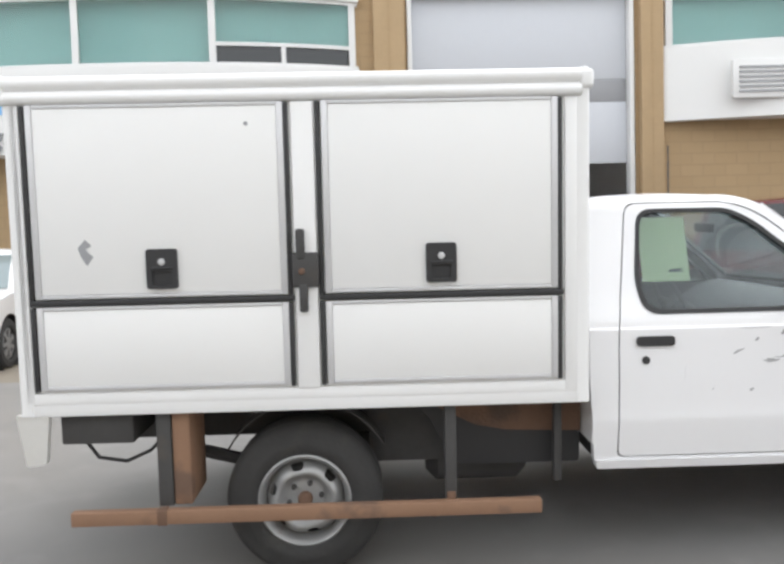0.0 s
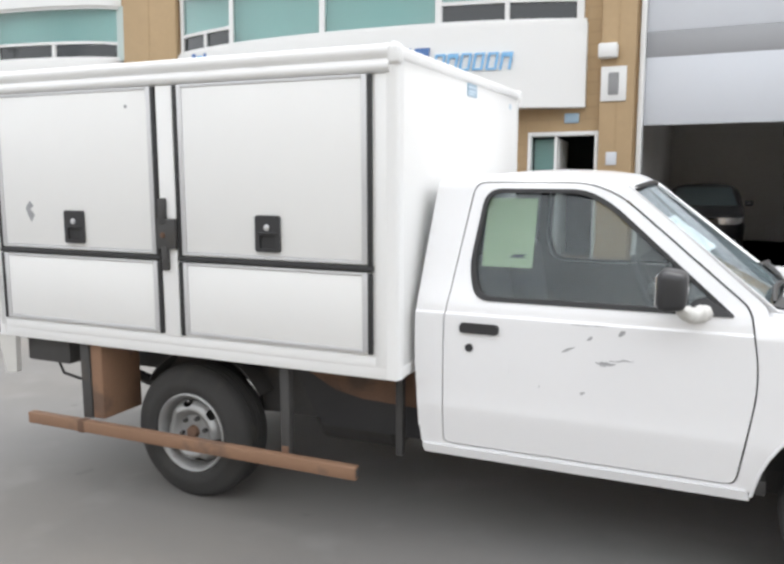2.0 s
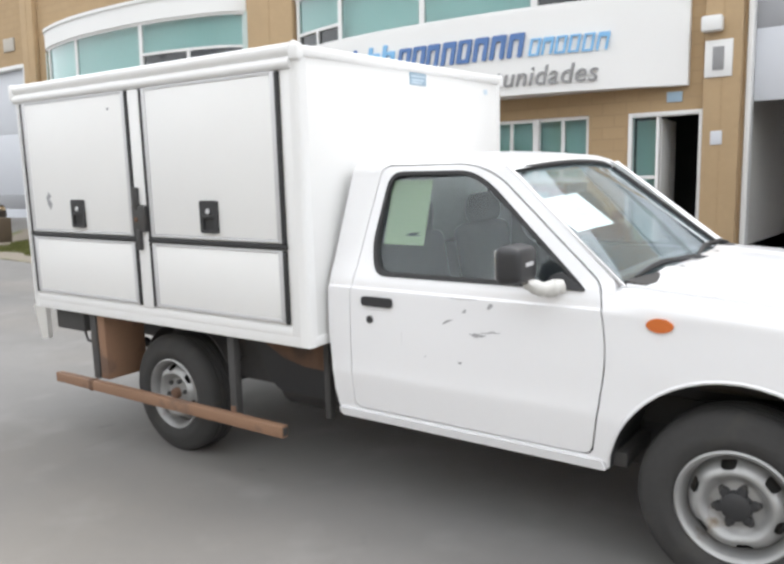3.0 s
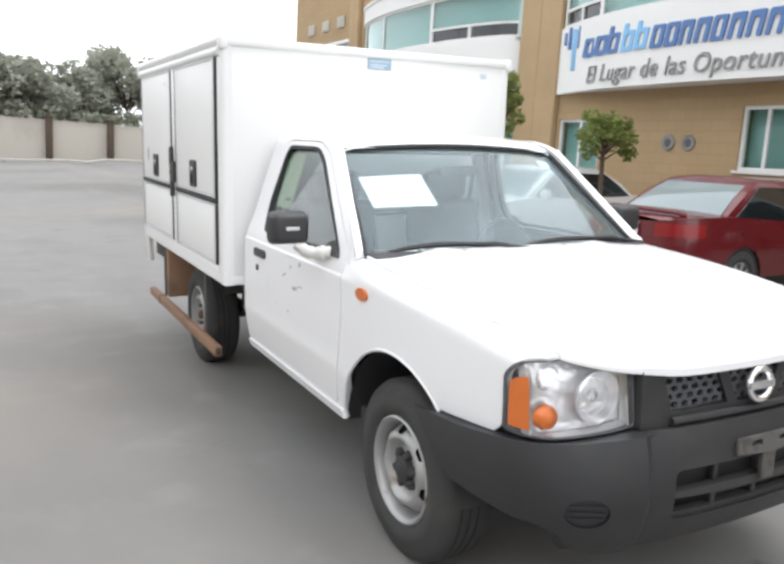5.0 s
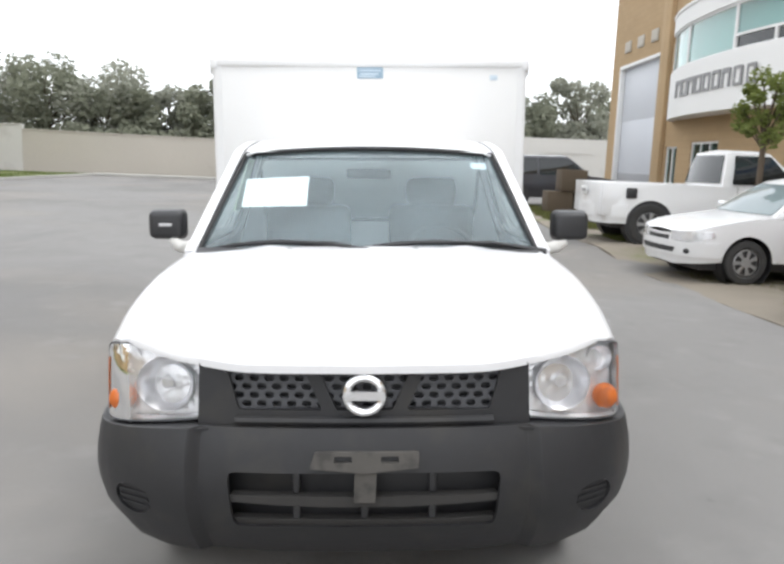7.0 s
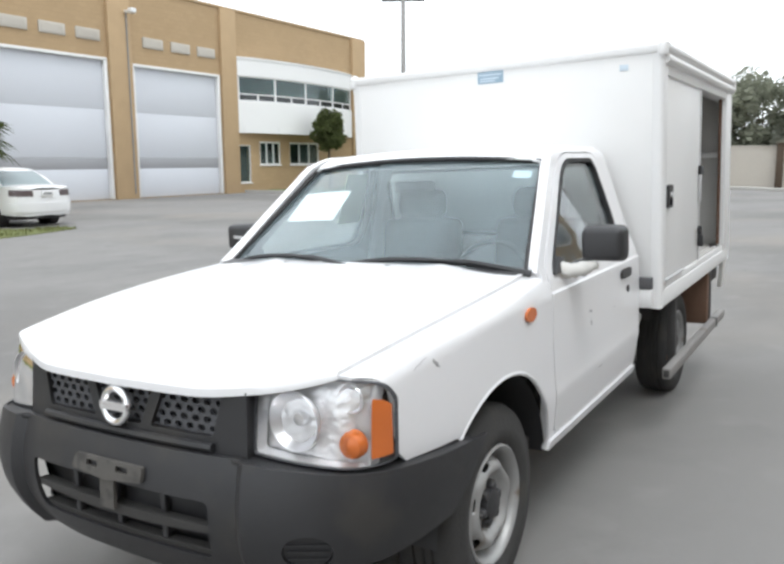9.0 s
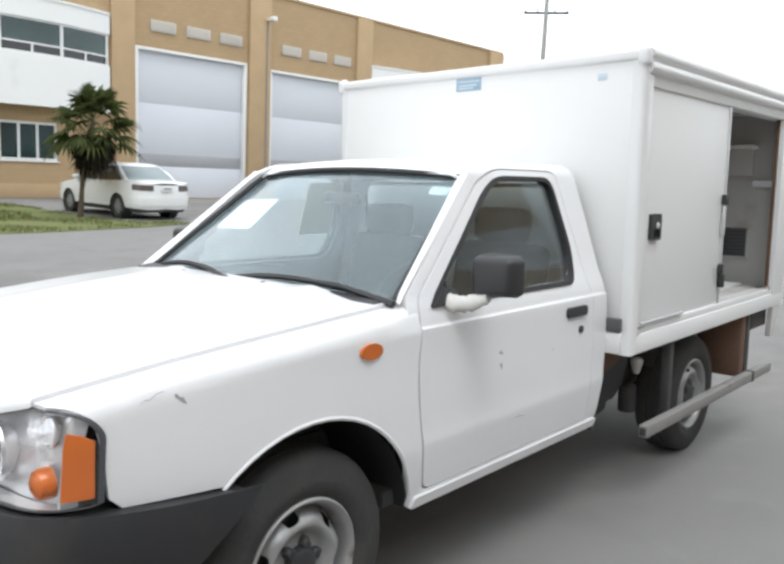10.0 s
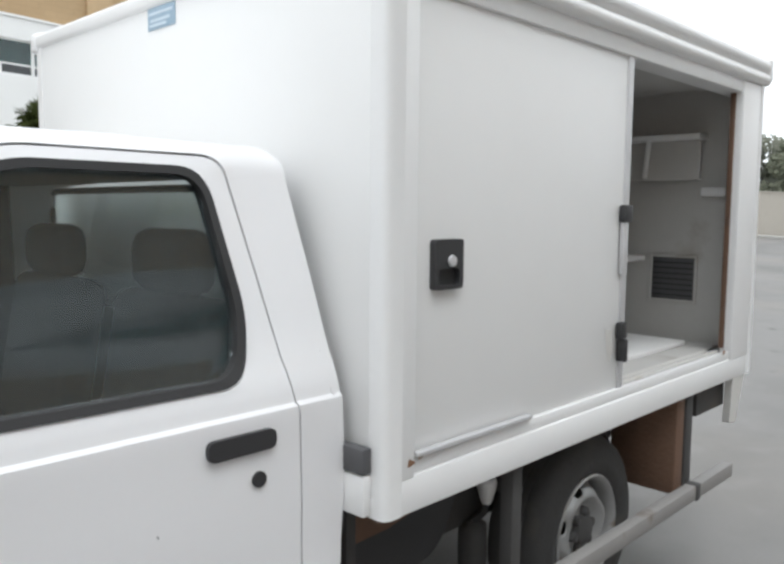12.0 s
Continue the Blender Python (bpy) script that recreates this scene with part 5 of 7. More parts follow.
# left side: a sliding door pushed forward, the load space open behind it
yl = BY
for x0, x1 in ((1.10, 1.165), (-1.10, -0.885)):
    part("side_post", box(x0, x1, yl - 0.05, yl + 0.002, BZ0 + 0.08, 1.985, 0.008), M["box_trim"], truck)
part("header", box(-1.08, 1.16, yl - 0.10, yl - 0.004, 1.935, 2.03, 0.006), M["box_trim"], truck)
slide = part("sliding_door", box(0.090, 1.10, yl - 0.052, yl - 0.016, 0.862, 1.955, 0.005), M["box_paint"], truck, "plain white sliding door with black locks")
part("door_edge", box(0.058, 0.093, yl - 0.058, yl - 0.010, 0.858, 1.958, 0.006), M["alu"], slide)
plate = rounded([(0.935, 1.254), (0.935, 1.374), (1.04, 1.374), (1.04, 1.254)], 0.012)
lock = part("paddle_lock", panel(plate, lambda u, v, d: Vector((u, yl + 0.002 - d, v)), 0.018, [rounded([(0.95, 1.264), (0.95, 1.304), (1.025, 1.304), (1.025, 1.264)], 0.01)]), M["plastic_dark"], slide, "black paddle lock")
part("lock_cup", box(0.945, 1.03, yl - 0.016, yl - 0.012, 1.259, 1.309), M["rubber"], slide)
part("key_barrel", add_lathe(BM(), [(0.0, 0.008), (0.013, 0.006), (0.015, -0.002)], 14, "y", (0.98, yl + 0.002, 1.322)), M["alu"], slide)
part("lock_block", box(0.068, 0.121, yl - 0.015, yl + 0.010, 1.41, 1.465, 0.006), M["plastic_dark"], slide)
part("lock_rod", box(0.081, 0.113, yl - 0.014, yl + 0.002, 1.24, 1.41, 0.004), M["alu"], slide)
part("lock_catch", box(0.081, 0.118, yl - 0.015, yl + 0.012, 1.03, 1.085, 0.008), M["plastic_dark"], slide)
part("lock_catch", box(0.088, 0.108, yl - 0.015, yl + 0.02, 0.955, 1.03, 0.006), M["plastic_dark"], slide)
part("stain_smudge", panel([(0.125, 0.98), (0.14, 1.06), (0.185, 1.07), (0.17, 1.0), (0.15, 0.96)], lambda u, v, d: Vector((u, yl - 0.0152 - d, v)), 0.0005), M["dirty_white"], slide)
for k, yy in enumerate((yl - 0.012, yl - 0.055, yl - 0.10)):
    part("floor_track", box(-0.88, 1.10, yy - 0.012, yy + 0.006, 0.825, 0.862 - 0.004 * k, 0.004), M["dirty_white"] if k else M["box_trim"], truck)
part("sill_lip", box(0.62, 1.10, yl - 0.01, yl + 0.010, 0.868, 0.880, 0.003), M["alu"], truck)
part("opening_seal", box(-0.890, -0.878, yl - 0.052, yl - 0.03, 0.87, 1.94, 0.003), M["rust"], truck, "rust-stained door seal")
for px, pz, pr in ((1.118, 0.858, 0.012), (1.085, 0.866, 0.008), (0.62, 0.872, 0.006), (-0.80, 0.868, 0.014)):
    part("rust_stain", panel([(px + pr * q * math.cos(a), pz + 0.7 * pr * q * math.sin(a)) for a, q in [(k * 0.698, 0.7 + 0.3 * (k * 7 % 3)) for k in range(9)]], lambda u, v, d: Vector((u, yl + 0.0035 - d, v)), 0.0008), M["rust_light"], truck)
# load space lining and fittings
part("lining_floor", box(-1.08, 1.14, -0.86, 0.82, 0.838, 0.85), M["inside"], truck)
part("lining_rear", box(-1.085, -1.065, -0.88, 0.86, 0.85, 1.99), M["inside"], truck)
part("lining_front", box(1.13, 1.15, -0.88, 0.86, 0.85, 1.99), M["inside"], truck)
part("lining_side", box(-1.065, 1.13, -0.90, -0.88, 0.85, 1.99), M["inside"], truck)
part("lining_roof", box(-1.065, 1.13, -0.88, 0.84, 1.985, 2.0), M["inside"], truck)
vent = part("vent_grille", box(-1.062, -1.052, 0.50, 0.70, 1.04, 1.235, 0.003), M["grey_patch"], truck, "dark grey square vent")
for a, b, c, e in ((0.488, 0.50, 1.028, 1.247), (0.70, 0.712, 1.028, 1.247), (0.50, 0.70, 1.028, 1.04), (0.50, 0.70, 1.235, 1.247)):
    part("vent_frame", box(-1.064, -1.048, a, b, c, e, 0.002), M["inside"], vent)
for k in range(7):
    part("vent_slat", box(-1.052, -1.049, 0.505, 0.695, 1.058 + 0.025 * k, 1.064 + 0.025 * k), M["plastic_dark"], vent)
part("rear_shelf", box(-1.06, -0.955, -0.80, 0.735, 1.765, 1.79, 0.004), M["box_trim"], truck)
part("shelf_end", tube([(-0.965, 0.50, 1.768), (-0.985, 0.475, 1.60)], 0.013, 6), M["box_trim"], truck)
part("shelf_front", box(-1.03, -1.01, -0.80, 0.72, 1.59, 1.765, 0.004), M["inside"], truck)
part("wall_rail", box(-1.06, -1.03, 0.72, 0.86, 1.515, 1.555, 0.006), M["box_trim"], truck)
part("low_ledge", box(-1.06, -0.86, -0.4, 0.46, 1.212, 1.24, 0.004), M["box_trim"], truck)
part("loose_board", box(-0.95, 0.10, 0.10, 0.72, 0.852, 0.872, 0.003), M["box_paint"], truck)

# ---- cab interior ----
part("dashboard", grid_sheet(10, 12, lambda a, b: Vector((2.50 - 0.36 * math.sin(math.pi * 0.5 * a) + 0.0, (2 * b - 1) * 0.70, 1.085 - 0.40 * (1 - math.cos(math.pi * 0.5 * a)) + 0.012 * math.sin(math.pi * b))), 0.03), M["dash"], truck)
part("headliner", box(1.38, 1.98, -0.56, 0.56, 1.51, 1.522), M["cloth_roof"], truck)
seat = part("bench_seat", box(1.55, 2.05, -0.62, 0.62, 0.62, 0.80, 0.05, 3), M["seat"], truck, "dark grey cloth bench seat")
for y in (-0.36, 0.36):
    bm = box(1.40, 1.52, y - 0.25, y + 0.25, 0.74, 1.24, 0.05, 3)
    bmesh.ops.rotate(bm, verts=bm.verts, cent=(1.5, y, 0.74), matrix=Matrix.Rotation(radians(-10), 3, "Y"))
    part("seat_back", bm, M["seat"], seat)
    part("headrest", box(1.335, 1.44, y - 0.15, y + 0.15, 1.225, 1.39, 0.05, 4), M["seat"], seat)
steer = part("steering_wheel", add_tube(BM(), [Vector((2.06, 0.36, 0.99)) + 0.185 * (math.cos(a) * Vector((0, 1, 0)) + math.sin(a) * Vector((-0.42, 0, 0.91))) for a in [2 * math.pi * k / 28 for k in range(28)]], 0.014, 8, True), M["plastic_dark"], truck)
part("steering_column", tube([(2.06, 0.36, 0.99), (2.30, 0.36, 0.86)], [0.05, 0.03], 12), M["plastic_dark"], steer)
for a in (0, math.pi, -math.pi / 2):
    part("steering_spoke", tube([(2.07, 0.36, 0.985), Vector((2.06, 0.36, 0.99)) + 0.18 * (math.cos(a) * Vector((0, 1, 0)) + math.sin(a) * Vector((-0.42, 0, 0.91)))], 0.014, 6), M["plastic_dark"], steer)
part("inner_mirror", box(2.08, 2.10, -0.11, 0.11, 1.40, 1.45, 0.01), M["plastic_dark"], truck)

# papers taped inside the glass, their writing as bars
paper = new("door_notice", None)
paper.matrix_basis = TILT
tagged(paper, "pale green printed notice taped inside the door window", "paper")
part("sheet", panel([(1.492, 1.212), (1.492, 1.490), (1.702, 1.490), (1.702, 1.212)], on_side(-1, -0.022), 0.0015, (), (), [1.3, 1.4]), M["paper_green"], paper)
rnd = random.Random(8)
for k in range(8):
    z = 1.462 - 0.027 * k
    part("text_bar", panel([(1.51, z - 0.003), (1.51, z + 0.003), (1.60 + rnd.uniform(0, 0.085), z + 0.003), (1.60, z - 0.003)], on_side(-1, -0.0207), 0.0004), M["ink_pale"], paper)
part("text_bar", panel([(1.60, 1.252), (1.625, 1.264), (1.685, 1.268), (1.655, 1.258), (1.688, 1.252), (1.64, 1.25)], on_side(-1, -0.0207), 0.0004), M["ink"], paper)


def ws_paper(u, v, d):
    """u across in metres, v up the glass from 0 to 1."""
    p = ws_point(v, 0.5 + u / (2 * (0.742 - 0.13 * v)))
    return p + Vector((-0.012 - d, 0, -0.012 - d))


notice = new("windscreen_notice", None)
notice.matrix_basis = TILT
tagged(notice, "white printed notice taped inside the windscreen", "paper")
part("sheet", panel([(-0.59, 0.445), (-0.59, 0.745), (-0.285, 0.745), (-0.285, 0.445)], ws_paper, 0.001, (), lengths(-0.59, -0.285, 6), [0.5, 0.6]), M["paper_white"], notice)
for k in range(5):
    v = 0.70 - 0.045 * k
    part("text_bar", panel([(-0.50, v - 0.006), (-0.50, v + 0.006), (-0.37, v + 0.006), (-0.37, v - 0.006)], lambda u, v, d: ws_paper(u, v, d) + Vector((0.0012, 0, 0.0012)), 0.0003), M["label_pale"], notice)
part("visor_sticker", panel([(0.50, 0.86), (0.50, 0.93), (0.58, 0.93), (0.58, 0.86)], ws_paper, 0.001), M["label_pale"], truck)


# ---- offices on both sides of the yard ----
class Facade:
    """Places boxes along a street front: s runs with x, d stands out towards the yard, z up."""

    def __init__(self, owner, y0, out):
        self.owner, self.y0, self.out = owner, y0, out

    def add(self, bm, s0, s1, d0, d1, z0, z1, bevel=0.0):
        return add_box(bm, s0, s1, self.y0 + self.out * d0, self.y0 + self.out * d1, z0, z1, bevel)

    def box(self, name, s0, s1, d0, d1, z0, z1, material, bevel=0.0, parent=None, label=""):
        return part(name, self.add(BM(), s0, s1, d0, d1, z0, z1, bevel), M[material], parent or self.owner, label)

    def wall(self, name, s0, s1, z0, z1, holes, material, d0=-0.3, d1=0.0, label=""):
        """A wall with openings that go right through it."""
        bm = BM()
        cuts = sorted({s0, s1, *[v for h in holes for v in h[:2] if s0 < v < s1]})
        for a, b in zip(cuts, cuts[1:]):
            mid, z = (a + b) / 2, z0
            for h in sorted((h for h in holes if h[0] <= mid <= h[1]), key=lambda h: h[2]):
                if h[2] > z:
                    self.add(bm, a, b, d0, d1, z, h[2])
                z = h[3]
            if z < z1:
                self.add(bm, a, b, d0, d1, z, z1)
        bmesh.ops.remove_doubles(bm, verts=bm.verts, dist=1e-5)
        return part(name, bm, M[material], self.owner, label)

    def window(self, s0, s1, z0, z1, cols, d=-0.08, rows=(), blind="blind", w=0.06, name="window", glass="teal_glass"):
        """A framed window: frame, bars, panes, and behind them a blind or a near-black sheet painted as a dim room."""
        bm = BM()
        for a, b, c, e in ((s0, s1, z0, z0 + w), (s0, s1, z1 - w, z1), (s0, s0 + w, z0 + w, z1 - w), (s1 - w, s1, z0 + w, z1 - w)):
            self.add(bm, a, b, d - 0.04, d + 0.04, c, e)
        win = part(name, bm, M["frame_white"], self.owner, "white framed window with teal glass")
        xs = [s0 + w] + list(cols) + [s1 - w]
        for c in cols:
            self.box("mullion", c - w / 2, c + w / 2, d - 0.035, d + 0.035, z0 + w, z1 - w, "frame_white", 0, win)
        for r in rows:
            self.box("transom", s0 + w, s1 - w, d - 0.03, d + 0.03, r - w / 2, r + w / 2, "frame_white", 0, win)
        for a, b in zip(xs, xs[1:]):
            p = self.box("pane", a + 0.01, b - 0.01, d - 0.005, d + 0.003, z0 + w, z1 - w, glass, 0, win)
            p.visible_shadow = False
        self.box("window_sill", s0 - 0.05, s1 + 0.05, d + 0.042, d + 0.14, z0 - 0.05, z0 - 0.002, "frame_white", 0.01, win)
        self.box("blind", s0 + 0.01, s1 - 0.01, d - 0.18, d - 0.17, z0 + 0.01, z1 - 0.01, blind, 0, win)
        return win

    def shutter(self, s0, s1, z0, z1, band, d=-0.16, name="roll_door", foot=None, w=0.14):
        """A lifting door of stacked panels with one darker band."""
        zf = z0 if foot is None else foot
        root = self.box(name, s0 - w, s0, d - 0.06, 0.03, zf, z1, "frame_white", 0.01, None, "tall pale grey lifting door")
        self.box("door_frame", s1, s1 + w, d - 0.06, 0.03, zf, z1, "frame_white", 0.01, root)
        self.box("door_frame", s0 - w, s1 + w, d - 0.06, 0.03, z1, z1 + w * 0.85, "frame_white", 0.01, root)
        for a, b, m in ((z0, band[0], "shutter"), (band[0], band[1], "shutter_band"), (band[1], z1, "shutter")):
            n = max(1, round((b - a) / 1.9))
            for k in range(n):
                self.box("door_panel", s0 + 0.004, s1 - 0.004, d - 0.04, d, a + (b - a) * k / n + 0.0015, a + (b - a) * (k + 1) / n - 0.0015, m, 0.004, root)
        self.box("panel_backing", s0 + 0.002, s1 - 0.002, d - 0.06, d - 0.045, z0, z1, "shutter", 0, root)
        return root

    def bay(self, s0, s1, z0, z1, zw0, zw1, bow, cols, hopper=(), blind="blind", back=0.0):
        """A bowed white bay: parapet, window band with mullions and panes, and a fascia."""
        c, half = (s0 + s1) / 2, (s1 - s0) / 2

        def out(s):
            k = abs(s - c) / half
            return bow * (1 - k**2.4) + 0.10 - back * max(0, k - 0.9)

        def band(name, a, b, za, zb, mat_name, parent, lift=0.0, t=0.12, n=26):
            def where(u, v, d):
                return Vector((u, self.y0 + self.out * (out(u) + lift - d), v))
            bm = panel([(a, za), (a, zb), (b, zb), (b, za)], where, t, (), lengths(a, b, n))
            return part(name, bm, M[mat_name], parent or self.owner)

        fascia = band("bay_fascia", s0, s1, z0, zw0, "stucco", None, 0, 0.2)
        fascia["label"] = "smooth white bowed fascia"
        band("bay_head", s0, s1, zw1, z1, "stucco", None, 0, 0.2)
        band("bay_coping", s0, s1, z1, z1 + 0.08, "stucco", fascia, 0.04, 0.4)
        under = BM()
        top = BM()
        n = 26
        for bm, z in ((under, z0 + 0.02), (top, zw0 - 0.02)):
            rows = [(bm.verts.new((s0 + (s1 - s0) * i / n, self.y0, z)), bm.verts.new((s0 + (s1 - s0) * i / n, self.y0 + self.out * (out(s0 + (s1 - s0) * i / n) - 0.01), z))) for i in range(n + 1)]
            for p, q in zip(rows, rows[1:]):
                bm.faces.new((p[0], q[0], q[1], p[1]))
        part("bay_soffit", under, M["stucco"], self.owner)
        part("bay_ledge", top, M["stucco"], self.owner)
        xs = [s0 + 0.12] + list(cols) + [s1 - 0.12]
        win = band("bay_window", s0 + 0.02, s1 - 0.02, zw0, zw0 + 0.06, "frame_white", None, -0.05, 0.08)
        win["label"] = "long bowed window band with teal glass"
        band("window_head", s0 + 0.02, s1 - 0.02, zw1 - 0.06, zw1, "frame_white", win, -0.05, 0.08)
        for x in xs:
            band("mullion", x - 0.055, x + 0.055, zw0 + 0.06, zw1 - 0.06, "frame_white", win, -0.045, 0.09, 1)
        for k, (a, b) in enumerate(zip(xs, xs[1:])):
            zlow = zw0 + 0.06
            if k in hopper:
                zt = zw0 + 0.36
                band("transom", a + 0.055, b - 0.055, zt - 0.03, zt + 0.03, "frame_white", win, -0.05, 0.08, 4)
                m = (a + b) / 2
                band("transom_post", m - 0.035, m + 0.035, zlow, zt - 0.03, "frame_white", win, -0.05, 0.08, 1)
                for p, q in ((a + 0.06, m - 0.04), (m + 0.04, b - 0.06)):
                    band("hopper_pane", p, q, zlow, zt - 0.03, "dark_glass", win, -0.10, 0.01, 3)
                zlow = zt + 0.03
            band("pane", a + 0.055, b - 0.055, zlow, zw1 - 0.06, "teal_glass", win, -0.08, 0.008, 6).visible_shadow = False
        def where(u, v, d):
            return Vector((u, self.y0 + self.out * (max(0.02, out(u) - 0.30) - d), v))
        part("blind", panel([(s0 + 0.1, zw0), (s0 + 0.1, zw1), (s1 - 0.1, zw1), (s1 - 0.1, zw0)], where, 0.01, (), lengths(s0, s1, 20)), M[blind], win)

    def bars(self, s0, s1, z0, z1, material, count, d, slant=0.0, seed=1, parent=None, name="sign_mark", stroke=0.30, tall=0.25):
        """A row of plain pierced blocks where a name stands."""
        rnd = random.Random(seed)
        step = (s1 - s0) / count
        for k in range(count):
            a, w = s0 + step * k + step * 0.07, step * rnd.uniform(0.78, 0.86)
            full = z1 - z0
            h = full if rnd.random() < tall else full * 0.74
            t = w * stroke
            dd = d(a + w / 2) if callable(d) else d
            shear = lambda pts: [(u + (v - z0) * slant, v) for u, v in pts]
            block = [(a, z0), (a + w, z0), (a + w, z0 + full * 0.74), (a, z0 + full * 0.74)]
            side = rnd.randrange(3)
            if h == full:
                block = [(a, z0), (a + w, z0), (a + w, z0 + full * 0.74), (a + t, z0 + full * 0.74), (a + t, z1), (a, z1)]
            hole = [(a + t, z0 + t * 0.8), (a + w - t, z0 + t * 0.8), (a + w - t, z0 + full * 0.74 - t * 0.8), (a + t, z0 + full * 0.74 - t * 0.8)]
            if side == 0 and h < full:
                # open towards the foot
                block = [(a, z0), (a + t, z0), (a + t, z0 + full * 0.55), (a + w - t, z0 + full * 0.55), (a + w - t, z0), (a + w, z0), (a + w, z0 + full * 0.74), (a, z0 + full * 0.74)]
                holes = []
            else:
                holes = [rounded(shear(hole), t * 0.4, 2)]
            bm = panel(rounded(shear(block), t * 0.35, 2), lambda u, v, dp, dd=dd: Vector((u, self.y0 + self.out * (dd + 0.03 - dp), v)), 0.03, holes)
            part(name, bm, M[material], parent or self.owner)


# the near offices, behind the parked cars
near_b = thing("office_building", pose(0, 0, 0), "tan block office building with bowed white bays and lifting doors", "building")
A = Facade(near_b, 9.2, -1)
ZB = 0.42
holesA = [(-23.55, -19.25, 0.0, 5.3), (-18.3, -17.4, 0.9, 2.25), (-16.4, -14.6, 0.5, 2.35), (-11.2, -9.55, 0.5, 2.45), (-8.05, -6.75, 0.5, 2.45),
          (-3.40, -1.44, 1.54, 2.62), (-0.75, 0.43, 0.5, 2.60), (1.02, 5.00, 0.3, 5.72)]
A.wall("wall", -24.5, 30.0, -0.2, 8.15, holesA, "stone", label="tan split-faced block wall")
A.box("wall_cap", -24.55, 30.05, -0.35, 0.05, 8.15, 8.25, "stone_pale", 0.01)
# The roof leaves an unseen gap, added to let sky light into the hall.
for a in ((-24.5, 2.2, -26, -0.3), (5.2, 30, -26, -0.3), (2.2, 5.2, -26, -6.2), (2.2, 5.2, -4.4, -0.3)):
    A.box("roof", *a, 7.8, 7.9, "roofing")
A.box("wall", -24.5, -24.2, -26, -0.3, -0.2, 8.15, "stone")
A.box("wall", -24.5, 30, -26.3, -26, -0.2, 8.15, "stone")
for a, b in ((-9.5, -8.12), (0.45, 0.98), (5.06, 5.45), (-19.1, -18.45)):
    A.box("pier", a, b, 0.0, 0.16, -0.1, 8.1, "stone_pale", 0.01)
    A.box("pier_groove", (a + b) / 2 - 0.015, (a + b) / 2 + 0.015, 0.161, 0.166, 0.2, 8.1, "stone")
A.bay(-18.2, -9.5, 3.02, 5.95, 4.38, 5.5, 0.75, (-17.3, -15.4, -12.6), (3,), back=3.0)
A.bay(-8.12, 0.2, 2.98, 5.95, 4.36, 5.5, 0.65, (-6.5, -4.4, -2.2), (0, 3))
A.bay(5.45, 14.0, 3.35, 5.95, 4.6, 5.5, 0.6, (7.5, 9.6, 11.8), (3,))
A.shutter(-23.4, -19.4, 0.1, 5.2, (0.9, 1.35))
A.shutter(1.11, 4.90, 2.68, 5.62, (3.76, 4.16), foot=0.42, w=0.08)
for k in range(3):
    for s0 in (-23.1, ):
        a = s0 + 1.35 * k
        A.box("square_light", a, a + 0.62, 0.0, 0.05, 5.75, 6.15, "wall_paint", 0.02)
        A.box("square_light_pane", a + 0.08, a + 0.54, 0.05, 0.056, 5.83, 6.07, "wall_paint", 0.0)
A.window(-18.3, -17.4, 0.9, 2.25, (-17.85,), blind="room_shade")
A.window(-16.4, -14.6, 0.5, 2.35, (-15.8, -15.2), blind="room_shade")
A.window(-11.2, -9.55, 0.5, 2.45, (-10.7, -10.1))
A.window(-8.05, -6.75, 0.5, 2.45, (-7.4,))
A.window(-3.40, -1.44, 1.54, 2.62, (-2.93, -2.42, -1.93))
A.box("window_post", -2.475, -2.365, -0.13, 0.018, 1.56, 2.60, "frame_white", 0.006)
# entrance: aluminium frame, one leaf shut, one open
door_b = A.box("entrance_door", -0.75, -0.69, -0.14, 0.03, 0.5, 2.60, "frame_white", 0.008, None, "white framed glass entrance door standing open")
A.box("door_frame", 0.37, 0.43, -0.14, 0.03, 0.5, 2.60, "frame_white", 0.008, door_b)
A.box("door_frame", -0.69, 0.37, -0.14, 0.03, 2.53, 2.60, "frame_white", 0.008, door_b)
A.box("door_frame", -0.30, -0.25, -0.12, 0.0, 0.5, 2.53, "frame_white", 0.006, door_b)
A.box("door_frame", -0.69, -0.30, -0.10, -0.02, 1.52, 1.58, "frame_white", 0.006, door_b)
A.box("door_pane", -0.69, -0.30, -0.07, -0.062, 0.52, 2.53, "teal_glass", 0, door_b).visible_shadow = False
leaf = A.box("door_leaf", -0.28, -0.24, -0.95, -0.13, 0.52, 2.5, "frame_white", 0.006, door_b)
A.box("blind", -0.70, -0.30, -0.3, -0.29, 0.5, 2.5, "blind", 0, door_b)
A.box("threshold", -0.9, 0.6, 0.0, 0.9, 0.2, 0.5, "concrete", 0.02)
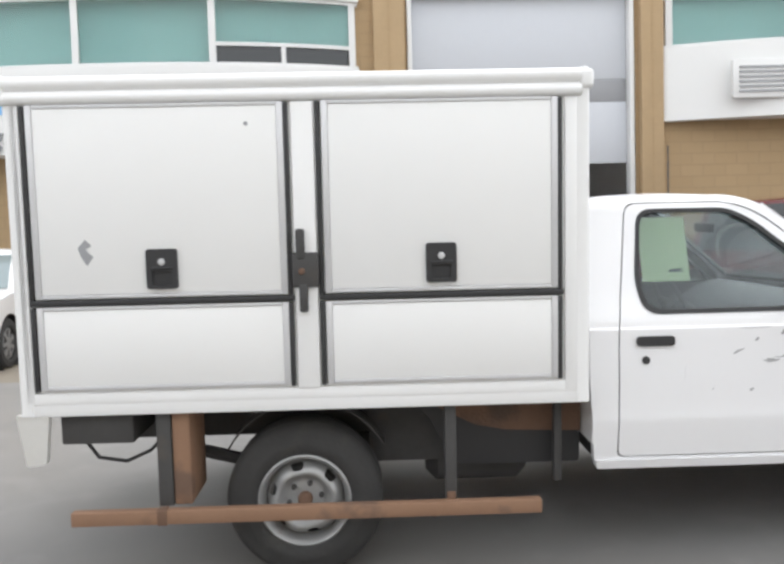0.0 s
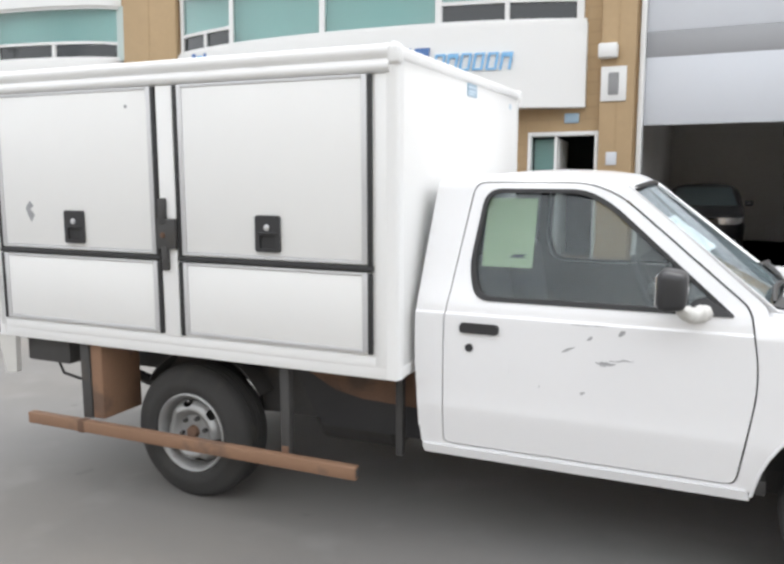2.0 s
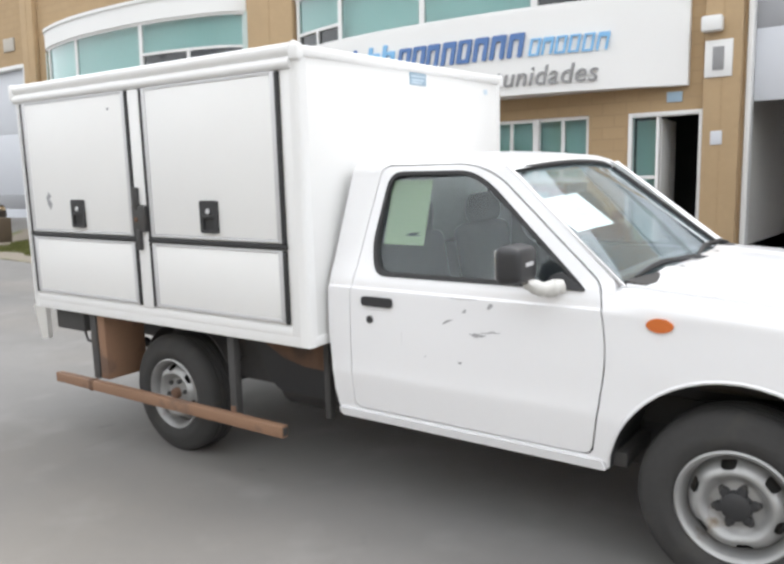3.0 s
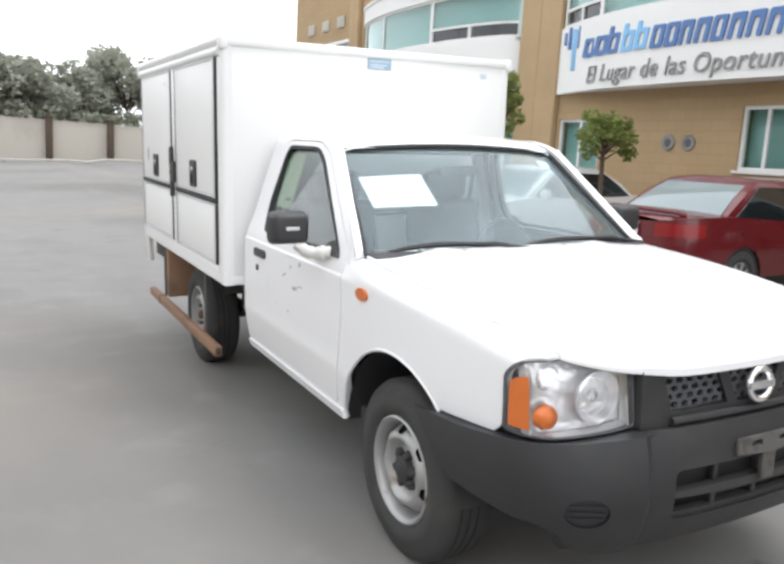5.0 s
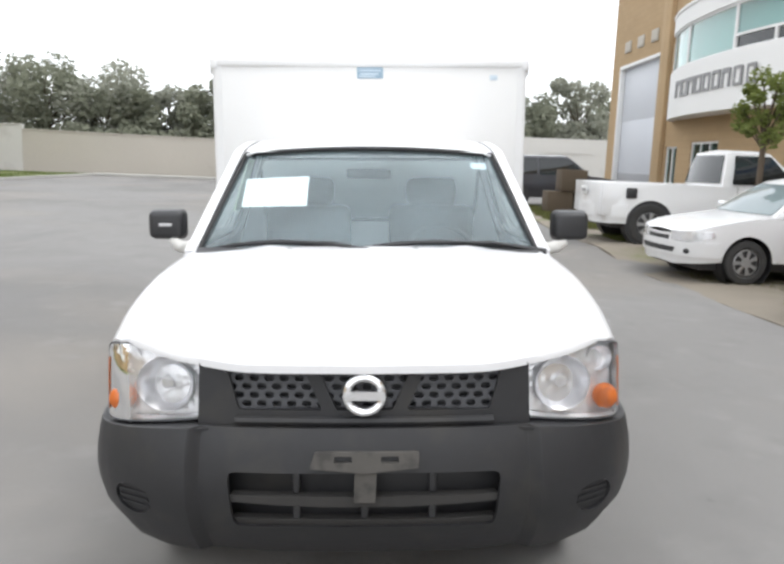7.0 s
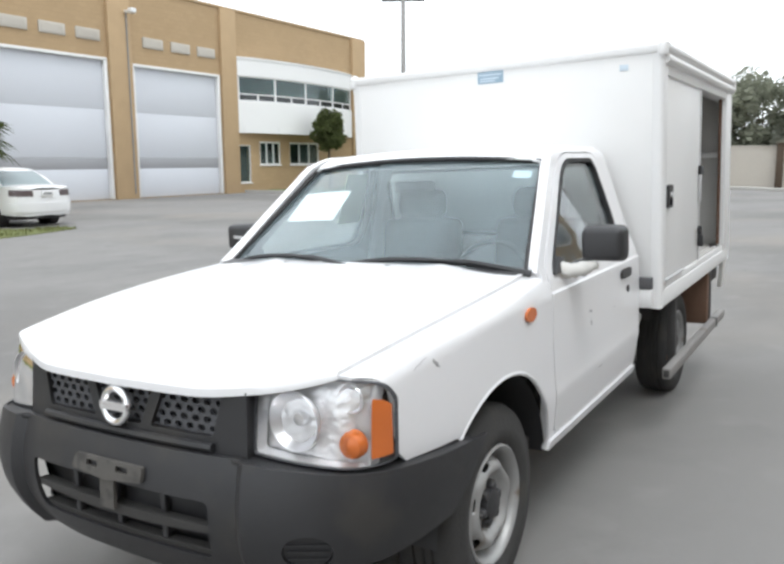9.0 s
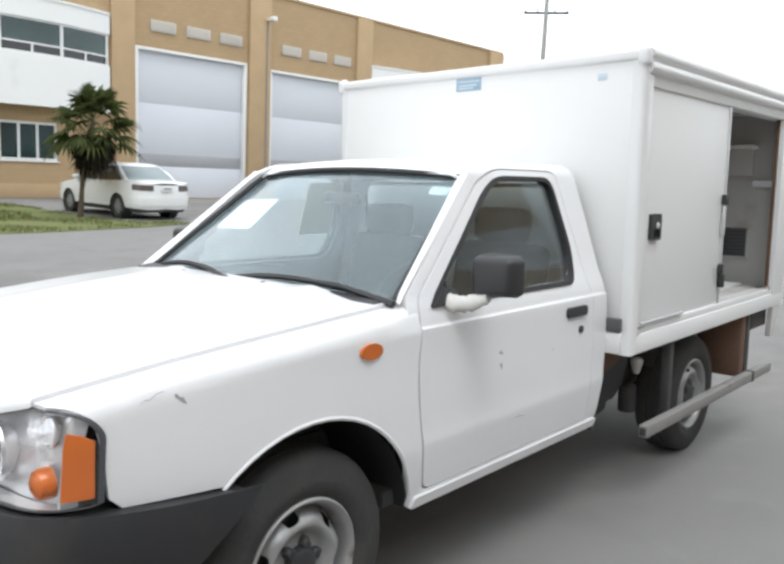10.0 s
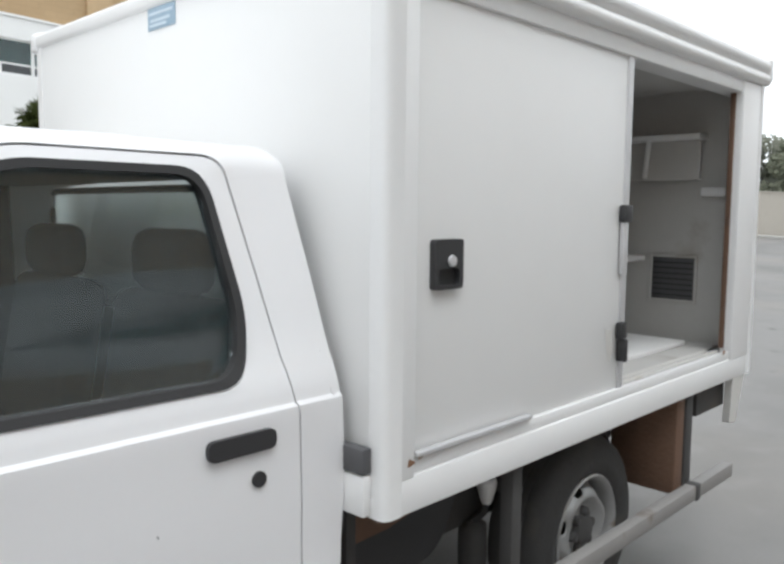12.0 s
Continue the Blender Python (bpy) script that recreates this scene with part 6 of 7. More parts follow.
# vents, lamp, plaques and the house number as a plain bar
for s0 in (-4.91, -4.45):
    v = part("round_vent", add_lathe(BM(), [(0.0, 0.02), (0.10, 0.02), (0.115, 0.03), (0.14, 0.03), (0.15, 0.0)], 24, "y", (s0, 9.2, 1.99)), M["grey_tube"], near_b)
    v.matrix_basis = Matrix.Translation((0, 0, 0))
    bmv = BM()
    add_lathe(bmv, [(0.0, -0.035), (0.10, -0.03), (0.115, -0.04), (0.145, -0.035), (0.15, 0.0)], 24, "y", (s0, 9.2, 1.99))
    part("vent_ring", bmv, M["grey_tube"], v)
    part("vent_bowl", add_lathe(BM(), [(0.0, -0.05), (0.06, -0.05), (0.075, -0.036)], 18, "y", (s0, 9.2, 1.99)), M["grey_patch"], v)
plate = A.box("number_plate", 0.46, 0.86, 0.16, 0.19, 3.05, 3.60, "frame_white", 0.006)
A.box("number_bar", 0.58, 0.74, 0.19, 0.20, 3.15, 3.50, "sign_grey", 0.01, plate)
A.box("wall_lamp", 0.42, 0.72, 0.16, 0.34, 3.72, 3.95, "frame_white", 0.03)
A.box("plaque", 0.58, 0.75, 0.16, 0.18, 2.03, 2.24, "shutter", 0.005)
A.box("plaque", -0.14, 0.10, 0.0, 0.02, 2.74, 2.90, "label_blue", 0.005)
lv = A.box("louvre", 6.45, 7.6, 0.52, 0.60, 3.64, 4.28, "frame_white", 0.01)
for k in range(6):
    A.box("louvre_slat", 6.55, 7.5, 0.60, 0.615, 3.73 + 0.08 * k, 3.77 + 0.08 * k, "shutter_band", 0, lv)
A.box("wall_joint", 5.558, 5.582, 0.0, 0.003, 0.4, 2.95, "grey_patch")
# hall behind the open lifting door, with an unseen rooflight shaft added to brighten it
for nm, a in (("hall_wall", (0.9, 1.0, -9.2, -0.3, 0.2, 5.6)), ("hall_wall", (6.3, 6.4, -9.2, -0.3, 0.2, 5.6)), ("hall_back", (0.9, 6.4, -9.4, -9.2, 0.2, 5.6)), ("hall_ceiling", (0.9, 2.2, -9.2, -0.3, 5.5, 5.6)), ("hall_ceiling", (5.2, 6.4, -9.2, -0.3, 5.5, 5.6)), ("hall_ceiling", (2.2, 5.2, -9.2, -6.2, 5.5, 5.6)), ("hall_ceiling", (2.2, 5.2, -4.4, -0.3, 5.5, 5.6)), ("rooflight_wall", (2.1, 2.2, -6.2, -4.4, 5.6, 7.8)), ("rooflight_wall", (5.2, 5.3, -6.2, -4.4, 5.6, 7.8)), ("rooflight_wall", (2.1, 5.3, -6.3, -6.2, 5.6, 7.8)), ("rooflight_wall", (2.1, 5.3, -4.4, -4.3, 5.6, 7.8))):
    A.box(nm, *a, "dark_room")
A.box("hall_floor", 0.9, 6.4, -9.2, -0.05, 0.30, 0.43, "dark_room")
# room back, floor and ceiling, with their shade put into a near-black colour
A.box("room_back", -18.4, 0.6, -3.2, -3.1, 0.0, 7.7, "room_shade")
A.box("rooms_floor", -18.4, 0.6, -3.2, -0.3, 0.3, 0.45, "room_shade")
A.box("rooms_ceiling", -18.4, 0.6, -3.2, -0.3, 2.95, 3.05, "room_shade")


def bow2(s):
    k = abs(s + 3.96) / 4.16
    return 0.65 * (1 - k**2.4) + 0.105


# company sign: plain marks for the name, lettering for the motto
sign = A.box("sign_symbol", -7.42, -7.30, bow2(-7.36), bow2(-7.36) + 0.03, 3.42, 4.26, "sign_sky", 0.02, None, "blue and grey company sign on the fascia")
for k, (ds, z0, z1) in enumerate(((-0.26, 3.95, 4.20), (-0.13, 3.85, 4.30), (0.15, 3.85, 4.30), (0.28, 3.95, 4.20))):
    A.box("sign_symbol_stroke", -7.36 + ds - 0.045, -7.36 + ds + 0.045, bow2(-7.3), bow2(-7.3) + 0.03, z0, z1, "sign_blue", 0.02, sign)
A.bars(-6.95, -5.75, 3.62, 4.12, "sign_blue", 3, bow2, 0.18, 3, sign)
A.bars(-5.72, -5.0, 3.62, 4.12, "sign_sky", 2, bow2, 0.18, 4, sign)
A.bars(-4.95, -2.35, 3.60, 4.14, "sign_blue", 8, bow2, 0.18, 5, sign)
A.bars(-2.28, -0.95, 3.60, 3.98, "sign_sky", 6, bow2, 0.18, 6, sign, "sign_mark", 0.20, 0.0)
def lettering(text):
    """Slanted raised lettering in the x-y plane."""
    cu = bpy.data.curves.new("lettering", "FONT")
    cu.body = text
    cu.size = 0.46
    cu.extrude = 0.012
    cu.shear = 0.2
    cu.space_character = 1.06
    ob = new("lettering", cu)
    bpy.context.view_layer.update()
    me = bpy.data.meshes.new_from_object(ob.evaluated_get(bpy.context.evaluated_depsgraph_get()))
    bpy.data.objects.remove(ob)
    return me, max(v.co.x for v in me.vertices)


words = ["El", "Lugar", "de", "las", "Oportunidades"]
whole = lettering(" ".join(words))[1]
for k, word in enumerate(words):
    me, wide = lettering(word)
    start = lettering(" ".join(words[:k + 1]))[1] - wide
    for v in me.vertices:
        q = -6.75 + (start + v.co.x) / whole * 5.65
        v.co = (q, 9.2 - bow2(q) - 0.022 - v.co.z, 3.12 + v.co.y)
    me.materials.clear()
    me.materials.append(M["sign_grey"])
    word_ob = new("motto_word", me)
    word_ob.parent = sign
    word_ob["label"] = "grey slanted lettering on the fascia"


def bow1(s):
    k = abs(s + 13.85) / 4.35
    return 0.75 * (1 - k**2.4) + 0.105


A.bars(-16.0, -11.4, 3.54, 4.16, "sign_grey", 9, bow1, 0.0, 9, None, "name_mark", 0.20, 0.0)

# the far offices across the yard
far_b = thing("office_building", pose(0, 0, 0), "long tan office building with white lifting doors and bays", "building")
C = Facade(far_b, -25.6, 1)
holesC = [(-16.3, -11.15, 0.0, 5.85), (-22.9, -17.75, 0.0, 5.75), (-8.0, -5.3, 1.33, 2.70), (-4.4, -1.7, 1.33, 2.70), (-25.1, -24.0, 0.5, 2.45), (-27.5, -25.8, 1.4, 2.65), (-31, -28.3, 1.4, 2.65)]
C.wall("wall", -35.8, 26, -0.2, 9.0, holesC, "stone", label="tan split-faced block wall")
C.box("wall_cap", -35.85, 26.05, -0.35, 0.06, 9.0, 9.12, "stone_pale", 0.01)
C.box("roof", -35.8, 26, -26, -0.3, 8.6, 8.7, "roofing")
C.box("wall", -35.8, -35.5, -26, -0.3, -0.2, 9.0, "stone")
C.box("wall", -35.8, 26, -26.3, -26, -0.2, 9.0, "stone")
for a, b in ((-11.0, -10.05), (-17.6, -16.45), (-24.1, -23.05), (-35.8, -34.4)):
    C.box("pier", a, b, 0.0, 0.16, -0.1, 8.98, "stone_pale", 0.01)
C.shutter(-16.25, -11.2, 0.02, 5.8, (1.3, 1.78))
C.shutter(-22.85, -17.8, 0.02, 5.7, (1.3, 1.78))
for base in (-22.7, -16.1):
    for k in range(3):
        a = base + 1.62 * k
        C.box("square_light", a, a + 1.15, 0.0, 0.06, 6.55, 7.0, "wall_paint", 0.02)
        C.box("square_light_pane", a + 0.12, a + 1.03, 0.06, 0.066, 6.65, 6.90, "wall_paint", 0.0)
C.bay(-10.0, -1.4, 3.22, 6.82, 4.95, 6.12, 0.7, (-7.95, -5.8, -3.6), (0, 1, 2, 3), "room_shade")
C.bay(-34.3, -24.1, 3.05, 6.75, 4.65, 5.9, 0.7, (-31.6, -28.9, -26.5), (0, 1, 2, 3), "room_shade")
C.bay(0.5, 9.0, 3.22, 6.82, 4.95, 6.12, 0.7, (2.6, 4.7, 6.8), (0, 1, 2, 3), "room_shade")
C.window(-8.0, -5.3, 1.33, 2.70, (-7.3, -6.65, -6.0), blind="room_shade", w=0.09)
C.window(-4.4, -1.7, 1.33, 2.70, (-3.7, -3.05, -2.4), blind="room_shade", w=0.09)
C.window(-25.1, -24.0, 0.5, 2.45, (), blind="room_shade")
C.window(-27.5, -25.8, 1.4, 2.65, (-26.95, -26.4), blind="room_shade", w=0.09)
C.window(-31, -28.3, 1.4, 2.65, (-30.1, -29.2), blind="room_shade", w=0.09)
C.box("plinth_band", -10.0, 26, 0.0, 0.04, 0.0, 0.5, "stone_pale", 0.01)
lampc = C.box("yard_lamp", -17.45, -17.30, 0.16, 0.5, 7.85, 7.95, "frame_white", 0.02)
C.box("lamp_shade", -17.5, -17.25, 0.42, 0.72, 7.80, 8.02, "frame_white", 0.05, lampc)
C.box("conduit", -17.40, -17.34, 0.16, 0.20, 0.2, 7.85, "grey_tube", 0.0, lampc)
# one near-black sheet painted as the dim rooms behind the far windows
C.box("room_back", -35.4, 10, -3.2, -3.1, 0.0, 8.5, "room_shade")


# ---- parked cars ----
def car(name, label, m, L, W, paint, front_x, rear_x, belt, deck, cabin, roof_z, wheel_r, kind="sedan", tail="red_lens", group="cars parked by the offices"):
    """A parked car heading along +x, its middle at the origin. deck: the top line of bonnet and boot; cabin: foot and top of the screens."""
    root = thing(name, m, label, "car", group)
    w, h = W / 2, L / 2
    plan = [(h, 0), (h - 0.015, 0.35 * w), (h - 0.06, 0.65 * w), (h - 0.16, 0.86 * w), (h - 0.36, 0.97 * w), (h - 0.7, w), (0.0, w * 1.005), (-h + 0.6, w * 0.99), (-h + 0.28, 0.95 * w), (-h + 0.12, 0.85 * w), (-h + 0.04, 0.62 * w), (-h + 0.01, 0.35 * w), (-h, 0)]
    us = [0.0]
    for p, q in zip(plan, plan[1:]):
        us.append(us[-1] + math.dist(p, q))
    tx, ty = [(u, p[0]) for u, p in zip(us, plan)], [(u, p[1]) for u, p in zip(us, plan)]
    U = us[-1]

    def u_at(x):
        return lerp(sorted((p[0], u) for u, p in zip(us, plan)), x)

    def top(x):
        return smooth(deck, x)

    def tuck(z):
        return smooth([(0.15, 0.93), (0.3, 0.98), (0.5, 1.0), (0.7, 0.995), (1.0, 0.955)], z)

    def skin(sg, lift=0.0):
        def where(u, v, d):
            px, py = smooth(tx, u), smooth(ty, u)
            k = tuck(v)
            n = Vector((px / h if abs(px) > h - 0.5 else 0, py / w, 0))
            n = n.normalized() if n.length else Vector((1, 0, 0))
            p = Vector((px * (1 - (1 - k) * 0.35), py * k, v)) + n * (lift - d)
            return Vector((p.x, sg * max(0.0, p.y), p.z))
        return where

    lo = 0.19 if kind == "sedan" else 0.30
    ar = wheel_r + 0.055
    for sg in (-1, 1):
        outline = []
        n = 40
        for i in range(n + 1):
            u = U * i / n
            outline.append((u, top(smooth(tx, u)) - 0.015))
        low = [(U, lo + 0.08), (U - 0.4, lo + 0.06)]
        for cx in (rear_x, front_x):
            uc = u_at(cx)
            low += [(uc + ar * math.cos(a), wheel_r + ar * math.sin(a)) for a in [math.pi * k / 14 for k in range(15)] if wheel_r + ar * math.sin(a) > lo]
        low += [(0.4, lo + 0.04), (0, lo + 0.06)]
        bm = panel(outline + low, skin(sg), 0.012, (), lengths(0, U, 44), [0.3, 0.4, 0.5, 0.6, 0.7, 0.8, 0.9])
        side = part("body_side", bm, M[paint], root)
        for cx in (rear_x, front_x):
            part("wheel_liner", add_lathe(BM(), [(ar + 0.004, 0.02), (ar + 0.004, -0.22), (0.02, -0.22)], 28, "y", (cx, 0, wheel_r)), M["plastic_dark"], root).matrix_basis = Matrix.Translation((0, sg * (w - 0.03) if sg > 0 else -(w - 0.25), 0))
        # door lines, handles, rub strip, lamps
        for x in (cabin[0] - 0.10, (cabin[0] + cabin[3]) / 2 - 0.05, cabin[3] + 0.25):
            u = u_at(x)
            part("door_gap", panel([(u - 0.004, lo + 0.12), (u - 0.004, belt - 0.02), (u + 0.004, belt - 0.02), (u + 0.004, lo + 0.12)], skin(sg, 0.002), 0.002), M["rubber"], side)
        for x in ((cabin[0] + cabin[3]) / 2 + 0.08, cabin[3] + 0.4):
            u = u_at(x)
            part("door_handle", panel(rounded([(u - 0.08, belt - 0.14), (u - 0.08, belt - 0.11), (u + 0.08, belt - 0.11), (u + 0.08, belt - 0.14)], 0.01), skin(sg, 0.015), 0.02), M[paint], side)
        zf = top(h - 0.25)
        fl = rounded([(0.42 * w, zf - 0.20), (0.40 * w, zf - 0.07), (u_at(h - 0.38), zf - 0.05), (u_at(h - 0.40), zf - 0.13), (0.8 * w, zf - 0.20)], 0.02)
        part("headlamp", panel(fl, skin(sg, 0.006), 0.02, (), lengths(0.4 * w, w + 0.3, 8)), M["lamp_back"], root)
        part("headlamp_glass", panel(fl, skin(sg, 0.012), 0.003, (), lengths(0.4 * w, w + 0.3, 8)), M["clear"], root, shadow=False)
        zr = top(-h + 0.2)
        if kind == "sedan":
            tl = rounded([(U - 0.44 * w, zr - 0.24), (U - 0.44 * w, zr - 0.09), (u_at(-h + 0.33), zr - 0.07), (u_at(-h + 0.33), zr - 0.22)], 0.02)
        else:
            tl = rounded([(U - 0.80 * w, zr - 0.36), (U - 0.80 * w, zr - 0.06), (u_at(-h + 0.2), zr - 0.06), (u_at(-h + 0.2), zr - 0.36)], 0.02)
        part("tail_lamp", panel(tl, skin(sg, 0.008), 0.02, (), lengths(U - 1.2 * w, U, 8)), M[tail], root)
    # bumpers, plate, grille
    ring = lambda z0, z1: [(0.0, z0), (0.0, z1), (u_at(h - 0.5), z1), (u_at(h - 0.5), z0)]
    for sg in (-1, 1):
        part("front_bumper", panel(ring(lo + 0.16, lo + 0.36), skin(sg, 0.022), 0.03, (), lengths(0, 1.2, 10)), M[paint], root)
        part("air_intake", panel([(0, lo + 0.20), (0, lo + 0.27), (0.55 * w, lo + 0.27), (0.5 * w, lo + 0.20)], skin(sg, 0.026), 0.003, (), lengths(0, w, 6)), M["plastic_dark"], root)
        part("fog_lamp", panel(circle(0.78 * w, lo + 0.235, 0.045, 12, 0.035), skin(sg, 0.027), 0.004), M["plastic_dark"], root)
        part("grille", panel(rounded([(0, top(h) - 0.16), (0, top(h) - 0.05), (0.36 * w, top(h) - 0.05), (0.32 * w, top(h) - 0.16)], 0.01), skin(sg, 0.008), 0.004), M["plastic_dark"], root)
        part("rear_bumper", panel([(U, lo + 0.16), (U, lo + 0.38), (u_at(-h + 0.5), lo + 0.38), (u_at(-h + 0.5), lo + 0.16)], skin(sg, 0.024), 0.03, (), lengths(U - 1.2, U, 10)), M[paint], root)
    part("number_plate", box(-h - 0.035, -h - 0.015, -0.17, 0.17, top(-h + 0.2) - 0.24, top(-h + 0.2) - 0.10, 0.005), M["frame_white"], root)
    part("plate_bar", box(-h - 0.038, -h - 0.0355, -0.12, 0.12, top(-h + 0.2) - 0.195, top(-h + 0.2) - 0.145), M["sign_grey"], root)

    def deck_sheet(x0, x1, nm):
        def where(a, b):
            x = x0 + (x1 - x0) * a
            yy = lerp(sorted((p[0], p[1]) for p in plan[1:-1]), x) * tuck(top(x)) if abs(x) < h - 0.02 else 0.30 * w
            y = (2 * b - 1)
            return Vector((x, y * yy, top(x) - 0.012 + 0.035 * (1 - abs(y) ** 2.5)))
        return part(nm, grid_sheet(14, 12, where, 0.01), M[paint], root)

    deck_sheet(h - 0.03, cabin[0] - 0.25, "bonnet")
    if kind == "pickup":
        x0, x1, z = cabin[3] - 0.05, -h + 0.05, top(-1.0)
        part("bed_floor", box(x1, x0, -w * 0.9, w * 0.9, 0.50, 0.54), M[paint], root)
        for sg in (-1, 1):
            part("bed_side", box(x1, x0, sg * w * 0.86, sg * w * 0.955, 0.5, z - 0.01, 0.012), M[paint], root)
        part("tailgate", box(x1 - 0.03, x1 + 0.03, -w * 0.9, w * 0.9, 0.5, z - 0.01, 0.012), M[paint], root)
    elif kind == "sedan":
        deck_sheet(cabin[3] + 0.30, -h + 0.03, "boot_lid")
    # cabin: posts and roof, with glass set into it
    xa, xb, xc, xd = cabin
    yb, yt = w * 0.915, w * 0.70
    zb0 = belt - 0.03
    bm = BM()
    ring_pts = []
    for t, z, y in ((0, zb0, yb), (0.5, (zb0 + roof_z) / 2 + 0.03, (yb + yt) / 2 + 0.03), (0.92, roof_z - 0.035, yt + 0.01), (1.0, roof_z, yt - 0.12)):
        fx, rx = xa + (xb - xa) * min(t, 0.92) / 0.92 - (0.12 if t == 1 else 0), xd + (xc - xd) * min(t, 0.92) / 0.92 + (0.12 if t == 1 else 0)
        row = []
        for k in range(9):
            q = 2 * k / 8 - 1
            row.append((fx + 0.14 * (1 - q * q) * (1 - 0.6 * t), q * y, z + (0.02 * (1 - q * q) if t == 1 else 0)))
        for k in range(1, 8):
            row.append((fx + (rx - fx) * k / 8, y * (1 + 0.02 * math.sin(math.pi * k / 8)), z))
        for k in range(9):
            q = 1 - 2 * k / 8
            row.append((rx - 0.10 * (1 - q * q) * (1 - 0.6 * t), q * y, z + (0.02 * (1 - q * q) if t == 1 else 0)))
        for k in range(1, 8):
            row.append((rx + (fx - rx) * k / 8, -y * (1 + 0.02 * math.sin(math.pi * k / 8)), z))
        ring_pts.append([bm.verts.new(p) for p in row])
    n = len(ring_pts[0])
    for a, b in zip(ring_pts, ring_pts[1:]):
        for k in range(n):
            bm.faces.new((a[k], a[(k + 1) % n], b[(k + 1) % n], b[k]))
    bmesh.ops.triangle_fill(bm, edges=[e for e in bm.edges if len(e.link_faces) == 1 and all(abs(v.co.z - roof_z) < 0.05 for v in e.verts)], use_beauty=True)
    cab = part("cabin", bm, M[paint], root, sharp=45)

    def glass_side(sg):
        def where(u, v, d):
            t = (v - zb0) / (roof_z - 0.035 - zb0)
            y = yb + (yt + 0.01 - yb) * t + 0.036 * math.sin(math.pi * min(1, max(0, t)))
            return Vector((u, sg * (y + 0.036 - d), v))
        return where

    z0, z1 = belt + 0.02, roof_z - 0.085
    k0, k1 = (z0 - zb0) / (roof_z - 0.035 - zb0), (z1 - zb0) / (roof_z - 0.035 - zb0)
    f0, f1 = xa + (xb - xa) * k0 - 0.10, xa + (xb - xa) * k1 - 0.05
    r0, r1 = xd + (xc - xd) * k0 + 0.10, xd + (xc - xd) * k1 + 0.07
    mid = (xb + xc) / 2 + 0.08
    for sg in (-1, 1):
        quads = [[(mid + 0.035, z0), (mid + 0.035, z1), (f1, z1), (f0, z0)]]
        if kind != "pickup":
            quads.append([(mid - 0.035, z0), (mid - 0.035, z1), (r1, z1), (r0, z0)])
        else:
            quads = [[(r0 + 0.05, z0), (r1 + 0.05, z1), (f1, z1), (f0, z0)]]
        for q in quads:
            part("side_window", panel(rounded(q, 0.04), glass_side(sg), 0.01, (), (), lengths(z0, z1, 3)), M["dark_glass"], cab)
        part("door_mirror", box(f0 - 0.16, f0 - 0.03, sg * (w + 0.0), sg * (w + 0.17), belt + 0.0, belt + 0.13, 0.035, 3), M[paint], cab)

    def screen(front):
        xf0, xf1 = (xa, xb) if front else (xd, xc)
        sgn = 1 if front else -1
        def where(a, b):
            t = 0.10 + 0.82 * a
            q = (2 * b - 1)
            z = zb0 + (roof_z - 0.035 - zb0) * t
            y = (yb + (yt - yb) * t - 0.05) * q
            x = xf0 + (xf1 - xf0) * lerp([(0, 0), ((0.5 * (roof_z - zb0) + 0.03) / (roof_z - 0.035 - zb0), 0.543), (1, 1)], t) + sgn * ((0.14 if front else 0.10) * (1 - 0.8 * q * q) * (1 - 0.6 * t) + 0.022)
            return Vector((x, y, z))
        return grid_sheet(6, 12, where, 0.006)

    part("windscreen", screen(True), M["car_screen"], cab)
    part("rear_window", screen(False), M["dark_glass" if kind == "pickup" else "car_screen"], cab)
    part("underbody", box(-h + 0.25, h - 0.25, -w * 0.82, w * 0.82, lo - 0.02, lo + 0.22, 0.03), M["plastic_dark"], root)
    for cx in (front_x, rear_x):
        for sg in (-1, 1):
            hub = new("wheel")
            hub.empty_display_size = 0.1
            hub.parent = root
            hub.matrix_basis = pose(cx, sg * (w - 0.015), wheel_r, 0, 0, 180 if sg > 0 else 0)
            R = wheel_r
            part("tyre", add_lathe(BM(), [(R * 0.63, 0.01), (R * 0.72, -0.004), (R * 0.93, 0.0), (R, 0.025), (R, 0.17), (R * 0.9, 0.195), (R * 0.63, 0.19)], 36), M["tyre"], hub)
            def face(u, v, d, R=R):
                r = math.hypot(u, v) / R
                return Vector((u, 0.012 + 0.03 * max(0, 0.5 - abs(r - 0.3)) * 0 + (0.02 if r > 0.6 else 0.0) + 0.03 * (r < 0.12) * -0.3 + d, v))
            slots = []
            for k in range(7):
                a = 2 * math.pi * k / 7
                c, sn = math.cos(a), math.sin(a)
                slots.append([(c * px - sn * py, sn * px + c * py) for px, py in ((0.24 * R, -0.05 * R), (0.54 * R, -0.15 * R), (0.54 * R, 0.15 * R), (0.24 * R, 0.05 * R))])
            rim = part("rim", panel(circle(0, 0, R * 0.64, 36), face, 0.02, slots), M["steel"], hub)
            part("brake_disc", add_lathe(BM(), [(0.0, 0.05), (R * 0.6, 0.05), (R * 0.6, 0.09)], 24), M["chassis"], hub)
    return root


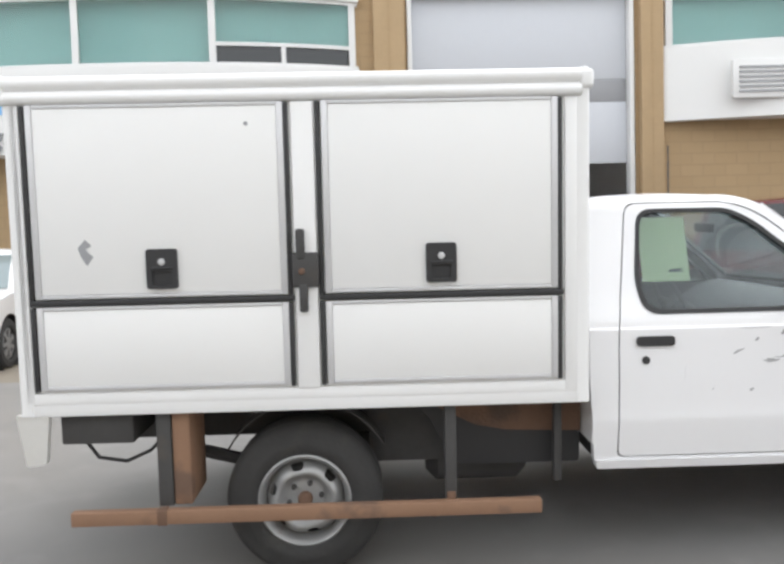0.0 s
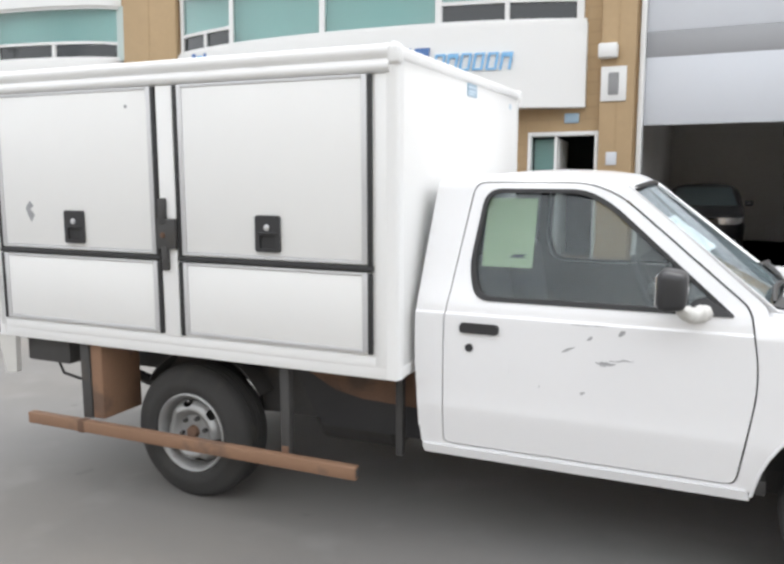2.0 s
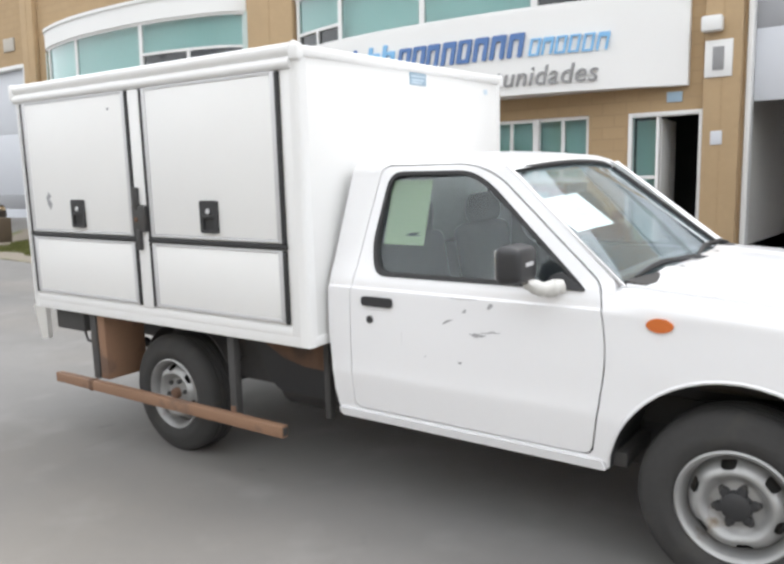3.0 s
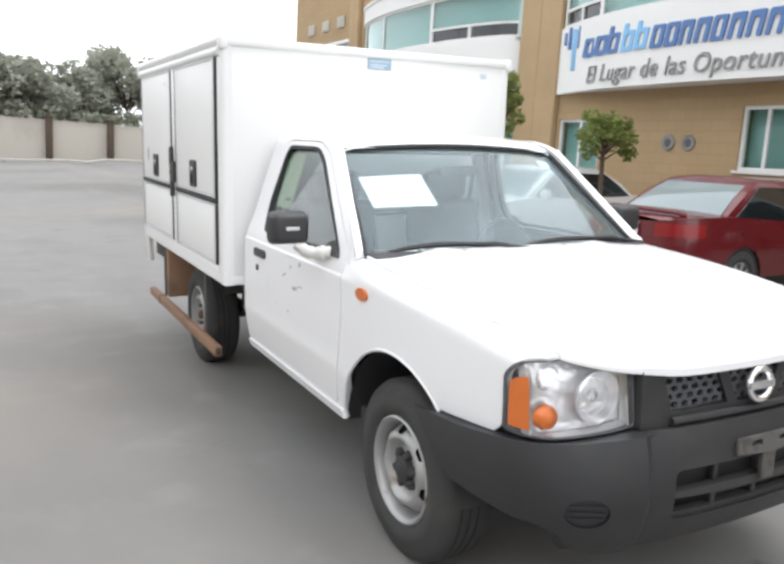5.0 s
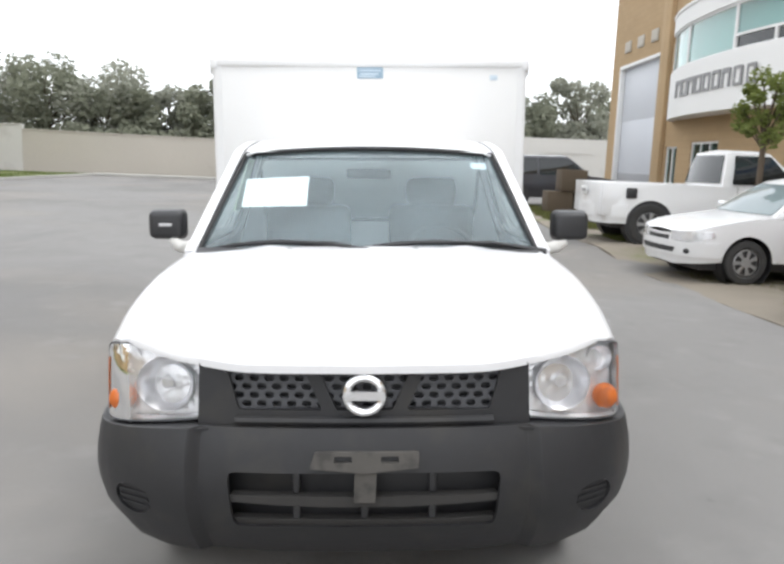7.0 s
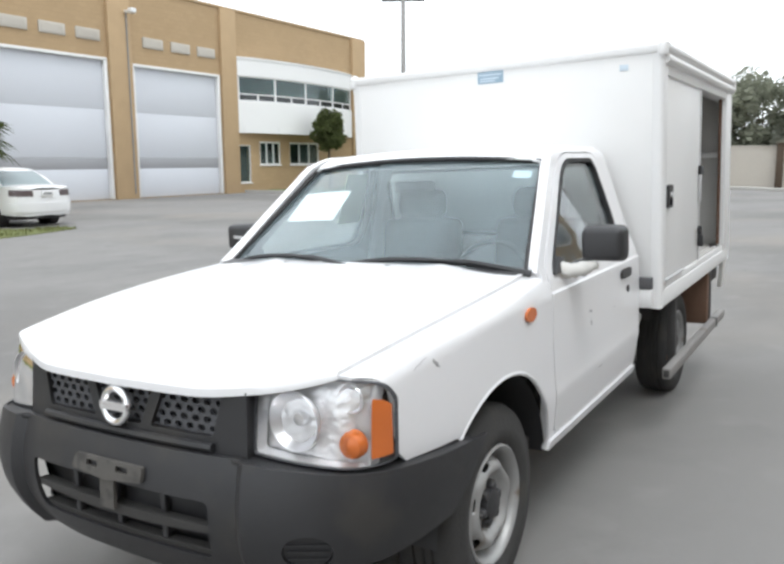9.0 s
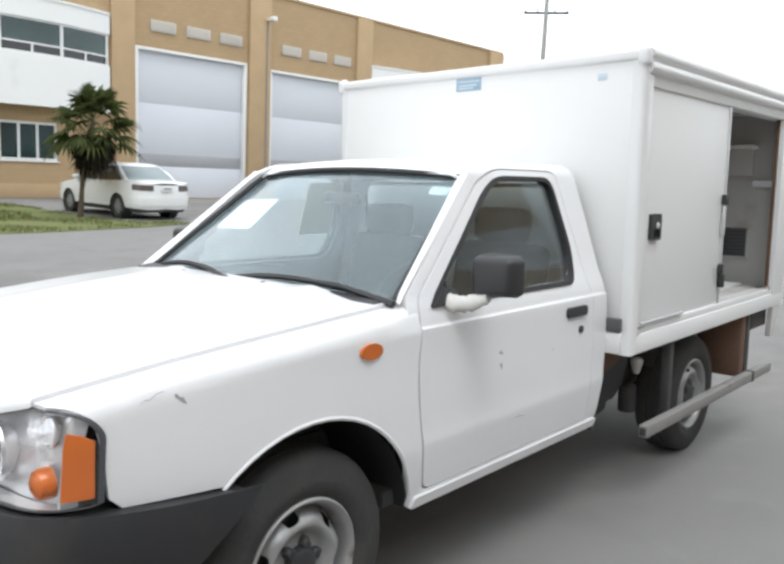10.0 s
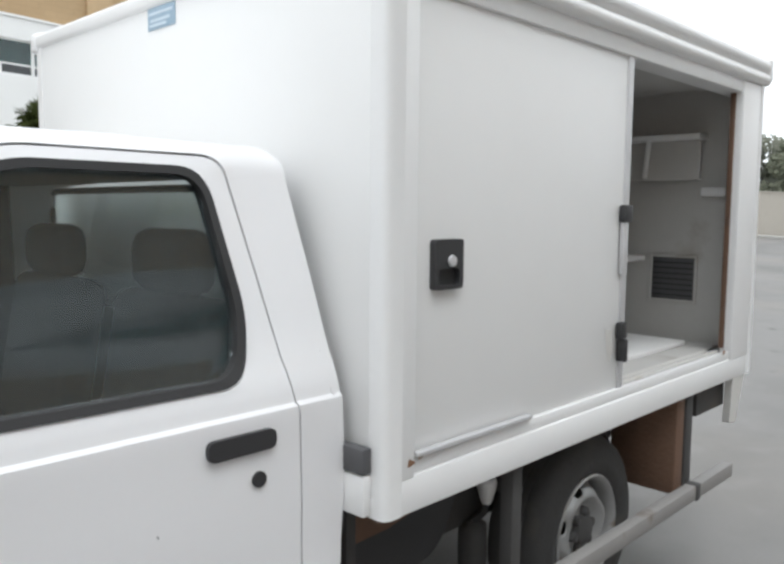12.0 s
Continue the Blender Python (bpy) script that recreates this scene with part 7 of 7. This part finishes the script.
SEDAN = dict(L=4.45, W=1.70, front_x=1.36, rear_x=-1.22, belt=0.93, deck=[(-2.3, 0.86), (-2.1, 0.96), (-1.5, 1.0), (-1.0, 0.985), (0.0, 0.95), (0.8, 0.945), (1.2, 0.90), (1.8, 0.80), (2.1, 0.71), (2.3, 0.62)],
             cabin=(1.02, 0.30, -0.85, -1.62), roof_z=1.42, wheel_r=0.30)


def rest(x, y):
    return ground_z(x, y) + 0.02


car("sedan", "white sedan with dark windows parked nose out", pose(-4.955, 6.26, rest(-4.9, 6.2), 0, 0, -85), paint="car_white", **SEDAN)
car("sedan", "dark red sedan with a boot spoiler parked nose in", pose(-1.20, 6.70, rest(-1.2, 6.3), 0, 0, 92), paint="red_paint", **SEDAN)
part("boot_spoiler", add_tube(BM(), [(-2.00, -0.62, 0.985), (-2.08, -0.55, 1.012), (-2.12, 0.0, 1.026), (-2.08, 0.55, 1.012), (-2.00, 0.62, 0.985)], 0.026, 8), M["red_paint"], bpy.data.objects["sedan.001"])
car("sedan", "white sedan parked facing the far offices", pose(-6.22, -17.6, rest(-6.2, -17.5), 0, 0, -88), paint="car_white", tail="tail_dull", group="cars on the far side", **SEDAN)
car("pickup", "white pickup truck parked nose in", pose(-7.95, 6.45, rest(-7.9, 6.4), 0, 0, 90), 5.2, 1.78, "car_white", 1.62, -1.70, 1.08,
    [(-2.7, 1.07), (-1.0, 1.07), (0.5, 1.07), (1.2, 1.06), (1.9, 1.0), (2.4, 0.93), (2.7, 0.85)], (0.95, 0.40, -0.34, -0.46), 1.68, 0.36, "pickup")
part("fuel_flap", box(-2.14, -1.95, -0.897, -0.85, 0.80, 0.98, 0.02), M["plastic_dark"], bpy.data.objects["pickup"], "dark square flap on the bed side")
car("sport_utility", "dark grey estate car parked nose in", pose(-19.9, 6.0, rest(-19.9, 6.0), 0, -1, 90), 4.7, 1.82, "car_grey", 1.45, -1.30, 1.02,
    [(-2.5, 1.02), (-1.0, 1.03), (0.5, 1.02), (1.2, 0.99), (1.9, 0.90), (2.2, 0.80), (2.5, 0.70)], (1.10, 0.35, -1.75, -2.22), 1.66, 0.34, "wagon")
car("pickup", "white pickup standing inside the dark hall", pose(4.65, 13.6, 0.43, 0, 0, -92), 5.0, 1.75, "car_white", 1.55, -1.40, 1.0,
    [(-2.7, 0.98), (-1.0, 0.98), (0.5, 0.98), (1.2, 0.97), (1.9, 0.93), (2.4, 0.87), (2.7, 0.8)], (1.10, 0.5, -0.4, -0.6), 1.66, 0.36, "pickup", group="cars in the hall")
car("sedan", "dark sedan standing inside the dark hall", pose(1.95, 15.5, 0.43, 0, 0, -90), paint="car_grey", group="cars in the hall", **SEDAN)
car("pickup", "red pickup with dark side windows parked nose out", pose(6.35, 6.9, rest(6.35, 6.9), 0, 0, -62), 5.1, 1.80, "red_paint", 1.60, -1.45, 1.12,
    [(-2.7, 1.08), (-1.0, 1.10), (0.5, 1.10), (1.2, 1.08), (1.9, 1.04), (2.4, 0.96), (2.7, 0.88)], (1.15, 0.55, -0.75, -0.95), 1.84, 0.37, "pickup")


# ---- trees, poles ----
def tree(name, label, m, height, trunk_h, spread_r, leaf, count, size, seed, shape="round", group="", lean=0.0):
    """A tapered trunk, forking limbs and a crown of many small leaves in clumps with gaps."""
    rnd = random.Random(seed)
    root = thing(name, m, label, "tree", group)
    bm = BM()
    r0 = max(0.03, height * 0.018)
    top = Vector((lean, 0, trunk_h))
    add_tube(bm, [(0, 0, -0.15), (lean * 0.3, 0.02, trunk_h * 0.4), top, top + Vector((lean * 0.2, 0, (height - trunk_h) * 0.45))], [r0 * 1.25, r0, r0 * 0.85, r0 * 0.35], 8)
    clumps = []
    n = 16 if shape != "tall" else 22
    for k in range(n):
        a = 2.4 * k + rnd.uniform(-0.5, 0.5)
        f = (k + 0.5) / n
        if shape == "ball":
            zc = trunk_h + (height - trunk_h) * (0.12 + 0.76 * f)
            rr = spread_r * math.sqrt(max(0.05, 1 - (2 * f - 1) ** 2)) * rnd.uniform(0.45, 0.8)
        elif shape == "open":
            zc = trunk_h + (height - trunk_h) * rnd.uniform(0.1, 0.95)
            rr = spread_r * rnd.uniform(0.2, 1.0)
        else:
            zc = trunk_h + (height - trunk_h) * (0.1 + 0.85 * f)
            rr = spread_r * (0.35 + 0.75 * math.sin(math.pi * min(1, 0.15 + 0.8 * f))) * rnd.uniform(0.35, 0.95)
        c = Vector((lean + rr * math.cos(a), rr * math.sin(a), zc))
        clumps.append((c, spread_r * rnd.uniform(0.26, 0.46)))
        st = top * 0.8 + Vector((0, 0, (zc - trunk_h) * 0.35 + trunk_h * 0.15))
        add_tube(bm, [st, (st + c) / 2 + Vector((0, 0, 0.06 * height * rnd.uniform(-0.3, 0.8))), c], [r0 * 0.4, r0 * 0.28, r0 * 0.1], 5)
    part("trunk", bm, M["bark"], root)
    verts, faces = [], []
    for k in range(count):
        c, cr = clumps[rnd.randrange(len(clumps))]
        d = Vector((rnd.gauss(0, 1), rnd.gauss(0, 1), rnd.gauss(0, 0.8)))
        d = d.normalized() * cr * rnd.uniform(0.25, 1.0) ** 0.5
        p = c + d
        if p.z < trunk_h * 0.55:
            continue
        q = Vector((rnd.gauss(0, 1), rnd.gauss(0, 1), rnd.gauss(0, 0.6))).normalized()
        t = q.cross(Vector((rnd.gauss(0, 1), rnd.gauss(0, 1), rnd.gauss(0, 1)))).normalized()
        s = size * rnd.uniform(0.6, 1.4)
        i = len(verts)
        verts += [p - q * s, p + t * s * 0.45, p + q * s, p - t * s * 0.45]
        faces.append((i, i + 1, i + 2, i + 3))
    me = bpy.data.meshes.new("crown")
    me.from_pydata([tuple(v) for v in verts], [], faces)
    me.materials.append(M[leaf])
    crown = new("crown", me)
    crown.parent = root
    return root


tree("young_tree", "young street tree with bright green leaves", pose(-5.98, 6.0, ground_z(-5.9, 6.0)), 3.02, 1.82, 0.40, "leaf", 1900, 0.048, 11, "round", "young trees by the offices", 0.06)
tree("young_tree", "young street tree with a wide thin crown", pose(-3.88, 6.65, ground_z(-3.9, 6.6)), 2.42, 1.62, 0.52, "leaf", 1700, 0.05, 12, "open", "young trees by the offices", -0.05)
def fan_palm(name, label, m, seed, group, lean):
    """One slender stem, a head of stiff fan fronds and a skirt of dead ones hanging below it."""
    rnd = random.Random(seed)
    root = thing(name, m, label, "tree", group)
    head = Vector((lean[0], lean[1], 2.42))
    part("trunk", tube([(0, 0, -0.15), (lean[0] * 0.2, lean[1] * 0.2, 0.9), (lean[0] * 0.7, lean[1] * 0.7, 1.9), head], [0.085, 0.055, 0.06, 0.06], 10), M["bark"], root)

    def frond(verts, faces, foot, az, el, stalk, blade, sag, count):
        d = Vector((math.cos(az) * math.cos(el), math.sin(az) * math.cos(el), math.sin(el)))
        side = Vector((-math.sin(az), math.cos(az), rnd.uniform(-0.4, 0.4))).normalized()
        tip = foot + d * stalk + Vector((0, 0, -sag * stalk * 0.5))
        q = len(verts)
        verts += [tuple(foot - side * 0.012), tuple(foot + side * 0.012), tuple(tip + side * 0.010), tuple(tip - side * 0.010)]
        faces.append((q, q + 1, q + 2, q + 3))
        for i in range(count):
            a = radians(-95 + 190 * i / (count - 1) + rnd.uniform(-5, 5))
            e = (d * math.cos(a) + side * math.sin(a)).normalized()
            n = d.cross(side) * 0.25 + e.cross(d.cross(side))
            n.normalize()
            length = blade * rnd.uniform(0.8, 1.1) * (0.72 + 0.28 * math.cos(a))
            q = len(verts)
            for j in range(4):
                t = j / 3
                p = tip + e * (length * t) + Vector((0, 0, -sag * length * t * t * 0.9))
                wd = 0.036 * (0.35 + 1.5 * t) * (1 - t**2.5) + 0.003
                verts += [tuple(p - n * wd), tuple(p + n * wd)]
            for j in range(3):
                faces.append((q + 2 * j, q + 2 * j + 1, q + 2 * j + 3, q + 2 * j + 2))

    for nm, leaf, n in (("crown", "leaf_palm", 46), ("dead_skirt", "leaf_dead", 44)):
        verts, faces = [], []
        for k in range(n):
            az = 2.4 * k + rnd.uniform(-0.4, 0.4)
            if nm == "crown":
                f = k / n
                frond(verts, faces, head + Vector((0, 0, 0.1 - 0.25 * f)), az, radians(82 - 105 * f + rnd.uniform(-8, 8)), rnd.uniform(0.50, 0.76), rnd.uniform(0.54, 0.70), 0.35 + 0.3 * f, 14)
            else:
                f = k / n
                foot = head * (1 - 0.14 * f) + Vector((0, 0, -0.05))
                frond(verts, faces, foot, az, radians(-30 - 45 * f + rnd.uniform(-8, 8)), rnd.uniform(0.32, 0.62) * (1 - 0.3 * f), rnd.uniform(0.38, 0.52), 0.6, 12)
        me = bpy.data.meshes.new(nm)
        me.from_pydata(verts, [], faces)
        me.materials.append(M[leaf])
        ob = new(nm, me)
        ob.parent = root
        tagged(ob, "dull green stiff fan fronds" if nm == "crown" else "dry grey-brown fronds hanging round the stem")
    return root


fan_palm("fan_palm", "fan palm with a dead skirt on the mown lawn", pose(-4.55, -16.6, 0.03), 13, "trees on the far lawn", (-0.30, 0.14))
tree("round_tree", "clipped round tree on the grass strip", pose(-32.4, -22.4, 0.08), 4.3, 1.2, 1.3, "leaf_dark", 4200, 0.12, 14, "ball", "clipped trees by the far offices")
tree("round_tree", "clipped round tree beside the offices", pose(-29.0, -23.4, 0.08), 4.4, 2.0, 1.1, "leaf_dark", 3600, 0.12, 16, "ball", "clipped trees by the far offices")

rnd = random.Random(21)
# trees in the haze-paled leaf colours
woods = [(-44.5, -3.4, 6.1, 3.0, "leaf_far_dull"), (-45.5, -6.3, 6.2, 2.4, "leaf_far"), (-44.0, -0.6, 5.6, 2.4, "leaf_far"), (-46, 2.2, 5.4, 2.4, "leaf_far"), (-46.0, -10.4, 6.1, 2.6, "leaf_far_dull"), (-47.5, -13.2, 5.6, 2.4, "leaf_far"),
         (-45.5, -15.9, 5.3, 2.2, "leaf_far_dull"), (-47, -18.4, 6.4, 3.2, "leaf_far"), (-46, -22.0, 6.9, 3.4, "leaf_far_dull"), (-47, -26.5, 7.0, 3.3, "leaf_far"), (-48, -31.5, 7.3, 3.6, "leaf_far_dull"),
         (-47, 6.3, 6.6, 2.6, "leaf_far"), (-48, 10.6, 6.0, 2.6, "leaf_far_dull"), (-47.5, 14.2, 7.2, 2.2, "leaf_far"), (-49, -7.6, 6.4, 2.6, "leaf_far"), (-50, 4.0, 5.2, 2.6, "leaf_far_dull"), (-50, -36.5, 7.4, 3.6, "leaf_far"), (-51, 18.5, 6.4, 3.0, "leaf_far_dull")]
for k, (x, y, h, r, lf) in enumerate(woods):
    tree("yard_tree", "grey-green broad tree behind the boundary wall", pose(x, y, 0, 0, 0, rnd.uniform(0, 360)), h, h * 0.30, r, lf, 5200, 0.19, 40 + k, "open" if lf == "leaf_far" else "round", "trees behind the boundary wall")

# bushes closing the gaps low behind the wall
verts, faces = [], []
rnd = random.Random(77)
for k in range(15000):
    y = rnd.uniform(-40, 9)
    x = -43.0 - rnd.uniform(0, 5)
    z = rnd.uniform(0.2, 1) ** 0.7 * (2.9 + 0.9 * noise.noise(Vector((0, y * 0.35, 4.2))))
    q = Vector((rnd.gauss(0, 1), rnd.gauss(0, 1), rnd.gauss(0, 1))).normalized()
    t = q.cross(Vector((0.3, 0.7, 0.6))).normalized()
    s = 0.2 * rnd.uniform(0.6, 1.4)
    i, p = len(verts), Vector((x, y, z))
    verts += [tuple(p - q * s), tuple(p + t * s * 0.5), tuple(p + q * s), tuple(p - t * s * 0.5)]
    faces.append((i, i + 1, i + 2, i + 3))
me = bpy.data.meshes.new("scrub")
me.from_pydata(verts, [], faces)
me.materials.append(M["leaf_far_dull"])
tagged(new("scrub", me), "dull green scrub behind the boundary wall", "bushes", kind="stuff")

wire_pole = thing("power_pole", pose(-35.5, -22.47, 0, 0, 0, 31.5), "tall grey concrete power pole with a crossarm", "pole")
part("shaft", tube([(0, 0, -0.1), (0, 0, 5.0), (0, 0, 11.9)], [0.19, 0.165, 0.12], 14), M["pole"], wire_pole)
part("base_collar", tube([(0, 0, -0.05), (0, 0, 0.3)], 0.23, 14), M["concrete"], wire_pole)
arm = part("crossarm", box(-0.06, 0.06, -1.3, 1.3, 11.05, 11.17, 0.01), M["chassis"], wire_pole)
for y in (-1.2, -0.5, 0.5, 1.2):
    part("insulator", add_lathe(BM(), [(0.0, 11.48), (0.06, 11.45), (0.09, 11.32), (0.06, 11.25), (0.09, 11.20), (0.05, 11.16)], 10, "z", (0, y, 0)), M["frame_white"], arm)
cart = thing("crate_stack", pose(-15.6, 5.2, ground_z(-15.6, 5.2) + 0.03), "brown wooden crates piled on the dirt strip", "crates")
for x, y, z in ((0, 0, 0), (0.0, 0.75, 0), (0.05, 0.35, 0.62)):
    part("crate", box(x - 0.35, x + 0.35, y - 0.36, y + 0.36, z, z + 0.6, 0.015), M["brown_door"], cart)
